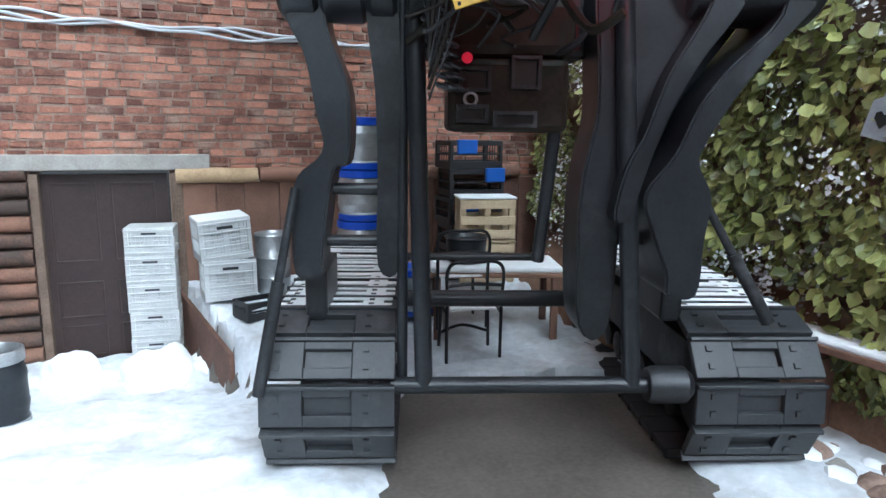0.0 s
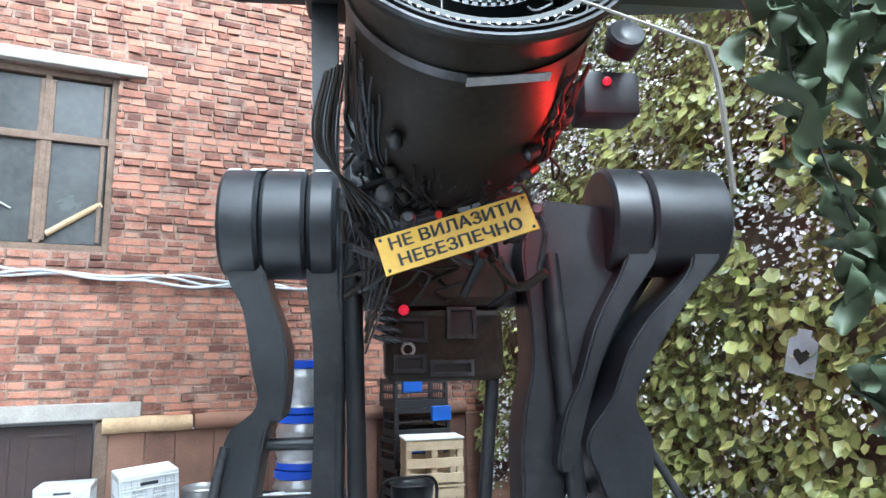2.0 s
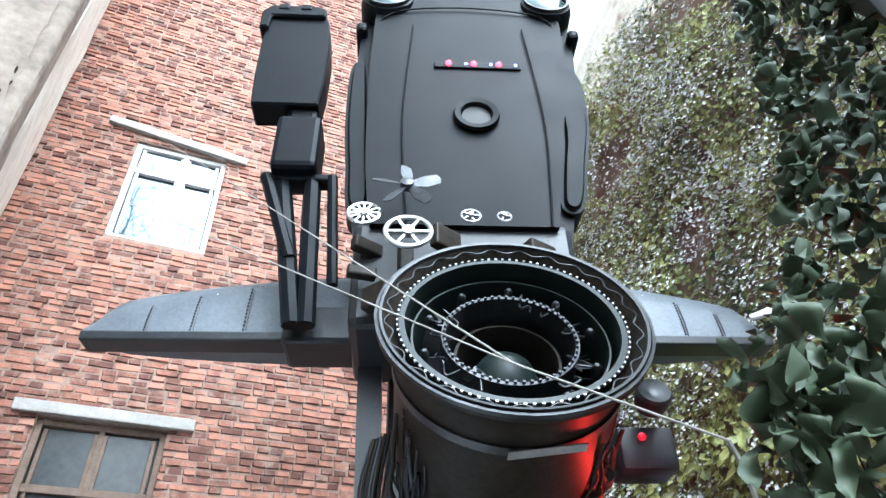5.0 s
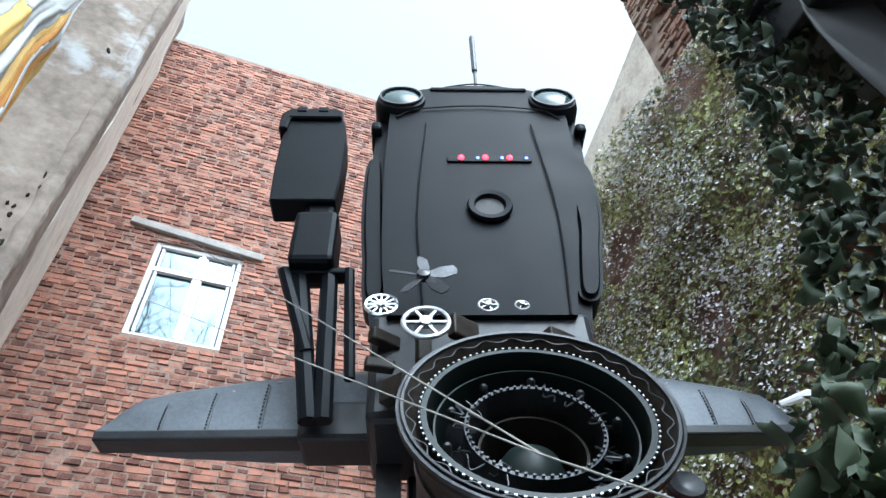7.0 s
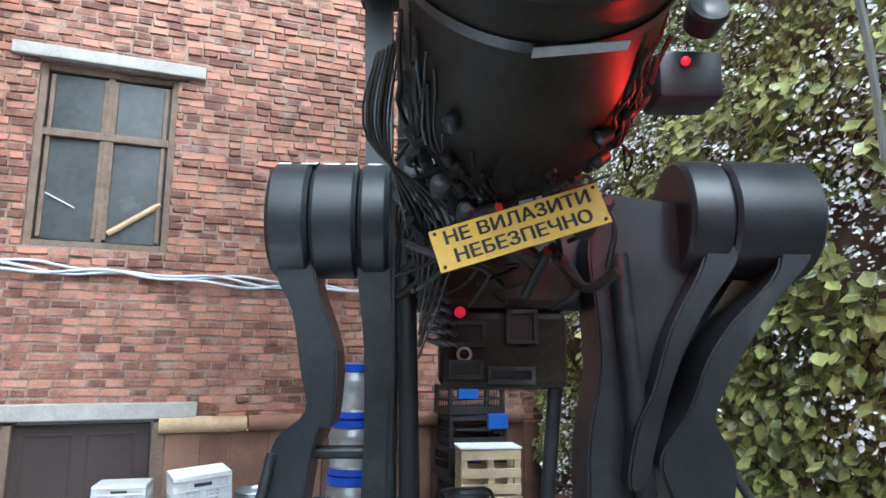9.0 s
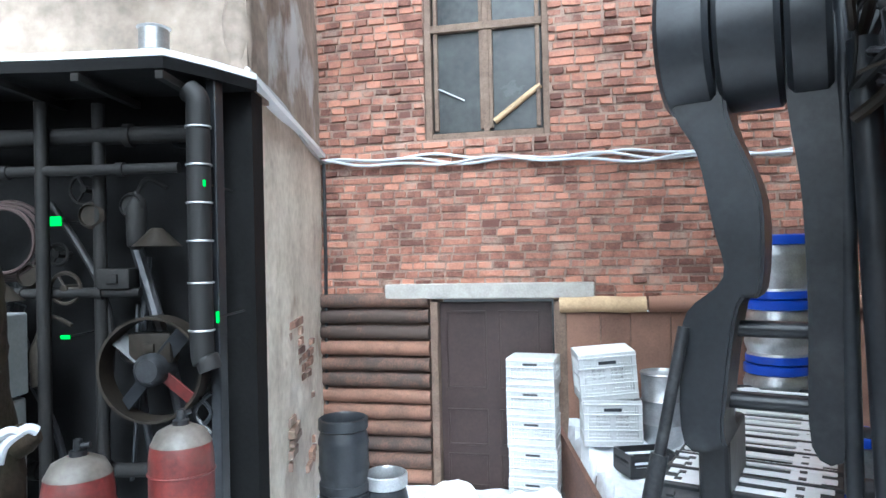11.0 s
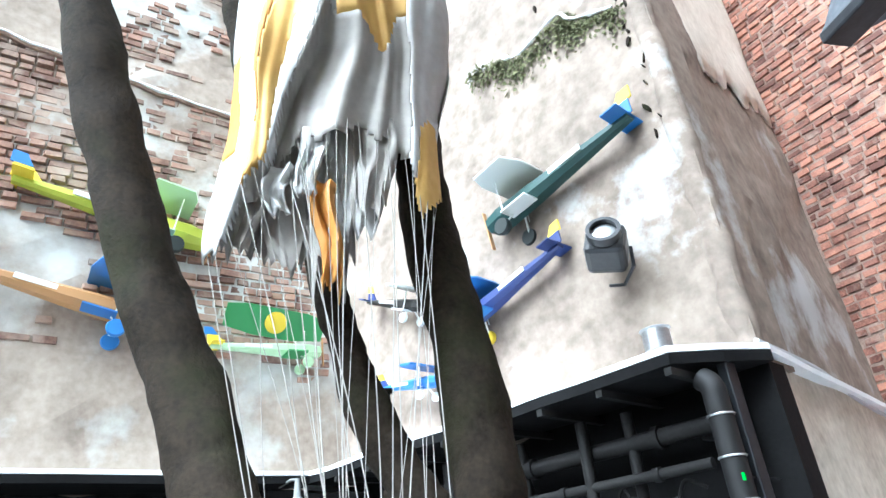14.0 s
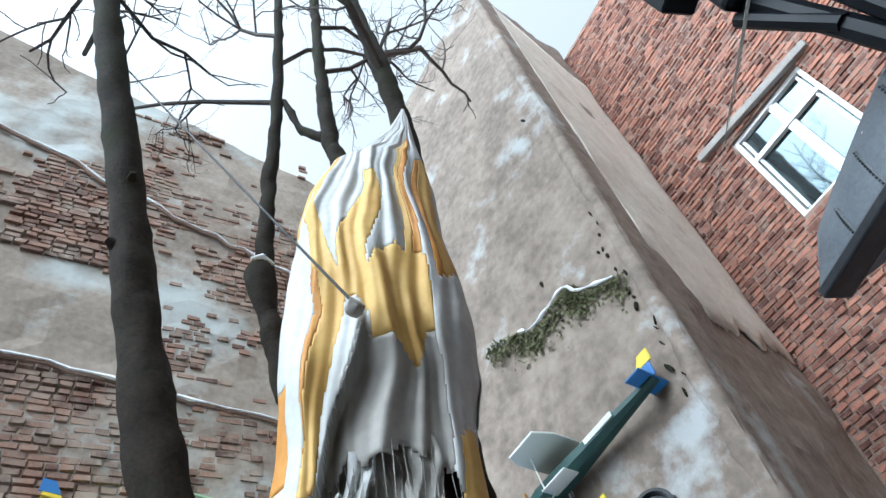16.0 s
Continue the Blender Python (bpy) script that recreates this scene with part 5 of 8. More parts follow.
def crate(m, size, material, label, group="", snowed=False, lid=False):
    c = empty("crate", m, label, "crate", group)
    part("crate_body", crate_mesh(*size, material, material is CRATE), material, c)
    if material is CRATE:
        w, d, h = size
        for sy in (-1, 1):
            for sx in (-1, 1):
                # grey panel behind the bars colours in the crate's inner shade
                bm = bmesh.new()
                box(bm, (sx * w * 0.15, sy * (d / 2 - 0.022), h * 0.575), (w * 0.24, 0.003, h * 0.25))
                part("lattice_window", bm, GREY_BOX, c, "grey panel for the shade behind the lattice")
            # dark plate on the side, its colour standing for the hole's shade
            bm = bmesh.new()
            box(bm, (0, sy * (d / 2 + 0.001), h * 0.80), (w * 0.30, 0.006, h * 0.07), bevel=0.002)
            part("hand_hole", bm, STEEL, c, "dark plate for the shade in the hand hole")
            for z in (0.12, 0.36, 0.70, 0.92):
                bm = bmesh.new()
                box(bm, (0, sy * (d / 2 + 0.005), h * z), (w, 0.014, 0.012), bevel=0.003)
                part("rib", bm, CRATE, c)
    if snowed or lid:
        bm = bmesh.new()
        box(bm, (0, 0, size[2] - 0.012), (size[0] - 0.01, size[1] - 0.01, 0.03), bevel=0.01)
        part("snow_layer" if snowed else "crate_lid", bm, SNOW_CLEAN if snowed else CRATE, c)
    return c


for k in range(5):
    crate(pose(-0.60 + rnd.uniform(-0.008, 0.008), 6.62, 0.06 + 0.266 * k, 0, 0, rnd.uniform(-3, 1) - 4), (0.43, 0.34, 0.262), CRATE, "white plastic crate in a tall stack by the door", "stacked white crates", lid=k == 4)
crate(pose(0.06, 6.42, 0.70, 0, 0, 6), (0.48, 0.36, 0.38), CRATE, "white plastic crate on the snowy ledge", "crates on the ledge")
crate(pose(0.03, 6.44, 1.085, 3, -4, 10), (0.48, 0.36, 0.40), CRATE, "white plastic crate tilted on another and holding snow", "crates on the ledge", snowed=True)
crate(pose(0.30, 5.95, 0.60, 0, 2, 25), (0.40, 0.28, 0.17), CRATE_BLACK, "small black lattice crate standing in snow")
for k in range(5):
    crate(pose(2.62 + 0.03 * (k % 2), 6.55, 0.70 + 0.30 * k, 0, 0, rnd.uniform(-4, 4)), (0.62, 0.42, 0.29), CRATE_BLACK, "black plastic bottle crate in a stack", "stacked bottle crates")
for x, z in ((2.5, 2.13), (2.83, 1.83), (2.6, 1.52)):
    bm = bmesh.new()
    box(bm, (0, 0, 0), (0.22, 0.05, 0.15), bevel=0.01)
    ob = part("blue_crate", bm, CRATE_BLUE)
    ob.matrix_world = pose(x, 6.31, z)
    tagged(ob, "bright blue plastic box in the crate stack", "box")
# pale slatted crates
for k in range(2):
    c = empty("wooden_crate", pose(2.55, 5.95, 0.78 + 0.44 * k, 0, 0, -12), "pale slatted wooden crate with snow on top", "crate", "wooden crates")
    for sy in (-0.16, 0.16):
        for z in (0.06, 0.2, 0.36):
            bm = bmesh.new()
            box(bm, (0, sy, z), (0.56, 0.02, 0.085), bevel=0.003)
            part("slat", bm, CRATE_WOOD, c)
        for x in (-0.25, 0, 0.25):
            bm = bmesh.new()
            box(bm, (x, sy * 0.87, 0.21), (0.06, 0.02, 0.42), bevel=0.003)
            part("crate_post", bm, CRATE_WOOD, c)
    bm = bmesh.new()
    box(bm, (0, 0, 0.425), (0.58, 0.36, 0.02), bevel=0.006)
    part("top_board", bm, SNOW_CLEAN if k else CRATE_WOOD, c)


def keg(m, r, h, body_mat, band_mat, label, group=""):
    k = empty("keg", m, label, "keg", group)
    bm = bmesh.new()
    lathe(bm, [(r * 0.86, 0.0), (r * 0.94, 0.02), (r * 0.94, h * 0.14), (r * 0.9, h * 0.17), (r * 0.97, h * 0.28), (r, h * 0.33), (r * 0.97, h * 0.38), (r * 0.965, h * 0.62), (r, h * 0.67), (r * 0.97, h * 0.72), (r * 0.88, h * 0.84), (r * 0.6, h * 0.87), (r * 0.15, h * 0.88)], None, 32)
    part("keg_body", bm, body_mat, k, smooth=True)
    for z0, z1 in ((0.0, 0.14), (0.84, 1.0)):
        bm = bmesh.new()
        lathe(bm, [(r * 0.9, h * z0), (r * 0.97, h * z0 + 0.008), (r * 0.97, h * z1 - 0.008), (r * 0.9, h * z1), (r * 0.87, h * z1 - 0.01), (r * 0.87, h * z0 + 0.01)], None, 32, True)
        part("keg_rim", bm, band_mat, k, smooth=True)
    return k


for k in range(4):
    keg(pose(1.22 + rnd.uniform(-0.01, 0.01), 5.75, 0.58 + 0.458 * k), 0.225, 0.455, ALU, BLUE, "steel beer keg with bright blue rims in a stack", "blue rimmed kegs")
keg(pose(1.70, 5.7, 0.58), 0.21, 0.45, ALU, BLUE, "steel beer keg with blue rims standing alone", "blue rimmed kegs")
keg(pose(0.95, 6.1, 0.62), 0.18, 0.45, ALU, ALU, "bare steel keg with a snowy top", "steel kegs")
for k in range(2):
    keg(pose(-1.86, 5.14, 0.10 + 0.53 * k), 0.185, 0.53, BLACK, BLACK, "black rubber-coated keg stacked by the logs", "black kegs")
keg(pose(-1.60, 5.30, 0.10), 0.17, 0.62, BLACK, ALU, "shorter dark keg with a snowy steel rim", "black kegs")
# galvanised drum
bm = bmesh.new()
lathe(bm, [(0.15, 0), (0.16, 0.01), (0.165, 0.2), (0.172, 0.21), (0.165, 0.22), (0.17, 0.4), (0.178, 0.41), (0.17, 0.42), (0.175, 0.62), (0.185, 0.63), (0.175, 0.645), (0.165, 0.62), (0.02, 0.6)], None, 30)
ob = part("metal_drum", bm, ALU, smooth=True)
ob.location = (0.50, 6.5, 0.64)
tagged(ob, "galvanised metal drum with snow on its lid", "drum")
# low retaining board by the door steps
bm = bmesh.new()
prism(bm, [(0, -0.05), (0, 0.70), (1.5, 0.43), (1.5, -0.05)], -0.02, 0.02)
ob = part("retaining_board", bm, PLANK)
ob.matrix_world = Matrix.Translation((-0.40, 6.9, 0)) @ Matrix.Rotation(radians(-74), 4, 'Z')
tagged(ob, "brown plywood board holding back the snowy ledge", "board")
bm = bmesh.new()
lathe(bm, [(0.12, 0), (0.15, 0.28), (0.16, 0.29), (0.155, 0.3), (0.14, 0.27), (0.02, 0.2)], None, 24)
ob = part("bucket", bm, BLUE, smooth=True)
ob.location = (-1.86, 6.0, 0.02)
tagged(ob, "blue plastic bucket on the snow", "bucket")
# snowy table, pot and iron chairs behind the machine
tb = empty("garden_table", pose(2.3, 5.2, 0.45, 0, 0, -18), "low wooden garden table under snow", "table")
bm = bmesh.new()
box(bm, (0, 0, 0.62), (1.2, 0.62, 0.04), bevel=0.008)
part("tabletop", bm, PLANK, tb)
bm = bmesh.new()
box(bm, (0, 0, 0.665), (1.16, 0.58, 0.05), bevel=0.02)
part("snow_layer", bm, SNOW_CLEAN, tb)
for sx in (-0.52, 0.52):
    for sy in (-0.24, 0.24):
        bm = bmesh.new()
        box(bm, (sx, sy, 0.3), (0.06, 0.06, 0.62), bevel=0.006)
        part("leg", bm, PLANK, tb)
bm = bmesh.new()
lathe(bm, [(0.13, 0), (0.17, 0.02), (0.185, 0.22), (0.2, 0.23), (0.19, 0.24), (0.16, 0.2), (0.02, 0.18)], None, 26)
ob = part("pot", bm, BLACK, smooth=True)
ob.location = (2.05, 5.25, 1.14)
tagged(ob, "black metal cooking pot on the snowy table", "pot")


def iron_chair(m):
    c = empty("iron_chair", m, "black iron garden chair with curved back hoops", "chair", "iron chairs")
    def rod(n, pts, r=0.014):
        bm = bmesh.new()
        tube(bm, smooth_line(pts, 6), r, 8)
        part(n, bm, BLACK, c, smooth=True)
    rod("back_hoop", [(-0.22, 0.2, 0), (-0.22, 0.21, 0.5), (-0.21, 0.24, 0.82), (0, 0.26, 0.86), (0.21, 0.24, 0.82), (0.22, 0.21, 0.5), (0.22, 0.2, 0)])
    rod("back_rail", [(-0.21, 0.22, 0.66), (0, 0.25, 0.68), (0.21, 0.22, 0.66)])
    rod("seat_hoop", [(-0.22, 0.2, 0.43), (-0.21, -0.2, 0.45), (0, -0.24, 0.45), (0.21, -0.2, 0.45), (0.22, 0.2, 0.43)])
    for sx in (-0.2, 0.2):
        rod("leg", [(sx, -0.18, 0.45), (sx * 1.1, -0.22, 0)])
    rod("stretcher", [(-0.21, -0.2, 0.15), (0, -0.3, 0.18), (0.21, -0.2, 0.15)])
    bm = bmesh.new()
    box(bm, (0, 0, 0.455), (0.38, 0.36, 0.02), bevel=0.008)
    part("seat", bm, SNOW_CLEAN, c, "snow-covered seat")
    return c


ch = iron_chair(pose(1.87, 4.75, 0.44, 0, 0, 168))
copy_thing(ch, pose(1.92, 5.15, 0.62, 0, 0, 172))
# snowy bench plank on posts beside the ivy
bench = empty("bench", pose(3.45, 2.12, 0, 0, 0, 98), "rough plank bench with fresh snow on it", "bench")
bm = bmesh.new()
box(bm, (0, 0, 1.045), (1.75, 0.26, 0.05), bevel=0.008)
part("plank", bm, PLANK, bench)
bm = bmesh.new()
box(bm, (0, 0, 1.087), (1.72, 0.25, 0.045), bevel=0.018)
part("snow_layer", bm, SNOW_CLEAN, bench)
for sx in (-0.6, 0.62):
    bm = bmesh.new()
    box(bm, (sx, 0, 0.72), (0.16, 0.2, 0.62), bevel=0.01)
    part("post", bm, PLANK, bench)
# earth bank and stones at the ivy's foot
bm = bmesh.new()
g = [[bm.verts.new((3.02 + (0.4 if i < 12 else 0.0) + (0.7 - (0.4 if i < 12 else 0.0)) * j / 6, 0.5 + 0.2 * i, (0.26 if i < 12 else 0.40) + (0.85 + 0.25 * noise.noise((i * 0.3, 1, 0))) * (j / 6) ** 0.7 * (0.3 if i < 8 else 1) + 0.05 * noise.noise((i * 0.8, j * 0.8, 3)))) for j in range(7)] for i in range(30)]
for i in range(29):
    for j in range(6):
        bm.faces.new((g[i][j], g[i][j + 1], g[i + 1][j + 1], g[i + 1][j]))
tagged(part("earth_bank", bm, CLAY, smooth=True), "bare reddish brown earth bank under the ivy", "earth", kind="stuff")
for k in range(26):
    bm = bmesh.new()
    bmesh.ops.create_icosphere(bm, subdivisions=2, radius=1)
    sc = rnd.uniform(0.05, 0.11)
    for vv in bm.verts:
        vv.co *= 1 + 0.3 * noise.noise(vv.co * 1.3 + Vector((k, 0, 0)))
        vv.co = Vector((vv.co.x * sc, vv.co.y * sc, vv.co.z * sc * 0.75))
    ob = part("stone", bm, rnd.choice((LINTEL, SNOW_CLEAN, MORTAR)), smooth=True)
    y = rnd.uniform(0.9, 2.6)
    ob.location = (rnd.uniform(2.95, 3.3), y, 0.47)
    tagged(ob, "rounded grey stone dusted with snow", "stone", "border stones")
# white card with a heart hung in the ivy
card = empty("hanging_card", pose(3.34, 2.48, 2.40, 0, 14, -80), "white cut-out board with a dark heart", "ornament")
bm = bmesh.new()
prism(bm, [(-0.085, -0.11), (0.085, -0.11), (0.085, 0.09), (0.04, 0.12), (0.04, 0.16), (-0.04, 0.16), (-0.04, 0.12), (-0.085, 0.09)], -0.006, 0.006)
part("board", bm, CUTOUT, card)
bm = bmesh.new()
prism(bm, [(0, -0.05), (0.045, 0.0), (0.045, 0.03), (0.022, 0.045), (0, 0.025), (-0.022, 0.045), (-0.045, 0.03), (-0.045, 0.0)], -0.010, -0.0065)
part("heart", bm, INK_AND_SHADE, card)

# ---- shed: cylinders, fan, duct, cabinet, screens ----
def gas_cylinder(m, label):
    g_ = empty("gas_cylinder", m, label, "gas cylinder", "red gas cylinders")
    bm = bmesh.new()
    lathe(bm, [(0.10, 0), (0.135, 0.02), (0.14, 0.06), (0.14, 0.92), (0.13, 0.98), (0.10, 1.035), (0.05, 1.06), (0.03, 1.065)], None, 32)
    part("cylinder_body", bm, GAS_RED, g_, smooth=True)
    bm = bmesh.new()
    lathe(bm, [(0.035, 1.05), (0.035, 1.085), (0.02, 1.09), (0.018, 1.13), (0.01, 1.135)], None, 16)
    tube(bm, [(0, 0, 1.105), (0.05, -0.02, 1.11)], 0.012, 8)
    part("valve", bm, STEEL, g_, smooth=True)
    bm = bmesh.new()
    lathe(bm, [(0.132, 0.985), (0.103, 1.039), (0.052, 1.064), (0.04, 1.066), (0.05, 1.058), (0.10, 1.03)], None, 32, True)
    part("dusty_shoulder", bm, CONCRETE, g_, "grey dust on the shoulder", smooth=True)
    bm = bmesh.new()
    torus(bm, 0.141, 0.006, Matrix.Translation((0, 0, 0.86)), 32, 6)
    part("weld_seam", bm, GAS_RED, g_, smooth=True)
    return g_


gas_cylinder(pose(-2.2, 2.99, 0.45, 0, 0, 30), "faded red gas cylinder with a grey shoulder")
gas_cylinder(pose(-1.9, 3.26, 0.52, 0, 0, 100), "taller rust-stained red gas cylinder with a brass valve")


def on_back(x, z, off=0.06):
    """A place on the black wall, off metres before it."""
    y = CORNER.y + (x - CORNER.x) * 0.178
    return Vector((x, y, z)) + Vector((0.175, -0.985, 0)) * off


FACE = Matrix.Rotation(math.atan2(0.175, 0.985), 4, 'Z')
# ventilator
fan = empty("wall_fan", Matrix.Translation(on_back(-2.45, 1.74, 0.3)) @ FACE, "large grey industrial fan with a motor hub", "fan")
bm = bmesh.new()
lathe(bm, [(0.27, -0.07), (0.285, -0.07), (0.285, 0.07), (0.27, 0.07)], Matrix.Rotation(radians(90), 4, 'X'), 40, True)
part("fan_ring", bm, ENGINE, fan, smooth=True)
bm = bmesh.new()
lathe(bm, [(0.02, -0.12), (0.085, -0.10), (0.09, 0.06), (0.06, 0.1)], Matrix.Rotation(radians(90), 4, 'X'), 20)
part("fan_motor", bm, STEEL, fan, smooth=True)
for k in range(4):
    bm = bmesh.new()
    box(bm, (0, 0, 0), (0.19, 0.008, 0.09), Matrix.Rotation(k * math.pi / 2 + 0.7, 4, 'Y') @ Matrix.Translation((0.16, 0, 0)) @ Matrix.Rotation(0.5, 4, 'X'))
    part("fan_blade", bm, GAS_RED if k == 0 else BLACK, fan)
# vertical duct with clamps
duct = empty("vent_duct", Matrix.Translation(on_back(-2.16, 0, 0.38)), "black vertical ventilation duct with pale clamps", "duct")
bm = bmesh.new()
tube(bm, smooth_line([(-0.05, 0, 3.22), (0, 0, 3.16), (0, 0, 3.0), (0, 0, 1.9), (0.03, 0, 1.8), (0.05, 0, 1.74)], 5), 0.062, 16)
part("duct_pipe", bm, RUBBER, duct, smooth=True)
for z in (3.02, 2.82, 2.62, 2.42, 2.2, 1.95):
    bm = bmesh.new()
    torus(bm, 0.064, 0.006, Matrix.Translation((0, 0, z)), 22, 6)
    part("clamp", bm, ALU, duct, smooth=True)
# grey louvred cabinet
cab = empty("louvre_cabinet", Matrix.Translation(on_back(-3.35, 1.62, 0.5)) @ FACE, "grey enamel electrical cabinet with louvre slots", "cabinet")
bm = bmesh.new()
box(bm, (0, 0, 0.22), (0.46, 0.36, 0.44), bevel=0.012)
part("cabinet_body", bm, GREY_BOX, cab)
for sx in (-0.1, 0.1):
    for k in range(9):
        bm = bmesh.new()
        box(bm, (sx, -0.184, 0.06 + 0.036 * k), (0.15, 0.012, 0.014), Matrix.Rotation(0.0, 4, 'X'), 0.003)
        part("louvre", bm, STEEL, cab)
st = empty("cabinet_stand", Matrix.Translation(on_back(-3.35, 0, 0.5)) @ FACE, "white appliance under the grey cabinet", "appliance")
bm = bmesh.new()
box(bm, (0, 0, 1.18), (0.44, 0.36, 0.85), bevel=0.02)
part("appliance_body", bm, GREY_BOX, st)
bm = bmesh.new()
torus(bm, 0.13, 0.02, Matrix.Translation((0.05, -0.19, 1.3)) @ Matrix.Rotation(radians(90), 4, 'X'), 28, 8)
part("porthole", bm, CHROME, st, smooth=True)
bm = bmesh.new()
box(bm, (0, 0, 0.58), (0.44, 0.36, 0.34), bevel=0.01)
part("plinth", bm, DARK_SHED, st)
# hose reel, horn lamp, small lamps on the black wall
bm = bmesh.new()
for k in range(3):
    torus(bm, 0.22 - 0.02 * k, 0.012, Matrix.Translation(on_back(-3.3, 2.45, 0.2 + 0.03 * k)) @ FACE @ Matrix.Rotation(radians(90), 4, 'X'), 36, 6)
tagged(part("hose_coil", bm, DOOR, smooth=True), "coiled brown hose on the black wall", "hose")
for x, z, o in ((-3.3, 2.12, 0.3), (-2.45, 2.40, 0.25)):
    bm = bmesh.new()
    lathe(bm, [(0.03, 0.1), (0.05, 0.08), (0.13, 0.0), (0.12, 0.0), (0.04, 0.06)], Matrix.Translation(on_back(x, z, o)), 22)
    tagged(part("lamp_shade", bm, ENGINE, smooth=True), "dull steel lamp shade in the dark shed", "lamp")
for x, z, w, h in ((-2.12, 2.72, 0.02, 0.035), (-2.06, 2.02, 0.015, 0.06), (-2.9, 2.54, 0.06, 0.05), (-3.6, 2.7, 0.02, 0.035), (-2.86, 1.93, 0.05, 0.02), (-5.2, 2.03, 0.02, 0.07), (-5.45, 2.48, 0.025, 0.03), (-4.7, 2.18, 0.02, 0.035), (-5.3, 1.72, 0.02, 0.03)):
    bm = bmesh.new()
    box(bm, (0, 0, 0), (w, 0.012, h), bevel=0.003)
    ob = part("green_light", bm, GREEN_LED)
    bk = bmesh.new()
    tube(bk, [(0, 0.006, 0), (0, 0.40, 0)], 0.006, 6)
    part("bracket", bk, RUBBER, ob)
    ob.matrix_world = Matrix.Translation(on_back(x, z, 0.42)) @ FACE
    tagged(ob, "small glowing green light in the dark shed", "light", "green shed lights")
# posts and pipework carrying things on the black wall
for k in range(22):
    bm = bmesh.new()
    x = -2.2 - 0.16 * k
    z0 = rnd.uniform(0.6, 2.2)
    pts = [on_back(x, z0, 0.12), on_back(x + rnd.uniform(-0.1, 0.1), z0 + rnd.uniform(0.3, 1.0), 0.2), on_back(x + rnd.uniform(-0.4, 0.4), min(3.2, z0 + rnd.uniform(0.8, 1.4)), 0.12)]
    tube(bm, smooth_line(pts, 6), rnd.choice((0.012, 0.02, 0.035)), 8)
    tagged(part("wall_pipe", bm, rnd.choice((RUBBER, STEEL, BLACK)), smooth=True), "dark pipe bent along the shed's black wall", "pipe", "shed pipes")
rs = random.Random(91)
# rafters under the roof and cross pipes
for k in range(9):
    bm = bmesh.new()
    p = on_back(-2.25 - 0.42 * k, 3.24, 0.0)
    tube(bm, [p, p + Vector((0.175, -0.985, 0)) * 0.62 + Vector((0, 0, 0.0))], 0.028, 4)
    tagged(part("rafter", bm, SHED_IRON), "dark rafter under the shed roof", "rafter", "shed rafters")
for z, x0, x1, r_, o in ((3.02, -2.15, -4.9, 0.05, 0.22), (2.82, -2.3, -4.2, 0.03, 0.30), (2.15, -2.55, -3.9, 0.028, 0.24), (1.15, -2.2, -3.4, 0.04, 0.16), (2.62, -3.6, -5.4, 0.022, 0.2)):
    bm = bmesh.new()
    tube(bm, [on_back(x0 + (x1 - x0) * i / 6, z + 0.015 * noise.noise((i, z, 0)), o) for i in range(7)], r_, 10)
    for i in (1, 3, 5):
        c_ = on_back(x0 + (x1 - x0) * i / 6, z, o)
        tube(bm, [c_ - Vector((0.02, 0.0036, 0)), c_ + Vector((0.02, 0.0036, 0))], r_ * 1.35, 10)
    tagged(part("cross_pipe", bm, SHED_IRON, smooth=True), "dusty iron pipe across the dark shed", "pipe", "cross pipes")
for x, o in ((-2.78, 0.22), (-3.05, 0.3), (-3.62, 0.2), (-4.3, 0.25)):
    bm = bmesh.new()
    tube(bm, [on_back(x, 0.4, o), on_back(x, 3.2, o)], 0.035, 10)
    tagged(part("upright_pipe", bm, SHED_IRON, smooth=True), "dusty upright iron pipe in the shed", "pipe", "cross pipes")
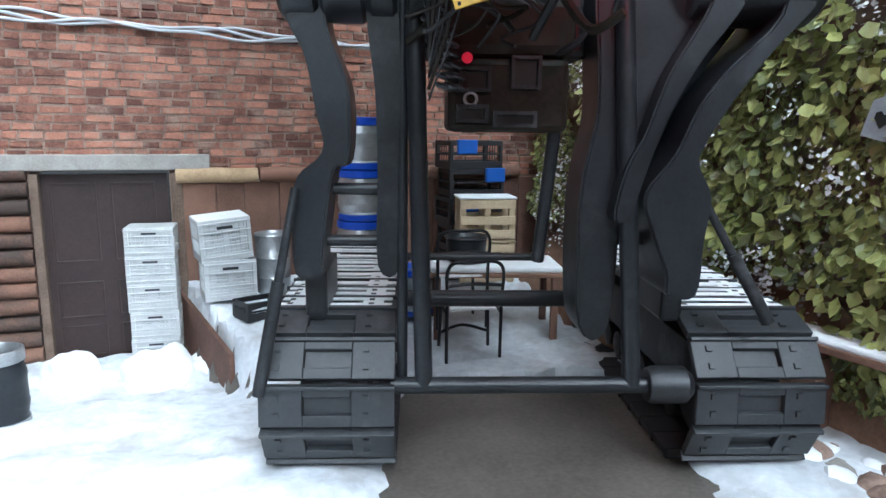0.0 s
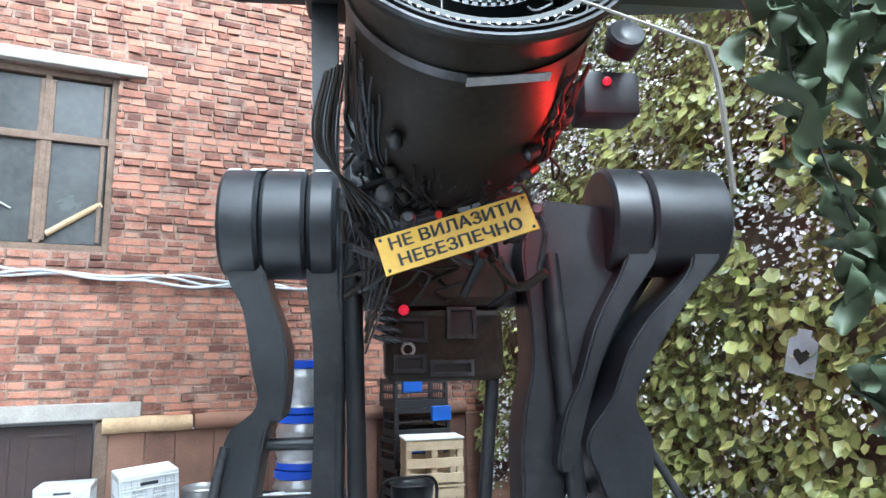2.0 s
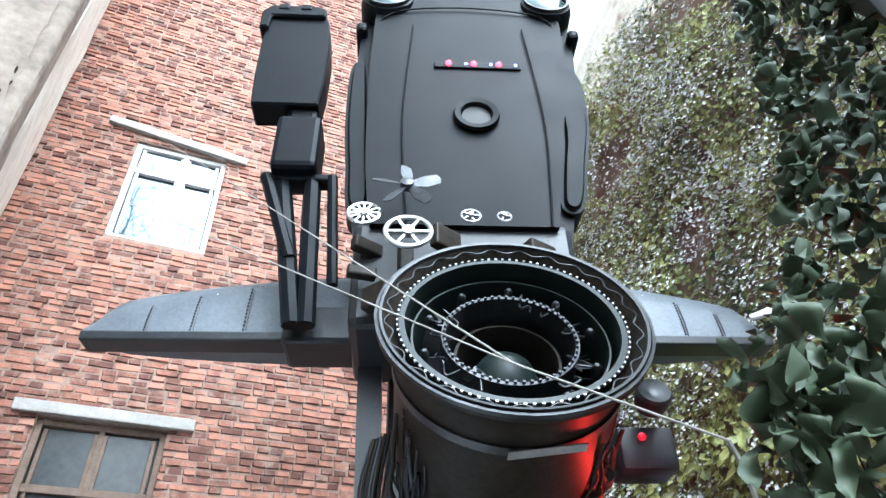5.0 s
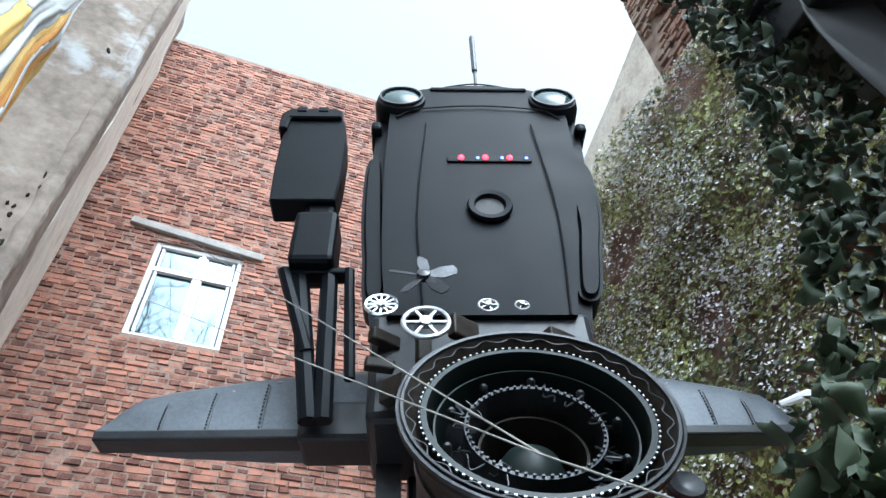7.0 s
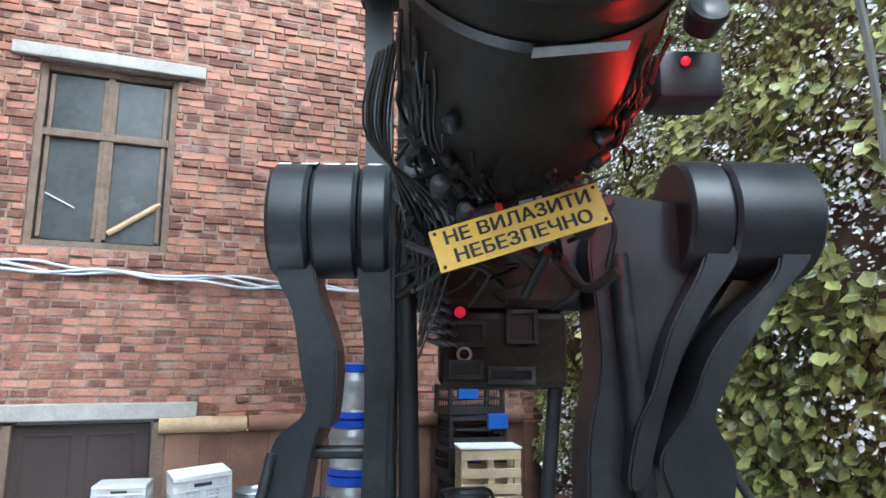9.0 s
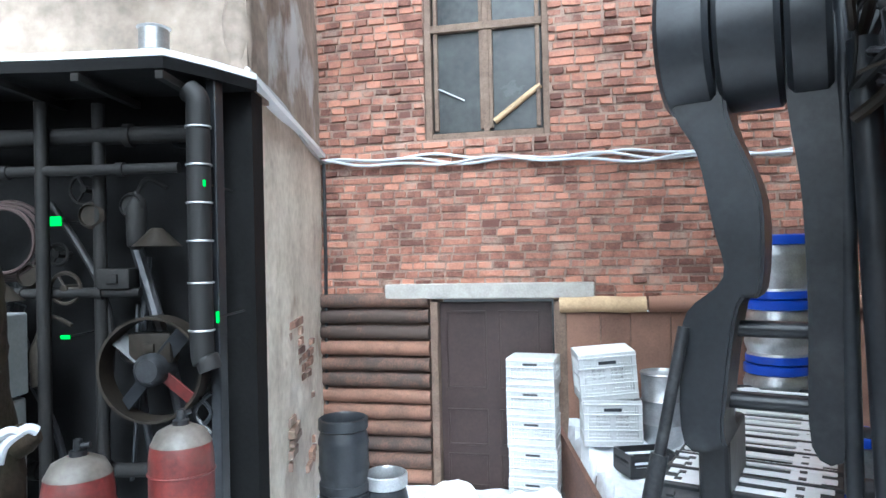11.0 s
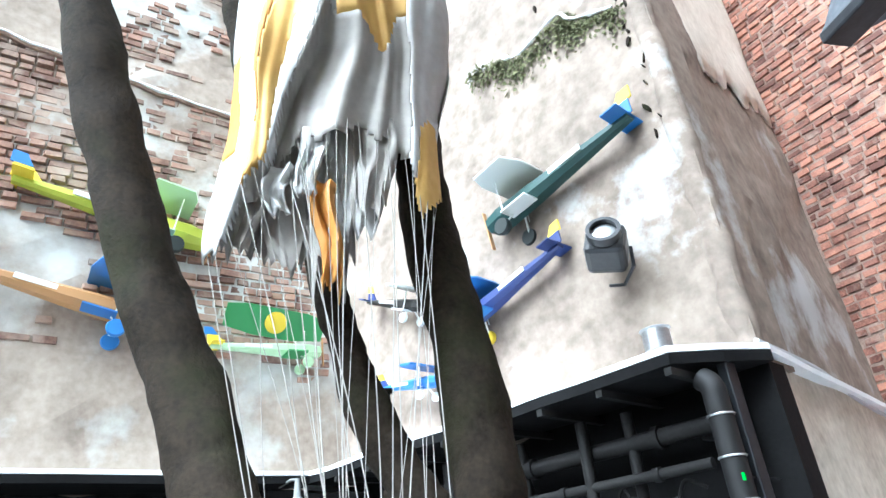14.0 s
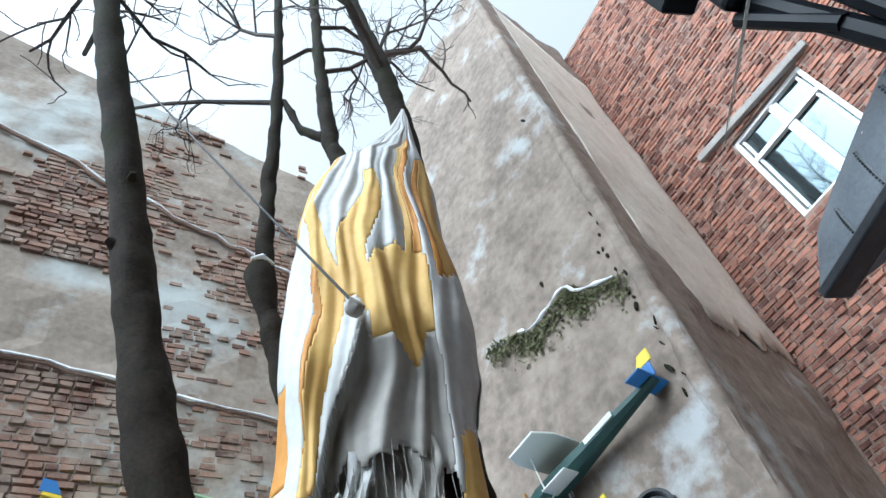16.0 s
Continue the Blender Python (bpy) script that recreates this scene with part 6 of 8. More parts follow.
# gauges, valves, boxes and coils crowded on the wall
for k in range(34):
    x, z, o = rs.uniform(-5.2, -2.3), rs.uniform(1.0, 2.95), rs.uniform(0.12, 0.34)
    m_ = Matrix.Translation(on_back(x, z, o)) @ FACE
    bm = bmesh.new()
    if k % 4 == 0:
        lathe(bm, [(0.01, 0.0), (0.07, 0.0), (0.075, 0.02), (0.06, 0.045), (0.055, 0.03), (0.01, 0.03)], Matrix.Rotation(radians(90), 4, 'X'), 20)
        nm, lab, cat = "pressure_gauge", "round dusty gauge in the dark shed", "gauge"
    elif k % 4 == 1:
        box(bm, (0, 0, 0), (rs.uniform(0.1, 0.26), 0.12, rs.uniform(0.08, 0.24)), bevel=0.012)
        box(bm, (0.0, -0.065, 0.0), (0.06, 0.02, 0.05), bevel=0.004)
        nm, lab, cat = "switch_box", "dark metal switch box on the shed wall", "box"
    elif k % 4 == 2:
        r_ = rs.uniform(0.05, 0.09)
        torus(bm, r_, 0.011, Matrix.Rotation(radians(90), 4, 'X'), 20, 6)
        for q in range(3):
            tube(bm, [(0, 0, 0), (r_ * math.cos(q * 2.09), 0, r_ * math.sin(q * 2.09))], 0.008, 5)
        lathe(bm, [(0.02, -0.02), (0.02, 0.12)], Matrix.Rotation(radians(-90), 4, 'X'), 10)
        nm, lab, cat = "valve_wheel", "iron valve handwheel on the shed wall", "valve"
    else:
        lathe(bm, [(0.02, -0.14), (0.05, -0.12), (0.055, 0.08), (0.03, 0.13), (0.015, 0.18)], None, 14)
        tube(bm, smooth_line([(0, 0, 0.15), (0.05, 0.02, 0.25), (0.16, 0.03, 0.2)], 5), 0.012, 7)
        nm, lab, cat = "iron_fitting", "bulbous iron fitting with a bent pipe", "fitting"
    ob = part(nm, bm, rs.choice((SHED_IRON, SHED_IRON, ENGINE, STEEL)), smooth=True)
    ob.matrix_world = m_
    tagged(ob, lab, cat, "shed fittings")
bm = bmesh.new()
box(bm, (-2.08, 3.88, 1.7), (0.06, 0.08, 3.2), bevel=0.008)
tagged(part("shed_post", bm, BLACK), "black square post at the shed's corner", "post")
# ornate grille by the post
bm = bmesh.new()
for k in range(5):
    for sx in (-1, 1):
        tube(bm, smooth_line([(-2.16 + sx * 0.05, 3.84, 0.5 + 0.22 * k), (-2.16 - sx * 0.05, 3.84, 0.61 + 0.22 * k), (-2.16 + sx * 0.05, 3.84, 0.72 + 0.22 * k)], 5), 0.012, 6)
tagged(part("iron_grille", bm, BLACK, smooth=True), "black wrought iron scroll grille beside the post", "grille")
# amber display and white warning box
disp = empty("led_display", Matrix.Translation(on_back(-5.30, 2.5, 0.35)) @ FACE, "small amber dot display in a pale case", "display")
bm = bmesh.new()
box(bm, (0, 0.02, 0), (0.36, 0.06, 0.34), bevel=0.01)
part("case", bm, GREY_BOX, disp)
for r_ in range(4):
    for c_ in range(5):
        if rnd.random() < 0.75:
            bm = bmesh.new()
            box(bm, (-0.07 + 0.04 * c_, -0.016, -0.05 + 0.035 * r_), (0.03, 0.006, 0.018))
            part("lit_bar", bm, AMBER_LED, disp)
bm = bmesh.new()
box(bm, (0, 0, 0), (0.24, 0.1, 0.26), bevel=0.012)
wb = part("meter_box", bm, CUTOUT)
wb.matrix_world = Matrix.Translation(on_back(-4.93, 2.55, 0.25)) @ FACE
tagged(wb, "white meter box with a small warning triangle", "box")
bm = bmesh.new()
prism(bm, [(-0.03, -0.08), (0.03, -0.08), (0, -0.03)], -0.056, -0.052)
part("warning_triangle", bm, YELLOW, wb)
# workbench with glass and cables
wbk = empty("workbench", Matrix.Translation((-5.15, 2.9, 0.42)), "dark workbench cluttered with glass plates and cables", "workbench")
bm = bmesh.new()
box(bm, (0, -0.1, 0.80), (1.9, 0.6, 0.05), bevel=0.008)
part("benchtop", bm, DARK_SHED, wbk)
for sx in (-0.85, 0.85):
    for sy in (-0.34, 0.14):
        bm = bmesh.new()
        box(bm, (sx, sy, 0.39), (0.07, 0.07, 0.78))
        part("leg", bm, DARK_SHED, wbk)
for k, (x, y, w, mt) in enumerate(((0.45, -0.1, 0.5, TEAL), (0.1, -0.2, 0.4, PAPER), (0.55, 0.02, 0.35, TEAL))):
    bm = bmesh.new()
    box(bm, (0, 0, 0), (w, 0.3, 0.02), bevel=0.003)
    ob = part("glass_plate", bm, mt)
    ob.matrix_world = pose(-5.15 + x, 2.9 + y, 0.42 + 0.837 + 0.022 * k, 0, 0, 20 * k - 15)
    tagged(ob, "teal glass plate lying on the workbench", "plate", "glass plates")
for k in range(7):
    bm = bmesh.new()
    x = -4.9 + 0.08 * k
    tube(bm, smooth_line([(x, 3.0, 1.27), (x + 0.1, 2.85, 1.45 + 0.05 * k), (x + 0.35, 3.1, 1.6), (x + 0.5, 3.3, 1.75 + 0.06 * k)], 6), 0.01, 6)
    tagged(part("loose_cable", bm, TAN if k % 3 == 0 else RUBBER, smooth=True), "loose cable looped above the workbench", "cable", "workbench cables")


def old_tv(m, w, h, label):
    tv = empty("old_television", m, label, "television", "old televisions")
    bm = bmesh.new()
    box(bm, (0, 0.2, h / 2), (w, 0.4, h), bevel=0.03)
    part("tv_case", bm, BLACK, tv)
    bm = bmesh.new()
    box(bm, (0, -0.005, h / 2), (w * 0.82, 0.02, h * 0.76), bevel=0.008)
    part("tv_screen", bm, SCREEN, tv)
    bm = bmesh.new()
    box(bm, (0, -0.01, 0.03), (w * 0.6, 0.01, 0.015))
    part("tv_trim", bm, ALU, tv)
    return tv


TURN = Matrix.Rotation(radians(90), 4, 'Z')
old_tv(Matrix.Translation((-5.45, 1.75, 1.46)) @ TURN, 0.75, 0.56, "old black television with a dull green screen")
old_tv(Matrix.Translation((-5.5, 1.85, 2.06)) @ TURN, 0.44, 0.34, "small old television stacked on a larger one")
con = empty("console_desk", Matrix.Translation((-5.35, 1.6, 0.42)) @ TURN, "black console desk with a white switch panel", "desk")
bm = bmesh.new()
box(bm, (0, 0.15, 0.5), (1.7, 0.6, 1.0), bevel=0.02)
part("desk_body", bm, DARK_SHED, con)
bm = bmesh.new()
box(bm, (0, -0.05, 1.015), (1.6, 0.24, 0.03), Matrix(), 0.006)
part("switch_panel", bm, CUTOUT, con)
for k in range(9):
    bm = bmesh.new()
    lathe(bm, [(0.03, 0), (0.03, 0.03), (0.015, 0.045)], Matrix.Translation((-0.7 + 0.17 * k, -0.05, 1.03)), 12)
    part("knob", bm, rnd.choice((ALU, TEAL, BLACK)), con, smooth=True)
for x, y, z in ((-5.35, 2.75, 2.95), (-5.4, 0.6, 2.95)):
    bm = bmesh.new()
    lathe(bm, [(0.02, 0.34), (0.03, 0.2), (0.06, 0.17), (0.15, 0.02), (0.14, 0.0), (0.05, 0.12)], Matrix.Translation((x, y, z)), 24)
    tube(bm, [(x, y, z + 0.33), (x - 0.15, y, z + 0.355), (-5.78, y, z + 0.345)], 0.012, 6)
    tagged(part("hanging_lamp", bm, GREY_BOX, smooth=True), "grey enamel pendant lamp under the shed roof", "lamp", "pendant lamps")
# steam vent on the roof edge and a globe lamp
bm = bmesh.new()
lathe(bm, [(0.065, 0), (0.075, 0.01), (0.075, 0.12), (0.085, 0.13), (0.06, 0.14), (0.02, 0.13)], Matrix.Translation((-2.26, 3.62, EAVE + 0.03)), 20)
tagged(part("roof_vent", bm, ALU, smooth=True), "short metal vent pipe on the shed roof", "vent")
bm = bmesh.new()
bmesh.ops.create_uvsphere(bm, u_segments=24, v_segments=14, radius=0.14, matrix=Matrix.Translation((-3.1, 2.5, 1.16)))
lathe(bm, [(0.05, 0), (0.05, 0.6), (0.03, 0.62)], Matrix.Translation((-3.1, 2.5, 0.42)), 12)
tagged(part("globe_lamp", bm, SCREEN, smooth=True), "dim glass globe on a short stand", "lamp")

# stage spotlight and small projector on the stucco wall
spot = empty("stage_spotlight", Matrix.Translation(on_back(-2.62, 4.25, 0.28)) @ FACE @ Matrix.Rotation(radians(-25), 4, 'X') @ Matrix.Rotation(radians(30), 4, 'Z'), "black stage spotlight with a round lens on the wall", "spotlight")
bm = bmesh.new()
box(bm, (0, 0.06, 0), (0.26, 0.24, 0.24), bevel=0.04)
part("housing", bm, BLACK, spot)
bm = bmesh.new()
lathe(bm, [(0.085, 0), (0.11, 0), (0.11, 0.06), (0.085, 0.06)], Matrix.Translation((0, -0.06, 0)) @ Matrix.Rotation(radians(90), 4, 'X'), 26, True)
part("lens_ring", bm, BLACK, spot, smooth=True)
bm = bmesh.new()
lathe(bm, [(0.001, 0.04), (0.05, 0.035), (0.085, 0.02), (0.085, 0.0), (0.001, 0.0)], Matrix.Translation((0, -0.06, 0)) @ Matrix.Rotation(radians(90), 4, 'X'), 24)
part("lens", bm, ALU, spot, "pale glass lens", smooth=True)
bm = bmesh.new()
tube(bm, [(0.15, 0.05, 0), (0.17, 0.1, -0.12), (0.1, 0.25, -0.14), (0, 0.3, -0.1)], 0.012, 8)
part("yoke", bm, BLACK, spot, smooth=True)

# ---- model aircraft on the stucco walls ----
def aircraft(origin, nose_dir, out, length, body, wing_mat, tail_a, tail_b, wheel_mat, label, tilt=0.0, circle=False, span=0.5):
    x = Vector(nose_dir).normalized()
    y = Vector(out).normalized()
    y = (y - x * y.dot(x)).normalized()
    z = x.cross(y)
    if z.z < 0:
        z = -z
    m = Matrix(((x.x, y.x, z.x, origin[0]), (x.y, y.y, z.y, origin[1]), (x.z, y.z, z.z, origin[2]), (0, 0, 0, 1)))
    a = empty("model_aircraft", m, label, "model aircraft", "model aircraft")
    L = length
    def piece(n, fn, mt, lab=""):
        bm = bmesh.new()
        fn(bm)
        return part(n, bm, mt, a, lab)
    def fuselage(bm):
        secs = [(-0.5, 0.03, 0.04), (-0.2, 0.05, 0.07), (0.15, 0.07, 0.11), (0.38, 0.075, 0.12), (0.48, 0.06, 0.10), (0.5, 0.03, 0.05)]
        rings = [[bm.verts.new((s * L, sx * w * L, sz * h * L * 0.5)) for sx, sz in ((-0.5, -1), (0.5, -1), (1, -0.4), (1, 0.5), (0.5, 1), (-0.5, 1), (-1, 0.5), (-1, -0.4))] for s, w, h in secs]
        for r0, r1 in zip(rings, rings[1:]):
            for i in range(8):
                bm.faces.new((r0[i], r0[(i + 1) % 8], r1[(i + 1) % 8], r1[i]))
        bm.faces.new(rings[0]), bm.faces.new(rings[-1])
    piece("fuselage", fuselage, body)
    piece("lettering_bar", lambda bm: box(bm, (-0.08 * L, 0.057 * L, 0.01 * L), (0.28 * L, 0.012, 0.03 * L)), PAPER)
    wing_m = Matrix.Translation((0.24 * L, 0.02 * L, 0.16 * L)) @ Matrix.Rotation(tilt, 4, 'X')
    if circle:
        # a wing mounted lengthwise, its painted side turned out and down
        wing_m = Matrix.Translation((0.04 * L, 0.10 * L, 0.22 * L)) @ Matrix.Rotation(0.10, 4, 'Y') @ Matrix.Rotation(radians(58), 4, 'X') @ Matrix.Rotation(radians(90), 4, 'Z')
    def plank(bm):
        pts = [(-0.1, -0.5), (0.1, -0.5), (0.13, -0.3), (0.13, 0.3), (0.1, 0.5), (-0.1, 0.5), (-0.14, 0.2), (-0.14, -0.2)]
        lo = [bm.verts.new(wing_m @ Vector((p[0] * L, p[1] * L * span * 2, -0.008))) for p in pts]
        hi = [bm.verts.new(wing_m @ Vector((p[0] * L, p[1] * L * span * 2, 0.008))) for p in pts]
        bm.faces.new(lo), bm.faces.new(hi[::-1])
        for i in range(8):
            bm.faces.new((lo[i], hi[i], hi[(i + 1) % 8], lo[(i + 1) % 8]))
    piece("upper_wing", plank, wing_mat)
    piece("lower_wing", lambda bm: box(bm, (0.22 * L, 0.08 * L, -0.06 * L), (0.18 * L, 0.5 * L * span, 0.012)), wing_mat)
    if circle:
        piece("roundel", lambda bm: lathe(bm, [(0.001, -0.014), (0.10 * L, -0.014), (0.10 * L, 0.014), (0.001, 0.014)], wing_m, 22), SUNYEL, "yellow roundel")
    piece("fin", lambda bm: prism(bm, [(-0.52 * L, 0.02 * L), (-0.36 * L, 0.02 * L), (-0.44 * L, 0.10 * L), (-0.53 * L, 0.10 * L)], -0.006, 0.006), tail_a)
    piece("rudder", lambda bm: prism(bm, [(-0.55 * L, 0.10 * L), (-0.44 * L, 0.104 * L), (-0.49 * L, 0.17 * L), (-0.56 * L, 0.17 * L)], -0.006, 0.006), tail_b)
    piece("tailplane", lambda bm: box(bm, (-0.46 * L, 0, 0.01 * L), (0.10 * L, 0.26 * L, 0.01)), tail_a)
    for sy in (-0.1, 0.12):
        piece("wheel", lambda bm: lathe(bm, [(0.015 * L, -0.02 * L), (0.045 * L, -0.02 * L), (0.05 * L, 0), (0.045 * L, 0.02 * L), (0.015 * L, 0.02 * L)], Matrix.Translation((0.33 * L, sy * L, -0.14 * L)) @ Matrix.Rotation(radians(90), 4, 'X'), 16), wheel_mat)
        piece("strut", lambda bm: tube(bm, [(0.28 * L, sy * 0.4 * L, -0.05 * L), (0.33 * L, sy * L, -0.14 * L)], 0.008, 6), PAPER)
        piece("strut", lambda bm: tube(bm, [(0.3 * L, sy * L, -0.05 * L), (0.3 * L, sy * L, 0.15 * L)], 0.006, 6), PAPER)
    piece("propeller", lambda bm: box(bm, (0.52 * L, 0, 0), (0.012, 0.03 * L, 0.26 * L), bevel=0.004), TAN)
    return a


P1_OUT, P2_OUT = (0.175, -0.985, 0), (1, 0, 0)
def p1(x, z, off): return on_back(x, z, off)
def wall_plane(tail, nose, off, out, **kw):
    t_, n_ = Vector(tail), Vector(nose)
    c = (t_ + n_) / 2 + Vector(out) * off
    return aircraft(c, n_ - t_, out, (n_ - t_).length, **kw)


wall_plane(p1(-2.30, 5.12, 0), p1(-3.66, 4.90, 0), 0.14, P1_OUT, body=DGREEN, wing_mat=PAPER, tail_a=SKYBLUE, tail_b=SUNYEL, wheel_mat=TEAL, label="dark green model biplane with blue and yellow tail", span=0.22)
wall_plane(p1(-3.05, 4.47, 0), p1(-4.15, 4.20, 0), 0.14, P1_OUT, body=NAVY, wing_mat=SKYBLUE, tail_a=NAVY, tail_b=SUNYEL, wheel_mat=SUNYEL, label="navy blue model aircraft with pale markings", span=0.22)
wall_plane(p1(-5.3, 4.9, 0), p1(-4.5, 4.55, 0), 0.14, P1_OUT, body=INK_AND_SHADE, wing_mat=PAPER, tail_a=NAVY, tail_b=SUNYEL, wheel_mat=PAPER, label="black model aircraft with pale stripes", span=0.25)
wall_plane(p1(-5.1, 3.98, 0), p1(-4.35, 3.85, 0), 0.2, P1_OUT, body=SKYBLUE, wing_mat=SKYBLUE, tail_a=NAVY, tail_b=SUNYEL, wheel_mat=PAPER, label="light blue model aircraft above the roof", span=0.25)
wall_plane((WEST_X, 2.10, 4.52), (WEST_X, 3.15, 4.56), 0.16, P2_OUT, body=PGREEN, wing_mat=LGREEN, tail_a=SUNYEL, tail_b=SKYBLUE, wheel_mat=PGREEN, label="pale green model aircraft with yellow roundel wing", tilt=1.0, circle=True, span=0.45)
wall_plane((WEST_X, 0.35, 5.85), (WEST_X, 2.0, 5.55), 0.16, P2_OUT, body=LIME, wing_mat=PGREEN, tail_a=SUNYEL, tail_b=SKYBLUE, wheel_mat=TEAL, label="lime model aircraft with blue and yellow fin", span=0.2)
wall_plane((WEST_X, 0.1, 5.0), (WEST_X, 1.6, 4.68), 0.16, P2_OUT, body=TAN, wing_mat=SKYBLUE, tail_a=NAVY, tail_b=TAN, wheel_mat=SKYBLUE, label="tan model aircraft with white lettering stripe", span=0.25)
wall_plane((WEST_X, -1.6, 5.7), (WEST_X, 0.1, 5.45), 0.16, P2_OUT, body=TEAL, wing_mat=TEAL, tail_a=SKYBLUE, tail_b=SUNYEL, wheel_mat=TEAL, label="teal model aircraft on the ruined wall", span=0.25)

# ---- trees in the yard ----
def limb(name, pts, r0, r1, parent, seed, seg=28, knots=True):
    bm = bmesh.new()
    line = smooth_line(pts, 16)
    n = len(line)
    rr = [(r0 + (r1 - r0) * i / (n - 1)) * (1 + 0.10 * noise.noise((i * 0.18, seed, 0)) + 0.05 * noise.noise((i * 0.55, seed, 5))) for i in range(n)]
    tube(bm, line, rr, seg)
    for v_ in bm.verts:
        v_.co += 0.020 * noise.noise_vector(v_.co * 6 + Vector((seed, 0, 0))) + 0.006 * noise.noise_vector(v_.co * 24 + Vector((seed, 0, 0)))
    if knots:
        rk = random.Random(seed)
        for _ in range(7):
            i = rk.randrange(12, n - 6)
            a = rk.uniform(0, 6.28)
            d = Vector((math.cos(a), math.sin(a), 0.35)).normalized()
            p = line[i] + d * rr[i] * 0.75
            q = rk.uniform(0.25, 0.45) * rr[i]
            tube(bm, [p, p + d * q, p + d * (q + 0.03)], [q, q * 0.8, q * 0.45], 9)
    return part(name, bm, BARK, parent, smooth=True)


def twigs(root, direction, length, r, depth, rng, out):
    pts = [Vector(root)]
    d = Vector(direction).normalized()
    for _ in range(4):
        d = (d + Vector((rng.gauss(0, 0.22), rng.gauss(0, 0.22), rng.gauss(0.06, 0.15)))).normalized()
        pts.append(pts[-1] + d * length / 4)
    out.append((pts, r))
    if depth:
        for k in range(rng.randint(2, 4)):
            i = rng.randint(1, 4)
            nd = (d + Vector((rng.gauss(0, 0.75), rng.gauss(0, 0.75), rng.gauss(0.1, 0.45)))).normalized()
            twigs(pts[i], nd, length * rng.uniform(0.5, 0.75), r * 0.55, depth - 1, rng, out)


def crown(parent, roots, seed, length=1.6, r=0.035, depth=3):
    rng = random.Random(seed)
    bm = bmesh.new()
    for root, d in roots:
        out = []
        twigs(root, d, length, r, depth, rng, out)
        for pts, rad in out:
            tube(bm, pts, [rad, rad * 0.9, rad * 0.8, rad * 0.7, rad * 0.55], 5)
    return part("crown", bm, TWIG, parent, "bare winter twigs", smooth=True)


tree_a = empty("tree", Matrix.Translation((-1.38, 1.42, 0.4)), "leaning bare trunk with mossy bark and tied cords", "tree", "yard trees")
inv = Matrix.Translation((1.38, -1.42, -0.4))
L_ = lambda pts: [inv @ Vector(p) for p in pts]
limb("trunk", L_([(-1.34, 1.43, 0.35), (-1.42, 1.40, 1.79), (-1.50, 1.38, 1.95), (-1.77, 1.32, 2.33), (-2.04, 1.24, 2.83), (-2.2, 1.02, 3.5), (-2.25, 0.72, 4.55), (-2.22, 0.42, 5.75), (-2.12, -0.08, 7.6), (-2.05, -0.5, 9.6)]), 0.132, 0.085, tree_a, 1)
crown(tree_a, [(inv @ Vector((-2.05, -0.5, 9.5)), (0, -0.3, 1)), (inv @ Vector((-2.1, -0.2, 8.2)), (-0.5, -0.6, 0.8)), (inv @ Vector((-2.08, -0.3, 8.8)), (0.5, 0.5, 0.8))], 4, 1.5, 0.04)
tree_b = empty("tree", Matrix.Translation((-1.70, 2.10, 0.4)), "forked bare tree with green mossy bark", "tree", "yard trees")
inv = Matrix.Translation((1.70, -2.10, -0.4))
limb("trunk", L_([(-1.68, 2.12, 0.35), (-1.72, 2.09, 1.53), (-1.75, 2.06, 2.02), (-1.765, 2.035, 2.5), (-1.80, 2.03, 3.0), (-1.88, 1.96, 3.85), (-1.92, 2.0, 5.0), (-1.88, 2.08, 6.4), (-1.86, 2.0, 7.6), (-1.95, 1.85, 9.5)]), 0.135, 0.07, tree_b, 2)
limb("limb", L_([(-1.73, 2.06, 2.0), (-1.80, 1.96, 2.42), (-1.90, 1.80, 2.72), (-1.96, 1.68, 3.08), (-2.02, 1.60, 3.5), (-2.1, 1.5, 4.3)]), 0.085, 0.06, tree_b, 3)
crown(tree_b, [(inv @ Vector((-1.95, 1.85, 9.4)), (0.1, 0.2, 1)), (inv @ Vector((-1.9, 1.95, 8.0)), (-0.4, 0.4, 0.8)), (inv @ Vector((-1.86, 2.0, 7.6)), (0.3, -0.7, 0.7))], 6, 1.6, 0.04)
limb("limb", L_([(-2.1, 1.5, 4.3), (-2.28, 1.46, 4.42), (-2.40, 1.41, 4.55), (-2.46, 1.35, 4.94), (-2.50, 1.31, 5.27), (-2.52, 1.29, 5.59), (-2.54, 1.28, 6.29), (-2.58, 1.31, 7.91), (-2.64, 1.26, 10.78)]), 0.06, 0.05, tree_b, 5, knots=False)
bm = bmesh.new()
tube(bm, [inv @ Vector(p) for p in ((-2.49, 1.32, 5.15), (-2.50, 1.28, 5.38), (-2.51, 1.26, 5.52), (-2.51, 1.26, 5.58))], [0.05, 0.088, 0.092, 0.07], 14)
part("sawn_stub", bm, BARK, tree_b, smooth=True)
bm = bmesh.new()
tube(bm, [inv @ Vector(p) for p in ((-2.45, 1.19, 5.57), (-2.45, 1.25, 5.60), (-2.46, 1.33, 5.58))], [0.012, 0.028, 0.01], 8)
part("stub_snow", bm, SNOW_CLEAN, tree_b, "snow on the sawn stub", smooth=True)
limb("limb", L_([(-2.0, 1.85, 5.4), (-2.16, 1.68, 6.5), (-2.21, 1.64, 6.87), (-2.27, 1.61, 8.15), (-2.33, 1.60, 9.99), (-2.36, 1.62, 11.4)]), 0.075, 0.045, tree_b, 6, knots=False)
limb("limb", L_([(-2.21, 1.64, 6.9), (-2.41, 1.51, 7.26), (-2.56, 1.36, 7.96)]), 0.045, 0.03, tree_b, 7, knots=False)
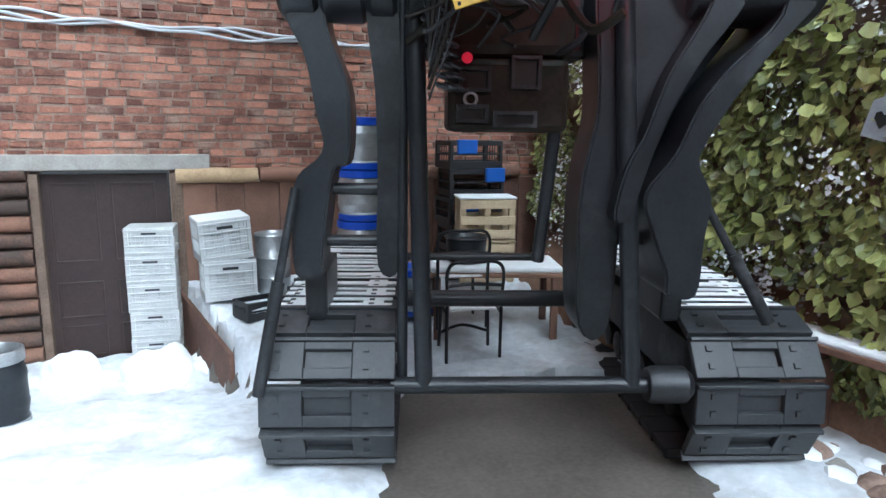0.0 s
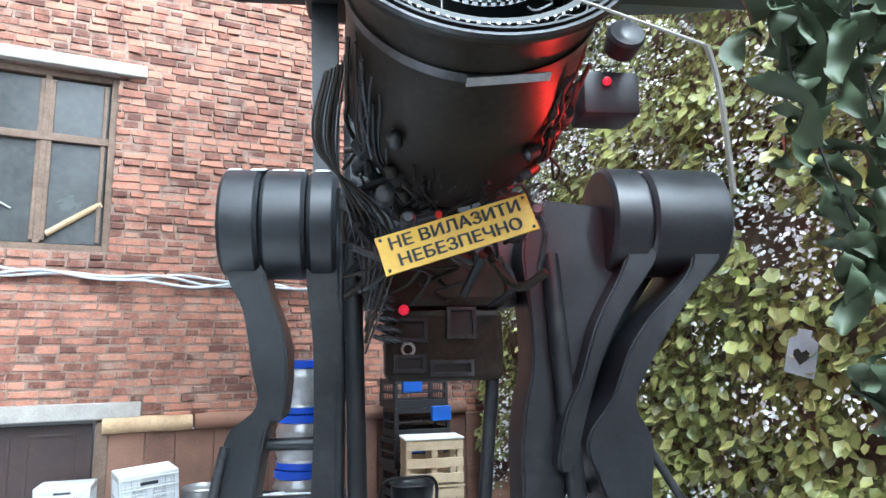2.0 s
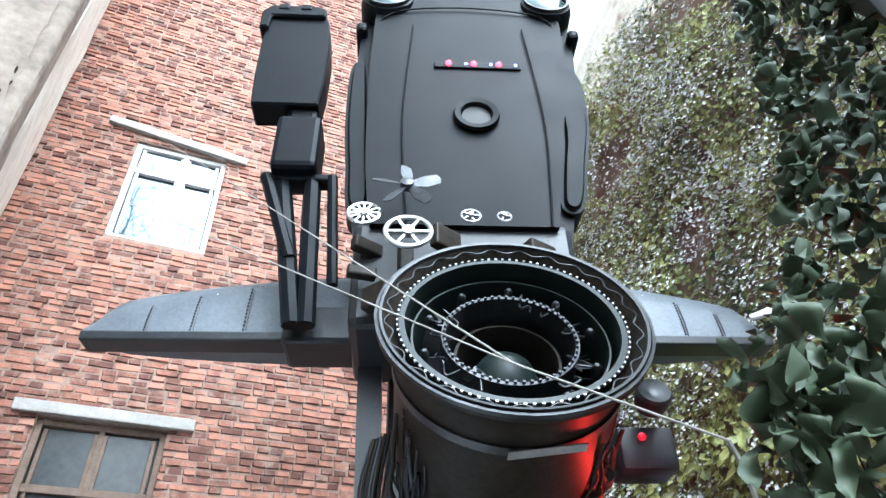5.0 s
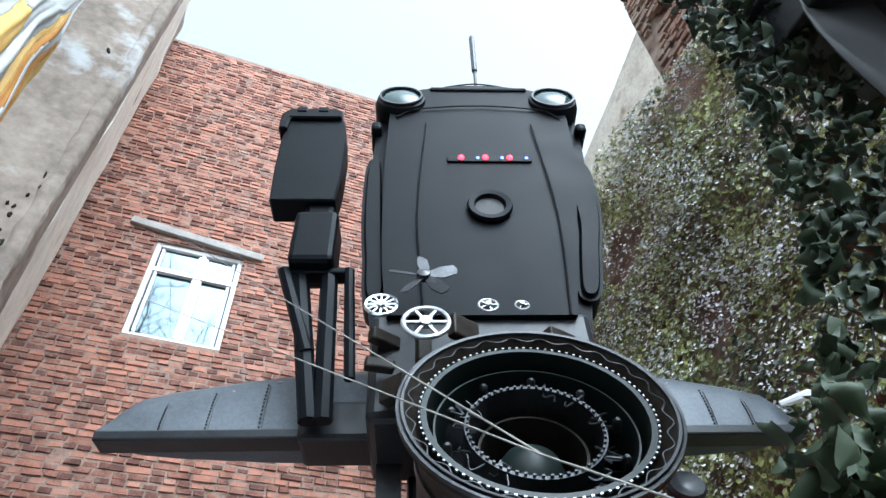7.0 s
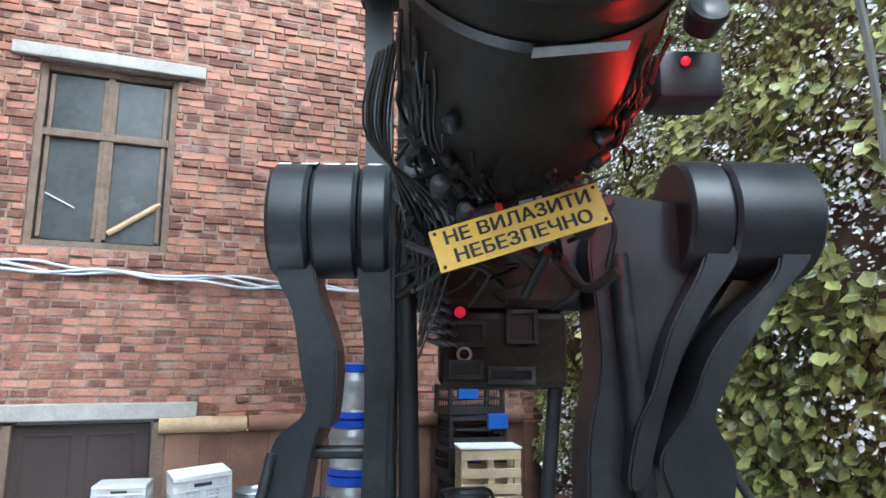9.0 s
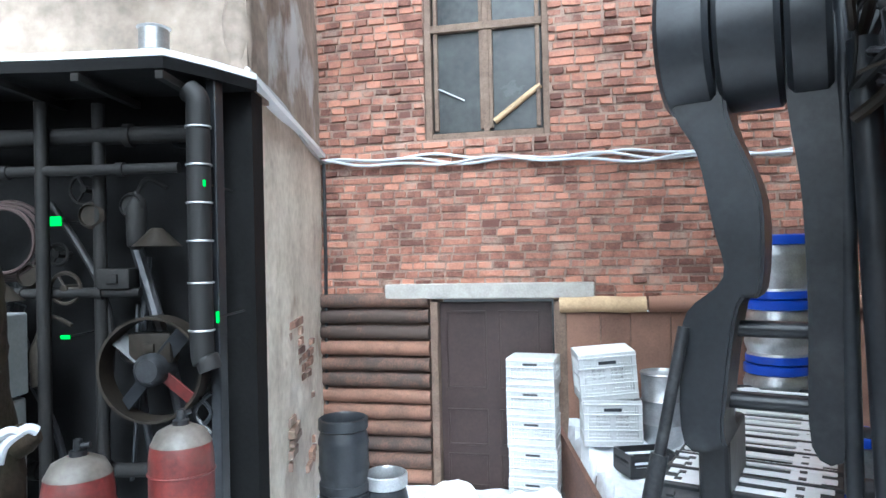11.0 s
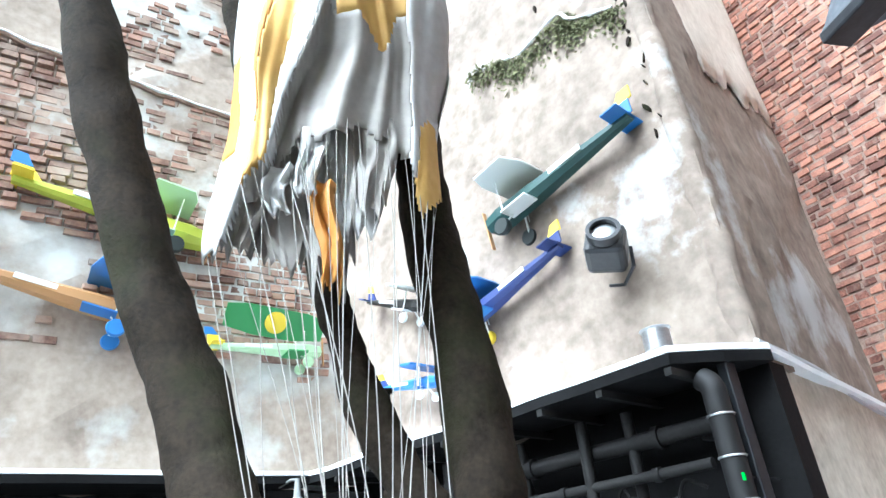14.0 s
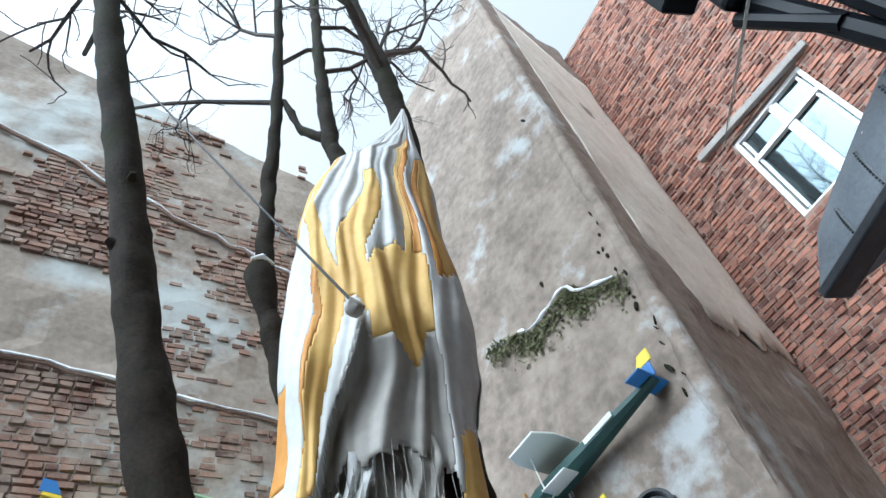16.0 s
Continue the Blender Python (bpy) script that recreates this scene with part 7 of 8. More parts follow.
crown(tree_b, [(inv @ Vector((-2.64, 1.26, 10.7)), (0.1, -0.3, 1)), (inv @ Vector((-2.58, 1.31, 7.95)), (-0.3, -1.0, 0.35)), (inv @ Vector((-2.60, 1.30, 8.8)), (0.1, 0.7, 0.9)), (inv @ Vector((-2.62, 1.28, 9.6)), (0, -0.7, 0.9)), (inv @ Vector((-2.36, 1.62, 11.3)), (0, 0.2, 1)), (inv @ Vector((-2.31, 1.6, 9.4)), (0.2, 0.7, 0.8)), (inv @ Vector((-2.27, 1.61, 8.2)), (0.2, 0.8, 0.5))], 9, 1.5, 0.026, 4)

# ---- parachute draped over the forked tree ----
CH_EYE = Matrix.Translation((0.049, 0.684, 2.446))
chute = empty("parachute", CH_EYE @ Matrix.Scale(0.84, 4) @ CH_EYE.inverted() @ Matrix.Translation((-1.864, 1.551, 0)), "torn white and golden parachute draped over a tree", "parachute")
CH_SIDE, CH_BACK = Vector((0.413, 0.911, 0)), Vector((-0.911, 0.413, 0))
CH_LEFT = ((3.2, -0.40), (3.68, -0.42), (4.12, -0.385), (4.78, -0.35), (5.31, -0.345), (5.62, -0.29), (6.0, -0.21), (6.24, -0.13), (6.39, 0.06), (6.77, 0.33), (7.17, 0.50), (7.3, 0.53))
CH_RIGHT = ((3.2, 0.44), (3.84, 0.48), (4.08, 0.51), (4.39, 0.57), (4.81, 0.575), (5.34, 0.58), (6.0, 0.56), (6.6, 0.55), (7.17, 0.53), (7.3, 0.535))


def along(table, z):
    for (a, u), (b, v) in zip(table, table[1:]):
        if z <= b:
            q = min(1, max(0, (z - a) / (b - a)))
            return u + (v - u) * q
    return table[-1][1]


CH_HEM = ((0.0, 3.50), (0.08, 3.44), (0.14, 3.66), (0.22, 3.74), (0.30, 3.84), (0.36, 3.9), (0.40, 3.94), (0.46, 3.93), (0.70, 3.97), (0.80, 3.86), (0.88, 3.62), (1.0, 3.80))
CH_TOP = 7.2


def chute_point(a, z):
    """a: 0 to pi over the front from one edge to the other, pi to 2 pi round the back."""
    sf = (1 - math.cos(a)) / 2
    lo, hi = along(CH_LEFT, z), along(CH_RIGHT, z)
    w = hi - lo
    front = math.sin(a)
    depth = 0.30 - 0.34 * w * front
    loose = min(1, (CH_TOP - z) / 1.6)
    down = (CH_TOP - z)
    fold = 0.020 * math.sin(sf * 17 + 0.9 * down + 0.9 * math.sin(down * 1.3)) + 0.013 * math.sin(sf * 39 - 0.9 * down + 2 * noise.noise((sf * 3, z, 5))) + 0.006 * math.sin(sf * 83 + down * 1.5 + 3 * noise.noise((sf * 5, z * 1.5, 8)))
    fold += 0.05 * noise.noise((sf * 3, z * 1.1, 3.0 if front > 0 else 9.0)) + 0.02 * noise.noise((sf * 9, z * 3.0, 6.0))
    # the loose flap hangs before the inner skirt
    if front > 0 and z < 4.62:
        depth += 0.10 * min(1, max(0, (along(CH_FLAP, sf) - z) / 0.05)) * min(1, (4.62 - z) / 0.3)
    depth += fold * loose * (0.35 + 0.65 * abs(front))
    u = lo + w * sf + 0.02 * loose * math.sin(z * 5 + sf * 9) + 0.012 * noise.noise((sf * 4, z * 4, 1))
    return CH_SIDE * u + CH_BACK * depth + Vector((0, 0, z))


CH_FLAP = ((0.0, 3.0), (0.14, 3.70), (0.22, 3.80), (0.30, 4.05), (0.36, 4.32), (0.41, 4.58), (0.42, 9.0))
GOLD_A = ((3.7, 0.16), (4.2, 0.20), (4.7, 0.25), (5.2, 0.22), (5.7, 0.13), (6.3, 0.10))
GOLD_B = ((4.5, 0.40), (4.9, 0.40), (5.3, 0.47), (5.7, 0.52), (6.1, 0.44))


def chute_colour(sf, z, front):
    """0 white, 1 gold, 2 orange, 3 soiled grey; gores run from the peak, cut into bands."""
    z += 0.10 * math.sin(sf * 11 + 1) + 0.04 * math.sin(sf * 31)
    sf += 0.018 * math.sin(z * 2.7) + 0.006 * math.sin(z * 9)
    if not front:
        return 1 if 5.2 < z < 6.0 or (sf > 0.6 and 4.4 < z < 4.8) else 0
    if z < along(CH_FLAP, sf) and z < 4.5 and sf < 0.8:
        return 3
    if sf > 0.42 and z < 4.46 and sf < 0.8:
        return 3
    if abs(sf - along(GOLD_A, z)) < 0.055 + 0.02 * math.sin(z * 3) and 3.72 < z < 6.25:
        return 2 if sf - along(GOLD_A, z) < -0.04 and z < 5.0 else 1
    if sf < 0.06:
        return 2 if 4.0 < z < 4.5 else 1 if 5.6 < z < 6.2 else 0
    if abs(sf - along(GOLD_B, z)) < 0.085 - 0.05 * max(0, z - 5.3) and 4.62 < z < 5.95:
        return 1
    if 0.44 < sf < 0.80 and 4.4 < z < 5.25 - 1.9 * abs(sf - 0.66):
        return 1
    if 0.70 < sf < 0.79 and 4.75 < z < 6.5:
        return 2 if sf > 0.745 else 1
    if 0.84 < sf < 0.97 and 4.86 < z < 6.1:
        return 1 if sf > 0.88 else 2
    return 1 if sf > 0.84 and z < 3.98 else 0


NSEC, NROW = 300, 130
sets = {k: ([], []) for k in range(4)}
grid = [[chute_point(2 * math.pi * i / NSEC, CH_TOP - (CH_TOP - 3.4) * j / NROW) for i in range(NSEC)] for j in range(NROW + 1)]
for j in range(NROW):
    for i in range(NSEC):
        a, z = 2 * math.pi * (i + 0.5) / NSEC, CH_TOP - (CH_TOP - 3.4) * (j + 0.5) / NROW
        sf, front = (1 - math.cos(a)) / 2, a < math.pi
        hem = along(CH_HEM, sf) + 0.07 * noise.noise((sf * 14, 0, 2)) if front else 4.15 + 0.25 * noise.noise((sf * 6, 0, 7))
        if z < hem:
            continue
        vs, fs = sets[chute_colour(sf, z, front)]
        n = len(vs)
        vs += [grid[j][i], grid[j][(i + 1) % NSEC], grid[j + 1][(i + 1) % NSEC], grid[j + 1][i]]
        fs.append((n, n + 1, n + 2, n + 3))
for key, mt, lab in ((0, SILK_WHITE, "dirty white silk gores"), (1, SILK_GOLD, "golden yellow silk gores"), (2, SILK_ORANGE, "orange silk gores"), (3, SILK_GREY, "soiled grey-white lower skirt")):
    me = mesh_of("gore_panel", *sets[key], mt)
    bmx = bmesh.new()
    bmx.from_mesh(me)
    bmesh.ops.remove_doubles(bmx, verts=bmx.verts, dist=1e-4)
    bmx.to_mesh(me)
    bmx.free()
    me.polygons.foreach_set("use_smooth", [True] * len(me.polygons))
    ob = new("gore_panel", me)
    ob.parent = chute
    tagged(ob, lab)
    md = ob.modifiers.new("cloth_thickness", 'SOLIDIFY')
    md.thickness = 0.004
# ragged rags hanging below the skirt: place, breadth, top, length, depth
for k, (u0, wd, z0, ln, dp, mt) in enumerate(((-0.30, 0.2, 3.75, 0.28, 0.16, SILK_GREY), (-0.20, 0.2, 3.85, 0.35, 0.26, SILK_GREY), (-0.10, 0.28, 3.98, 0.55, 0.2, SILK_GREY), (0.0, 0.3, 4.05, 0.62, 0.24, SILK_GREY), (0.02, 0.1, 3.75, 0.42, 0.16, SILK_ORANGE), (0.12, 0.26, 4.05, 0.5, 0.2, SILK_WHITE), (0.19, 0.2, 4.05, 0.42, 0.15, SILK_GREY), (-0.04, 0.12, 3.98, 0.3, 0.12, SILK_WHITE), (-0.15, 0.1, 3.8, 0.2, 0.12, SILK_WHITE))):
    bm = bmesh.new()
    rows = []
    for j in range(15):
        q = j / 14
        row = []
        for i in range(11):
            e_ = i / 10 - 0.5
            u = u0 + wd * e_ * (1 - 0.35 * q) + 0.02 * math.sin(q * 5 + k)
            z = z0 - ln * q * (1 + 0.5 * noise.noise((i * 0.7, k * 3.0, 0)))
            d = dp + 0.012 * math.sin(i * 1.1 + k * 2 + q * 2) + 0.04 * noise.noise((i * 0.35, j * 0.25, k * 3.7))
            row.append(bm.verts.new(CH_SIDE * u + CH_BACK * d + Vector((0, 0, z))))
        rows.append(row)
    for j in range(14):
        for i in range(10):
            bm.faces.new((rows[j][i], rows[j][i + 1], rows[j + 1][i + 1], rows[j + 1][i]))
    ob = part("torn_flap", bm, mt, chute, smooth=True)
    md = ob.modifiers.new("cloth_thickness", 'SOLIDIFY')
    md.thickness = 0.004
# grey knot that gathers the front, with its tuft, and the line that holds it
bm = bmesh.new()
bmesh.ops.create_icosphere(bm, subdivisions=2, radius=0.045, matrix=Matrix.Translation(CH_SIDE * 0.0 + CH_BACK * -0.09 + Vector((0, 0, 4.58))))
for v_ in bm.verts:
    v_.co += 0.018 * noise.noise_vector(v_.co * 22)
part("knot", bm, SILK_GREY, chute, "grey knot of gathered silk", smooth=True)
bm = bmesh.new()
kn = chute.matrix_world @ (CH_BACK * -0.1 + Vector((0, 0, 4.6)))
tube(bm, [kn, kn + Vector((-0.72, -1.25, 2.75))], 0.006, 6)
tagged(part("rope", bm, RUBBER, smooth=True), "dark line tied to the parachute's knot", "rope")
# shroud lines gathered at the shell-shaped cut-out
for k in range(26):
    bm = bmesh.new()
    sf = 0.02 + 0.96 * k / 25
    p = chute.matrix_world @ chute_point(math.acos(1 - 2 * sf), along(CH_HEM, sf) + 0.06)
    q = Vector((-1.33 + rnd.uniform(-0.10, 0.12), 1.38 + rnd.uniform(-0.09, 0.16), rnd.uniform(1.4, 1.75)))
    mid = p.lerp(q, 0.5) + Vector((rnd.uniform(-0.05, 0.05), rnd.uniform(-0.07, 0.07), -0.08 * rnd.random()))
    tube(bm, smooth_line([p, mid, q], 8), rnd.choice((0.001, 0.001, 0.0017)), 5)
    tagged(part("shroud_line", bm, CORD, smooth=True), "thin white cord hanging from the parachute", "cord", "parachute cords")
for pts in ([(-1.459, 1.186, 2.203), (-1.413, 1.206, 2.151), (-1.361, 1.246, 2.132), (-1.332, 1.303, 2.134), (-1.333, 1.329, 2.18), (-1.348, 1.346, 2.242), (-1.354, 1.332, 2.296), (-1.366, 1.298, 2.371)],
            [(-1.421, 1.254, 2.492), (-1.373, 1.276, 2.413), (-1.338, 1.316, 2.285), (-1.32, 1.363, 2.188), (-1.316, 1.425, 2.105)],
            [(-1.332, 1.305, 2.13), (-1.329, 1.313, 2.046), (-1.347, 1.351, 1.943), (-1.349, 1.399, 1.905), (-1.323, 1.409, 1.869), (-1.331, 1.389, 1.819)]):
    bm = bmesh.new()
    tube(bm, smooth_line(pts, 8), 0.0014, 6)
    tagged(part("rope", bm, CORD, smooth=True), "thicker white rope tied round the trunk", "rope", "tree ropes")

# painted plywood cut-outs on the trunks
def facing(p, eye=(-0.1, 0.85)):
    d = Vector((p[0] - eye[0], p[1] - eye[1]))
    return Matrix.Translation(p) @ Matrix.Rotation(math.atan2(d.y, d.x) - math.pi / 2, 4, 'Z')


tu = empty("shell_cutout", facing((-1.245, 1.40, 1.965)) @ Matrix.Rotation(radians(4), 4, 'Y') @ Matrix.Scale(0.78, 4), "white plywood shell-shaped cut-out with slots", "ornament")
bm = bmesh.new()
prism(bm, [(0.062 * math.cos(a) * (1 + 0.05 * math.cos(6 * a)), 0.085 * math.sin(a)) for a in (2 * math.pi * i / 40 for i in range(40))], -0.004, 0.004)
part("board", bm, CUTOUT, tu)
bm = bmesh.new()
torus(bm, 0.016, 0.006, Matrix.Translation((0, 0, 0.10)) @ Matrix.Rotation(radians(90), 4, 'X'), 18, 6)
part("loop", bm, CUTOUT, tu)
for x, z, w, h in ((-0.036, 0.0, 0.008, 0.024), (-0.012, -0.004, 0.01, 0.03), (0.014, -0.004, 0.01, 0.03), (0.038, 0.0, 0.008, 0.024), (0.0, 0.045, 0.008, 0.02), (-0.025, -0.05, 0.007, 0.016), (0.01, -0.052, 0.008, 0.018), (-0.03, 0.04, 0.006, 0.016), (0.03, 0.042, 0.006, 0.016)):
    bm = bmesh.new()
    prism(bm, [(x + w * math.cos(a), z + h * math.sin(a)) for a in (2 * math.pi * i / 12 for i in range(12))], -0.0065, -0.0045)
    part("slot", bm, INK_AND_SHADE, tu)
ra = empty("figure_cutout", facing((-1.56, 1.95, 1.70)), "white plywood cut-out board with a dark heart", "ornament")
for nm, outl, mt, y in (("board", [(-0.06, -0.14), (0.05, -0.17), (0.10, -0.12), (0.09, -0.04), (0.03, 0.0), (0.02, 0.05), (-0.03, 0.05), (-0.05, 0.0), (-0.07, -0.05)], CUTOUT, 0), ("card", [(0.0, -0.17), (0.075, -0.19), (0.11, -0.07), (0.03, -0.05)], CUTOUT, -0.009), ("heart", [(0.06, -0.15), (0.085, -0.12), (0.08, -0.10), (0.062, -0.10), (0.052, -0.11), (0.038, -0.10), (0.028, -0.115)], INK_AND_SHADE, -0.0125)):
    bm = bmesh.new()
    prism(bm, outl, y - 0.004, y + 0.004) if nm != "heart" else prism(bm, outl, y - 0.002, y - 0.0008)
    part(nm, bm, mt, ra)
for x, z, r in ((0.0, 0.085, 0.042),):
    bm = bmesh.new()
    prism(bm, [(x + r * math.cos(a), z + r * math.sin(a)) for a in (2 * math.pi * i / 24 for i in range(24))], -0.010, -0.004)
    part("rim_disc", bm, INK_AND_SHADE, ra)
    bm = bmesh.new()
    prism(bm, [(x + r * 0.68 * math.cos(a), z + r * 0.68 * math.sin(a)) for a in (2 * math.pi * i / 24 for i in range(24))], -0.014, -0.0105)
    part("face_disc", bm, CUTOUT, ra)
for sx in (0.0, 0.04):
    bm = bmesh.new()
    tube(bm, smooth_line([(sx, 0, 0.125), (sx + 0.015, 0, 0.17), (sx + 0.06, 0, 0.20), (sx + 0.085, 0, 0.19)], 6), 0.013, 8)
    part("strip", bm, CUTOUT, ra, smooth=True)

# ---- ropes and camouflage net near the camera ----
KNOT = Vector((0.70, 0.68, 2.98))
JOIN = Vector((0.44, 1.04, 3.28))
for pts, r in (([KNOT, JOIN], 0.003), ([JOIN, Vector((-1.53, WALL_Y, 9.40))], 0.003), ([JOIN, Vector((-2.7, WALL_Y, 8.4))], 0.003), ([KNOT, (0.735, 0.69, 2.9), (0.76, 0.70, 2.72)], 0.006)):
    bm = bmesh.new()
    tube(bm, smooth_line(pts, 6), r, 6)
    tagged(part("rope", bm, CORD, smooth=True), "pale rope stretched from the net to the house", "rope", "stretched ropes")

net = empty("camouflage_net", Matrix.Translation((0, 0.4, 0)), "hanging strips of dark green camouflage cloth", "netting")
strips = []
for k in range(8):
    bm = bmesh.new()
    w, ln = rnd.uniform(0.028, 0.05), rnd.uniform(0.13, 0.24)
    rows = []
    for j in range(11):
        t_ = j / 10
        ww = w * (0.45 + 0.8 * math.sin(math.pi * min(1, t_ * 1.05)) + 0.25 * math.sin(t_ * 9 + k))
        bend = 0.045 * math.sin(t_ * 4 + k) + 0.03 * math.sin(t_ * 8 + 2 * k)
        rows.append([bm.verts.new((s_ * ww + 0.03 * math.sin(t_ * 3 + k * 1.3), bend + 0.022 * s_ * math.sin(t_ * 7 + k * 2) + 0.03 * abs(s_) * math.cos(t_ * 5 + k), -ln * t_)) for s_ in (-1, -0.6, -0.2, 0.2, 0.6, 1)])
    for j in range(10):
        for i in range(5):
            bm.faces.new((rows[j][i], rows[j][i + 1], rows[j + 1][i + 1], rows[j + 1][i]))
    me = bpy.data.meshes.new("cloth_leaf")
    bm.to_mesh(me)
    bm.free()
    me.materials.append(CAMO)
    me.polygons.foreach_set("use_smooth", [True] * len(me.polygons))
    strips.append(me)
NET_EDGE = ((2.2, 0.62), (2.62, 0.54), (2.75, 0.44), (2.9, 0.41), (3.07, 0.56), (3.3, 0.76), (3.6, 0.82), (4.0, 0.92), (4.5, 0.98), (5.2, 0.90))
rn = random.Random(12)
for k in range(760):
    z = rn.uniform(2.3, 5.3)
    far = rn.random() ** 1.3
    x = along(NET_EDGE, z) + 0.07 + 0.40 * far
    y = 0.04 - 0.30 * far * rn.random()
    ob = new("cloth_leaf", strips[k % 8])
    ob.parent = net
    sc = rn.uniform(0.28, 0.5)
    ob.matrix_local = pose(x, y, z + 0.08, rn.gauss(0, 18), rn.gauss(0, 22), rn.gauss(0, 50)) @ Matrix.Scale(sc, 4)
for k in range(6):
    bm = bmesh.new()
    tube(bm, smooth_line([(along(NET_EDGE, z) + 0.14 + 0.07 * k + 0.02 * math.sin(z * 4 + k), 0.02 - 0.04 * k, z) for z in (5.4, 4.8, 4.2, 3.6, 3.2, 2.9, 2.5)], 4), 0.0016, 5)
    part("net_cord", bm, RUBBER, net, smooth=True)
# dark canopy frame over the net
can = empty("canopy_frame", Matrix.Translation((1.35, 0.0, 0)), "black steel canopy frame above the camouflage net", "canopy")
for c_, s_ in (((0.35, -0.6, 4.9), (1.0, 2.2, 0.08)), ((-0.05, -0.6, 4.75), (0.12, 2.2, 0.22)), ((0.45, 0.2, 3.6), (0.14, 0.14, 2.6)), ((0.45, 0.2, 1.6), (0.12, 0.12, 2.4))):
    bm = bmesh.new()
    box(bm, c_, s_, bevel=0.01)
    part("canopy_beam", bm, BLACK, can)
# added dark sheet that stands for the deep shade behind the net
bm = bmesh.new()
rows = [[bm.verts.new((-0.16 + 0.9 * i / 14 - 0.04 * math.sin(j * 0.7), 0.16 + 0.05 * math.sin(i * 1.1 + j * 0.3) + 0.02 * j / 10, 4.75 - 1.75 * j / 16 - 0.12 * noise.noise((i * 0.6, 0, 3)) * j / 16)) for i in range(15)] for j in range(17)]
for j in range(16):
    for i in range(14):
        bm.faces.new((rows[j][i], rows[j][i + 1], rows[j + 1][i + 1], rows[j + 1][i]))
ob = part("canopy_flap", bm, RUBBER, can, "added dark sheet for the deep shade behind the net", smooth=True)
md = ob.modifiers.new("cloth_thickness", 'SOLIDIFY')
md.thickness = 0.006

# ---- bricks of the back wall ----
def brick_boxes(cells, depth0, depth1, axis, seed):
    """Boxes proud of a wall: cells of (along, z, length, height); axis places (along, out, z)."""
    r = random.Random(seed)
    verts, faces = [], []
    for s, z, ln, h in cells:
        o = r.uniform(depth0, depth1)
        tilt = r.uniform(-0.004, 0.004)
        j = [r.uniform(-0.008, 0.008) for _ in range(8)]
        n = len(verts)
        wear = r.uniform(0.002, 0.010)
        for k, (ds, dz) in enumerate(((0, 0), (ln, 0), (ln, h), (0, h))):
            verts.append(axis(s + ds + j[k] + (-wear if ds else wear), o + tilt * (1 if ds else -1), z + dz + j[k + 4] * 0.8 + (-wear if dz else wear)))
        for ds, dz in ((0, 0), (ln, 0), (ln, h), (0, h)):
            verts.append(axis(s + ds, -0.01, z + dz))
        faces += [(n, n + 1, n + 2, n + 3), (n, n + 4, n + 5, n + 1), (n + 1, n + 5, n + 6, n + 2), (n + 2, n + 6, n + 7, n + 3), (n + 3, n + 7, n + 4, n)]
    return verts, faces


def courses(s0, s1, z0, z1, course, skip, seed, gaps=()):
    """Rows of mostly short bricks; those that meet a gap are cut back to its side."""
    r = random.Random(seed)
    out = []
    n = int((z1 - z0) / course)
    for k in range(n):
        z = z0 + k * course
        s = s0 - r.uniform(0, 0.2)
        while s < s1:
            ln = r.choice((0.125, 0.13, 0.12, 0.16, 0.24, 0.14, 0.19)) + r.uniform(-0.012, 0.012)
            a, b = max(s, s0), min(s + ln, s1)
            for g0, g1, h0, h1 in gaps:
                if h0 - 0.03 < z + course / 2 < h1 + 0.03:
                    if a < g0 < b: b = g0
                    elif a < g1 < b: a = g1
            if b - a > 0.03 and not skip((a + b) / 2, z + course / 2, 0):
                out.append((a, z + r.uniform(-0.004, 0.004), b - a, course - 0.016 + r.uniform(-0.006, 0.004)))
            s += ln + r.uniform(0.011, 0.019)
    return out


def north_skip(x, z, half):
    for h in (WIN1, WIN2, DOOR_BOX):
        if h[0] < x < h[1] and h[2] - 0.03 < z < h[3] + 0.03:
            return True
    return z < 1.72 and x > -0.4 or z < 1.9 and x < -1.6 or (z < 2.03 and -2.1 < x < 0)


cells = courses(INNER_X, EAST_X, 0.1, WALL_TOP, COURSE, north_skip, 5, (WIN1, WIN2, DOOR_BOX))
near = [c for c in cells if 2.05 < c[1] < 3.9 and -2.7 < c[0] < 0.9][:300]
chosen = set(near)
to_north = lambda s, o, z: (s, WALL_Y + 0.012 - o, z)
v, f = brick_boxes([c for c in cells if c not in chosen], 0.002, 0.026, to_north, 8)
rest = new("bricks", mesh_of("bricks", v, f, BRICK))
rest.parent = wall_north
tagged(rest, "weathered red bricks with worn edges", kind="stuff")
shared = []
for ln in (0.245, 0.12):
    for k in range(4):
        v, f = brick_boxes([(-ln / 2, -0.0335, ln, 0.067)], 0.006, 0.02, lambda s, o, z: (s, -o, z), 40 + k)
        shared.append((ln, mesh_of("brick", v, f, BRICK_ONE)))
for k, (s, z, ln, h) in enumerate(near):
    kinds = [m for l_, m in shared if (l_ > 0.2) == (ln > 0.18)]
    ob = new("brick", kinds[k % 4])
    ob.parent = wall_north
    ob.matrix_local = Matrix.Translation((s + ln / 2, WALL_Y + 0.012, z + h / 2)) @ Matrix.Diagonal((ln / (0.245 if ln > 0.18 else 0.12), 1, h / 0.067, 1))

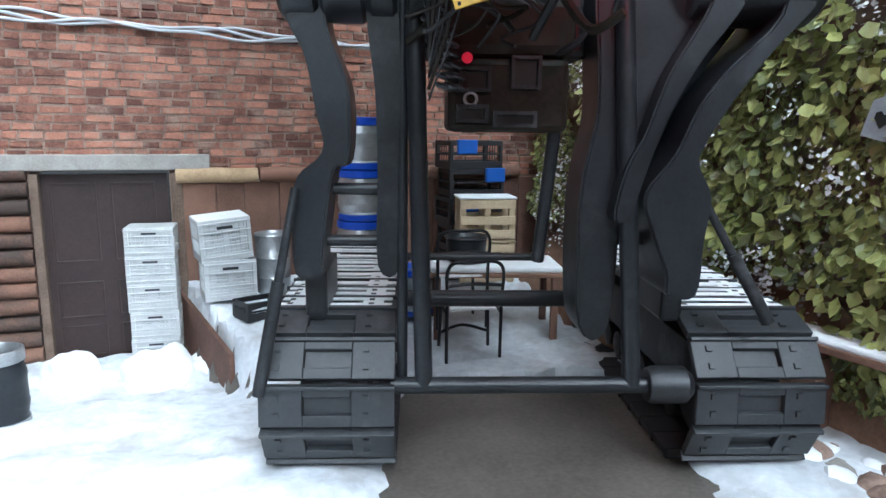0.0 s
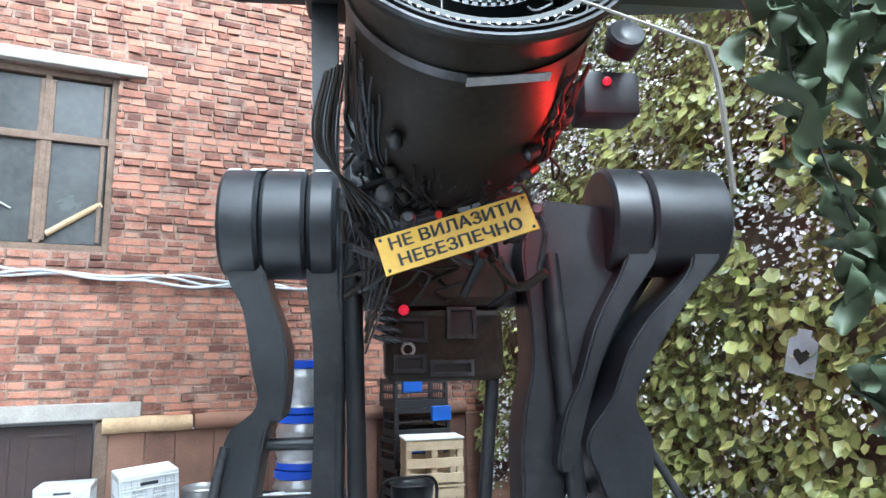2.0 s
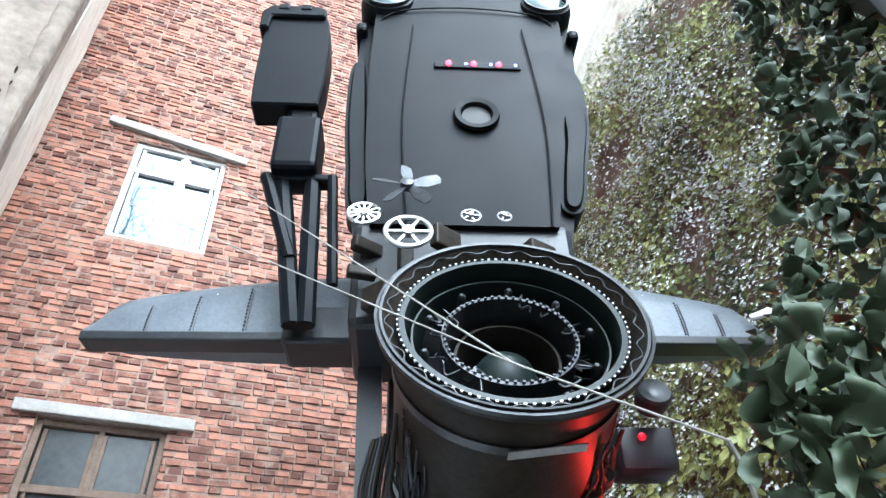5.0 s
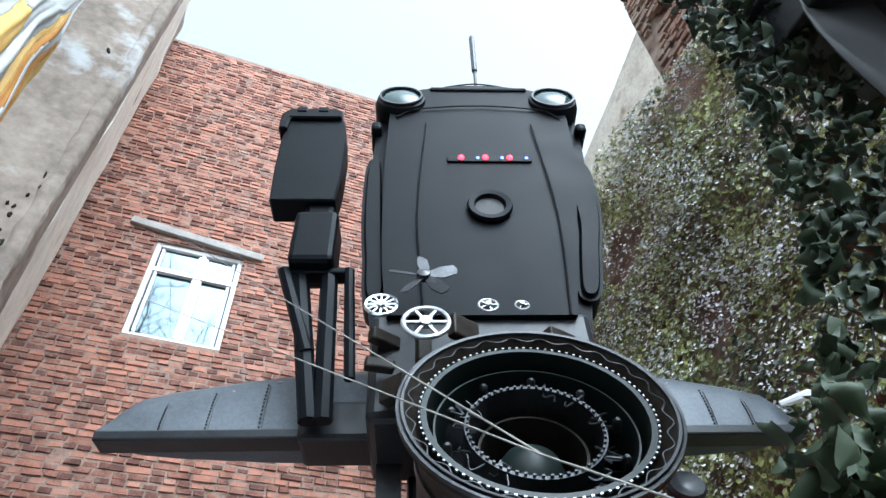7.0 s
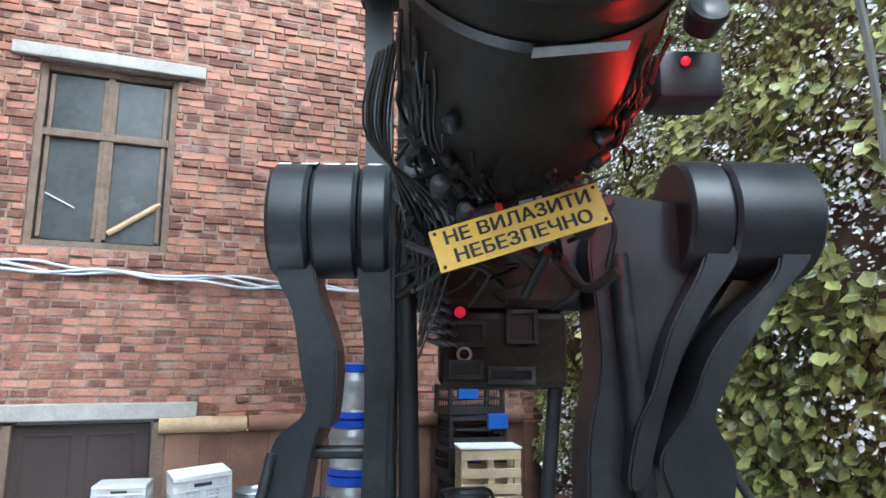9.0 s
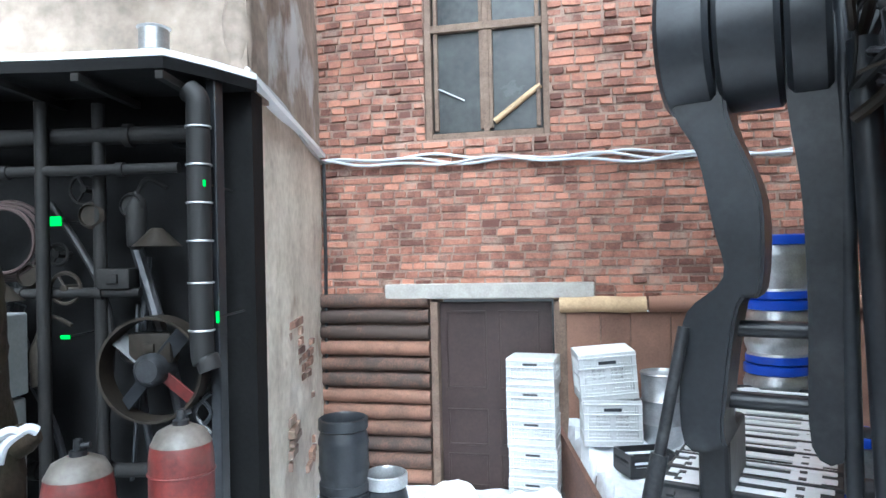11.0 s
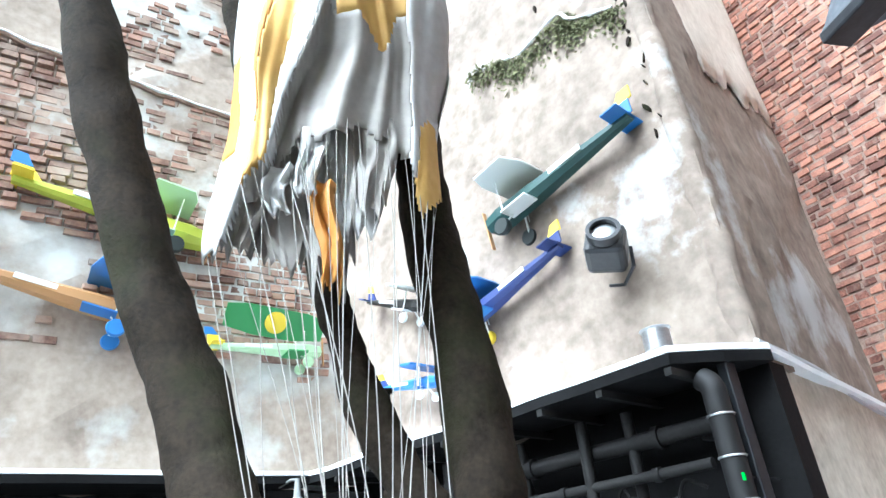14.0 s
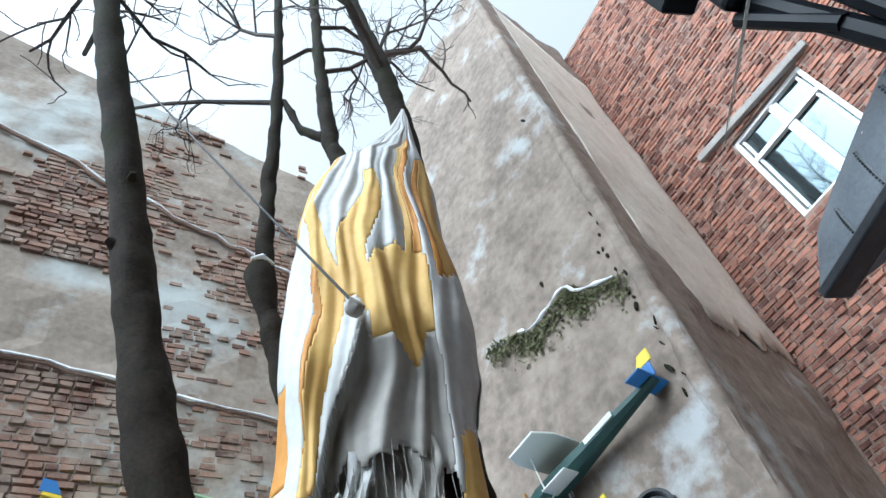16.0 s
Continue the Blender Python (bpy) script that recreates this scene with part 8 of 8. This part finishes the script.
# ruined bricks showing on the west wall and above the ivy
def west_skip(y, z, half):
    n = noise.noise((y * 0.35, z * 0.5, 7)) + 0.4 * noise.noise((y * 1.3, z * 1.6, 2)) + 0.35 * noise.noise((y * 5, z * 7, 4))
    zz = z + 0.1 * y
    if zz < 5.6:
        return n < 0.3
    if zz < 7.5:
        return n < -0.46
    if zz < 9.1:
        return n < 0.34 - 0.5 * max(0, 8.2 - zz) * (y > 0.8)
    if zz < 11.2:
        return n < -0.25
    return n < 0.22


cells = courses(-5.0, 3.3, 4.2, 13.0, 0.085, west_skip, 15)
v, f = brick_boxes(cells, 0.006, 0.045, lambda s, o, z: (WEST_X + o, s, z), 9)
ob = new("bricks", mesh_of("bricks", v, f, RUIN_BRICK))
ob.parent = wall_ruin
tagged(ob, "old bricks exposed where plaster has fallen", kind="stuff")
cells = courses(-5.0, 2.7, 9.2, 12.4, 0.085, lambda s, z, h: noise.noise((s * 0.8, z * 0.8, 3)) < -0.1, 16)
v, f = brick_boxes(cells, 0.04, 0.10, lambda s, o, z: (EAST_X + 0.25 - o, s, z), 10)
ob = new("bricks", mesh_of("bricks", v, f, RUIN_BRICK))
ob.parent = ruin_top
tagged(ob, "broken red bricks", kind="stuff")
# crumbled bricks low on the cream return wall
sd = (Vector((INNER_X, WALL_Y)) - CORNER).normalized()
so = Vector((sd.y, -sd.x))
cells = courses(0.9, 2.0, 0.5, 1.9, 0.08, lambda s, z, h: noise.noise((s * 2.6, z * 2.4, 3)) < 0.12, 17)
v, f = brick_boxes(cells, 0.015, 0.035, lambda s, o, z: (CORNER.x - 0.03 + sd.x * s + so.x * o, CORNER.y + 0.12 + sd.y * s + so.y * o, z), 11)
ob = new("bricks", mesh_of("bricks", v, f, RUIN_BRICK))
ob.parent = wall_side
tagged(ob, "crumbling bricks under the plaster", kind="stuff")
# string courses with snow on the ruined wall
for z0, fall, wob, thick in ((7.47, -0.135, 0.05, 0.024), (10.78, -0.42, 0.14, 0.03)):
    line = lambda i: (-5 + 0.2 * i, z0 + fall * (-5 + 0.2 * i) + wob * noise.noise((i * 0.6, z0, 0)) + 0.5 * wob * noise.noise((i * 1.7, z0, 3)))
    bm = bmesh.new()
    tube(bm, [(WEST_X + 0.04, *line(i)) for i in range(42)], [thick * (1 + 0.5 * noise.noise((i * 0.8, z0, 5))) for i in range(42)], 8)
    tagged(part("trim_ledge", bm, MORTAR, smooth=True), "dark weathered ledge on the ruined wall", "ledge", kind="structure")
    bm = bmesh.new()
    tube(bm, [(WEST_X + 0.07, line(i)[0], line(i)[1] + thick * 0.9) for i in range(42)], [max(0.004, 0.014 + 0.03 * noise.noise((i * 0.9, z0, 2))) for i in range(42)], 6)
    tagged(part("snow", bm, SNOW_CLEAN, smooth=True), "thin broken line of snow on the wall ledge", "snow")
# line of the mossy ledge on the stucco wall
n0 = Vector((ALONG.y, -ALONG.x, 0))
out = Vector((0.175, -0.985, 0))
arc = smooth_line([(-3.72, 0, 6.72), (-3.43, 0, 6.60), (-3.17, 0, 6.46), (-2.75, 0, 6.55), (-2.61, 0, 6.39), (-2.26, 0, 6.21)], 6)
# ---- ivy on the east wall ----
def leaves(count, place, smin, smax, seed):
    """Folded leaves; place(r) gives centre, outward normal."""
    r = random.Random(seed)
    verts, faces = [], []
    for _ in range(count):
        c, nrm = place(r)
        s = r.uniform(smin, smax)
        n = (Vector(nrm) + Vector((r.gauss(0, 0.45), r.gauss(0, 0.45), r.gauss(0.25, 0.4)))).normalized()
        d = Vector((r.gauss(0, 0.5), r.gauss(0, 0.6), -1)).normalized()
        d = (d - n * d.dot(n)).normalized()
        w = n.cross(d) * s * r.uniform(0.26, 0.42)
        b = Vector(c)
        k = len(verts)
        mid1, mid2, tip = b + d * s * 0.35 - n * s * 0.08, b + d * s * 0.7 - n * s * 0.05, b + d * s
        verts += [b, mid1 + w + n * s * 0.07, mid1, mid1 - w + n * s * 0.07, mid2 + w * 0.7, mid2 - w * 0.7, tip]
        faces += [(k, k + 1, k + 2), (k, k + 2, k + 3), (k + 1, k + 4, k + 6, k + 2), (k + 2, k + 6, k + 5, k + 3)]
    return verts, faces


def ivy_depth(y, z):
    return 0.16 + 0.12 * noise.noise((y * 0.7, z * 0.7, 2)) + 0.07 * noise.noise((y * 2, z * 2, 8))


def on_ivy(r):
    while True:
        y, z = r.uniform(-1.2, 6.85), 0.5 + 8.8 * r.random()
        if z < 1.35 and noise.noise((y, z * 2, 1)) < 0.1:
            continue
        if noise.noise((y * 1.1, z * 1.1, 4)) < -0.42 or y > 6.2 and z > 6.5:
            continue
        return (EAST_X - ivy_depth(y, z) + r.uniform(-0.05, 0.04), y, z), (-1, -0.15, 0)


v, f = leaves(62000, on_ivy, 0.03, 0.082, 3)
ivy = new("ivy", mesh_of("ivy", v, f, IVY))
tagged(ivy, "dense green and olive ivy covering the boundary wall", "ivy", kind="stuff")


def net_place(sign, off, r):
    while True:
        y, z = r.uniform(0.8, 5.6), r.uniform(0.9, 4.4)
        if sign * (noise.noise((y * 1.3, z * 1.5, 6)) + 0.35 * noise.noise((y * 4, z * 4, 2)) - 0.12) > 0:
            return (EAST_X - off + r.uniform(-0.07, 0.05), y, z), (-0.85, -0.15, 0.4)


def on_net(r):
    return net_place(-1, 0.32, r)


def net_snow(r):
    return net_place(1, 0.36, r)


v, f = leaves(3400, on_net, 0.07, 0.14, 13)
net_leaves = new("camouflage_leaves", mesh_of("camouflage_leaves", v, f, IVY))
tagged(net_leaves, "large olive cloth leaves of a camouflage net", "netting", kind="stuff")


def on_snow(r):
    while True:
        y, z = r.uniform(-0.5, 6.5), r.uniform(0.8, 9.2)
        if noise.noise((y * 0.9, z * 0.9, 4.5)) + 0.4 * noise.noise((y * 3, z * 3, 4)) > -0.08:
            return (EAST_X - ivy_depth(y, z) - 0.05 + r.uniform(-0.05, 0.03), y, z), (-0.6, -0.1, 0.8)


v, f = leaves(15000, on_snow, 0.02, 0.055, 23)
tagged(new("snow_on_ivy", mesh_of("snow_on_ivy", v, f, SNOW_CLEAN)), "flecks of white snow lying on the ivy", "snow", kind="stuff")


def high_snow(r):
    while True:
        y, z = r.uniform(-0.5, 6.5), r.uniform(3.4, 9.25)
        if noise.noise((y * 1.2, z * 1.2, 9.5)) > -0.25:
            return (EAST_X - ivy_depth(y, z) - 0.05 + r.uniform(-0.05, 0.03), y, z), (-0.7, -0.1, 0.5)


v, f = leaves(16000, high_snow, 0.02, 0.05, 29)
tagged(new("snow_on_ivy", mesh_of("snow_on_ivy", v, f, SNOW_CLEAN)), "sprinkled snow flecks high on the ivy", "snow", kind="stuff")

v, f = leaves(2300, net_snow, 0.02, 0.052, 37)
tagged(new("snow_on_ivy", mesh_of("snow_on_ivy", v, f, SNOW_CLEAN)), "wet snow caught in dark gaps of the camouflage net", "snow", kind="stuff")

# moss tongue with a little snow on the stucco wall
def on_moss(r):
    p = r.choice(arc)
    drop = abs(r.gauss(0, 0.13)) * (1 + 0.8 * noise.noise((p.x * 3, 0, 1)))
    x = p.x + r.uniform(-0.08, 0.08)
    return Vector((x, CORNER.y + (x - CORNER.x) * 0.178, p.z - drop)) + out * 0.012, out


v, f = leaves(1500, on_moss, 0.02, 0.055, 31)
tagged(new("moss_patch", mesh_of("moss_patch", v, f, MOSS)), "green moss streak on the stucco wall", "moss", kind="stuff")
bm = bmesh.new()
tube(bm, [Vector((p.x, CORNER.y + (p.x - CORNER.x) * 0.178, p.z + 0.01)) + out * 0.02 for p in arc[8:]], [max(0.004, 0.014 + 0.03 * noise.noise((i * 0.6, 0, 0))) for i in range(len(arc) - 8)], 7)
tagged(part("snow", bm, SNOW_CLEAN, smooth=True), "little snow lying on the mossy ledge", "snow")
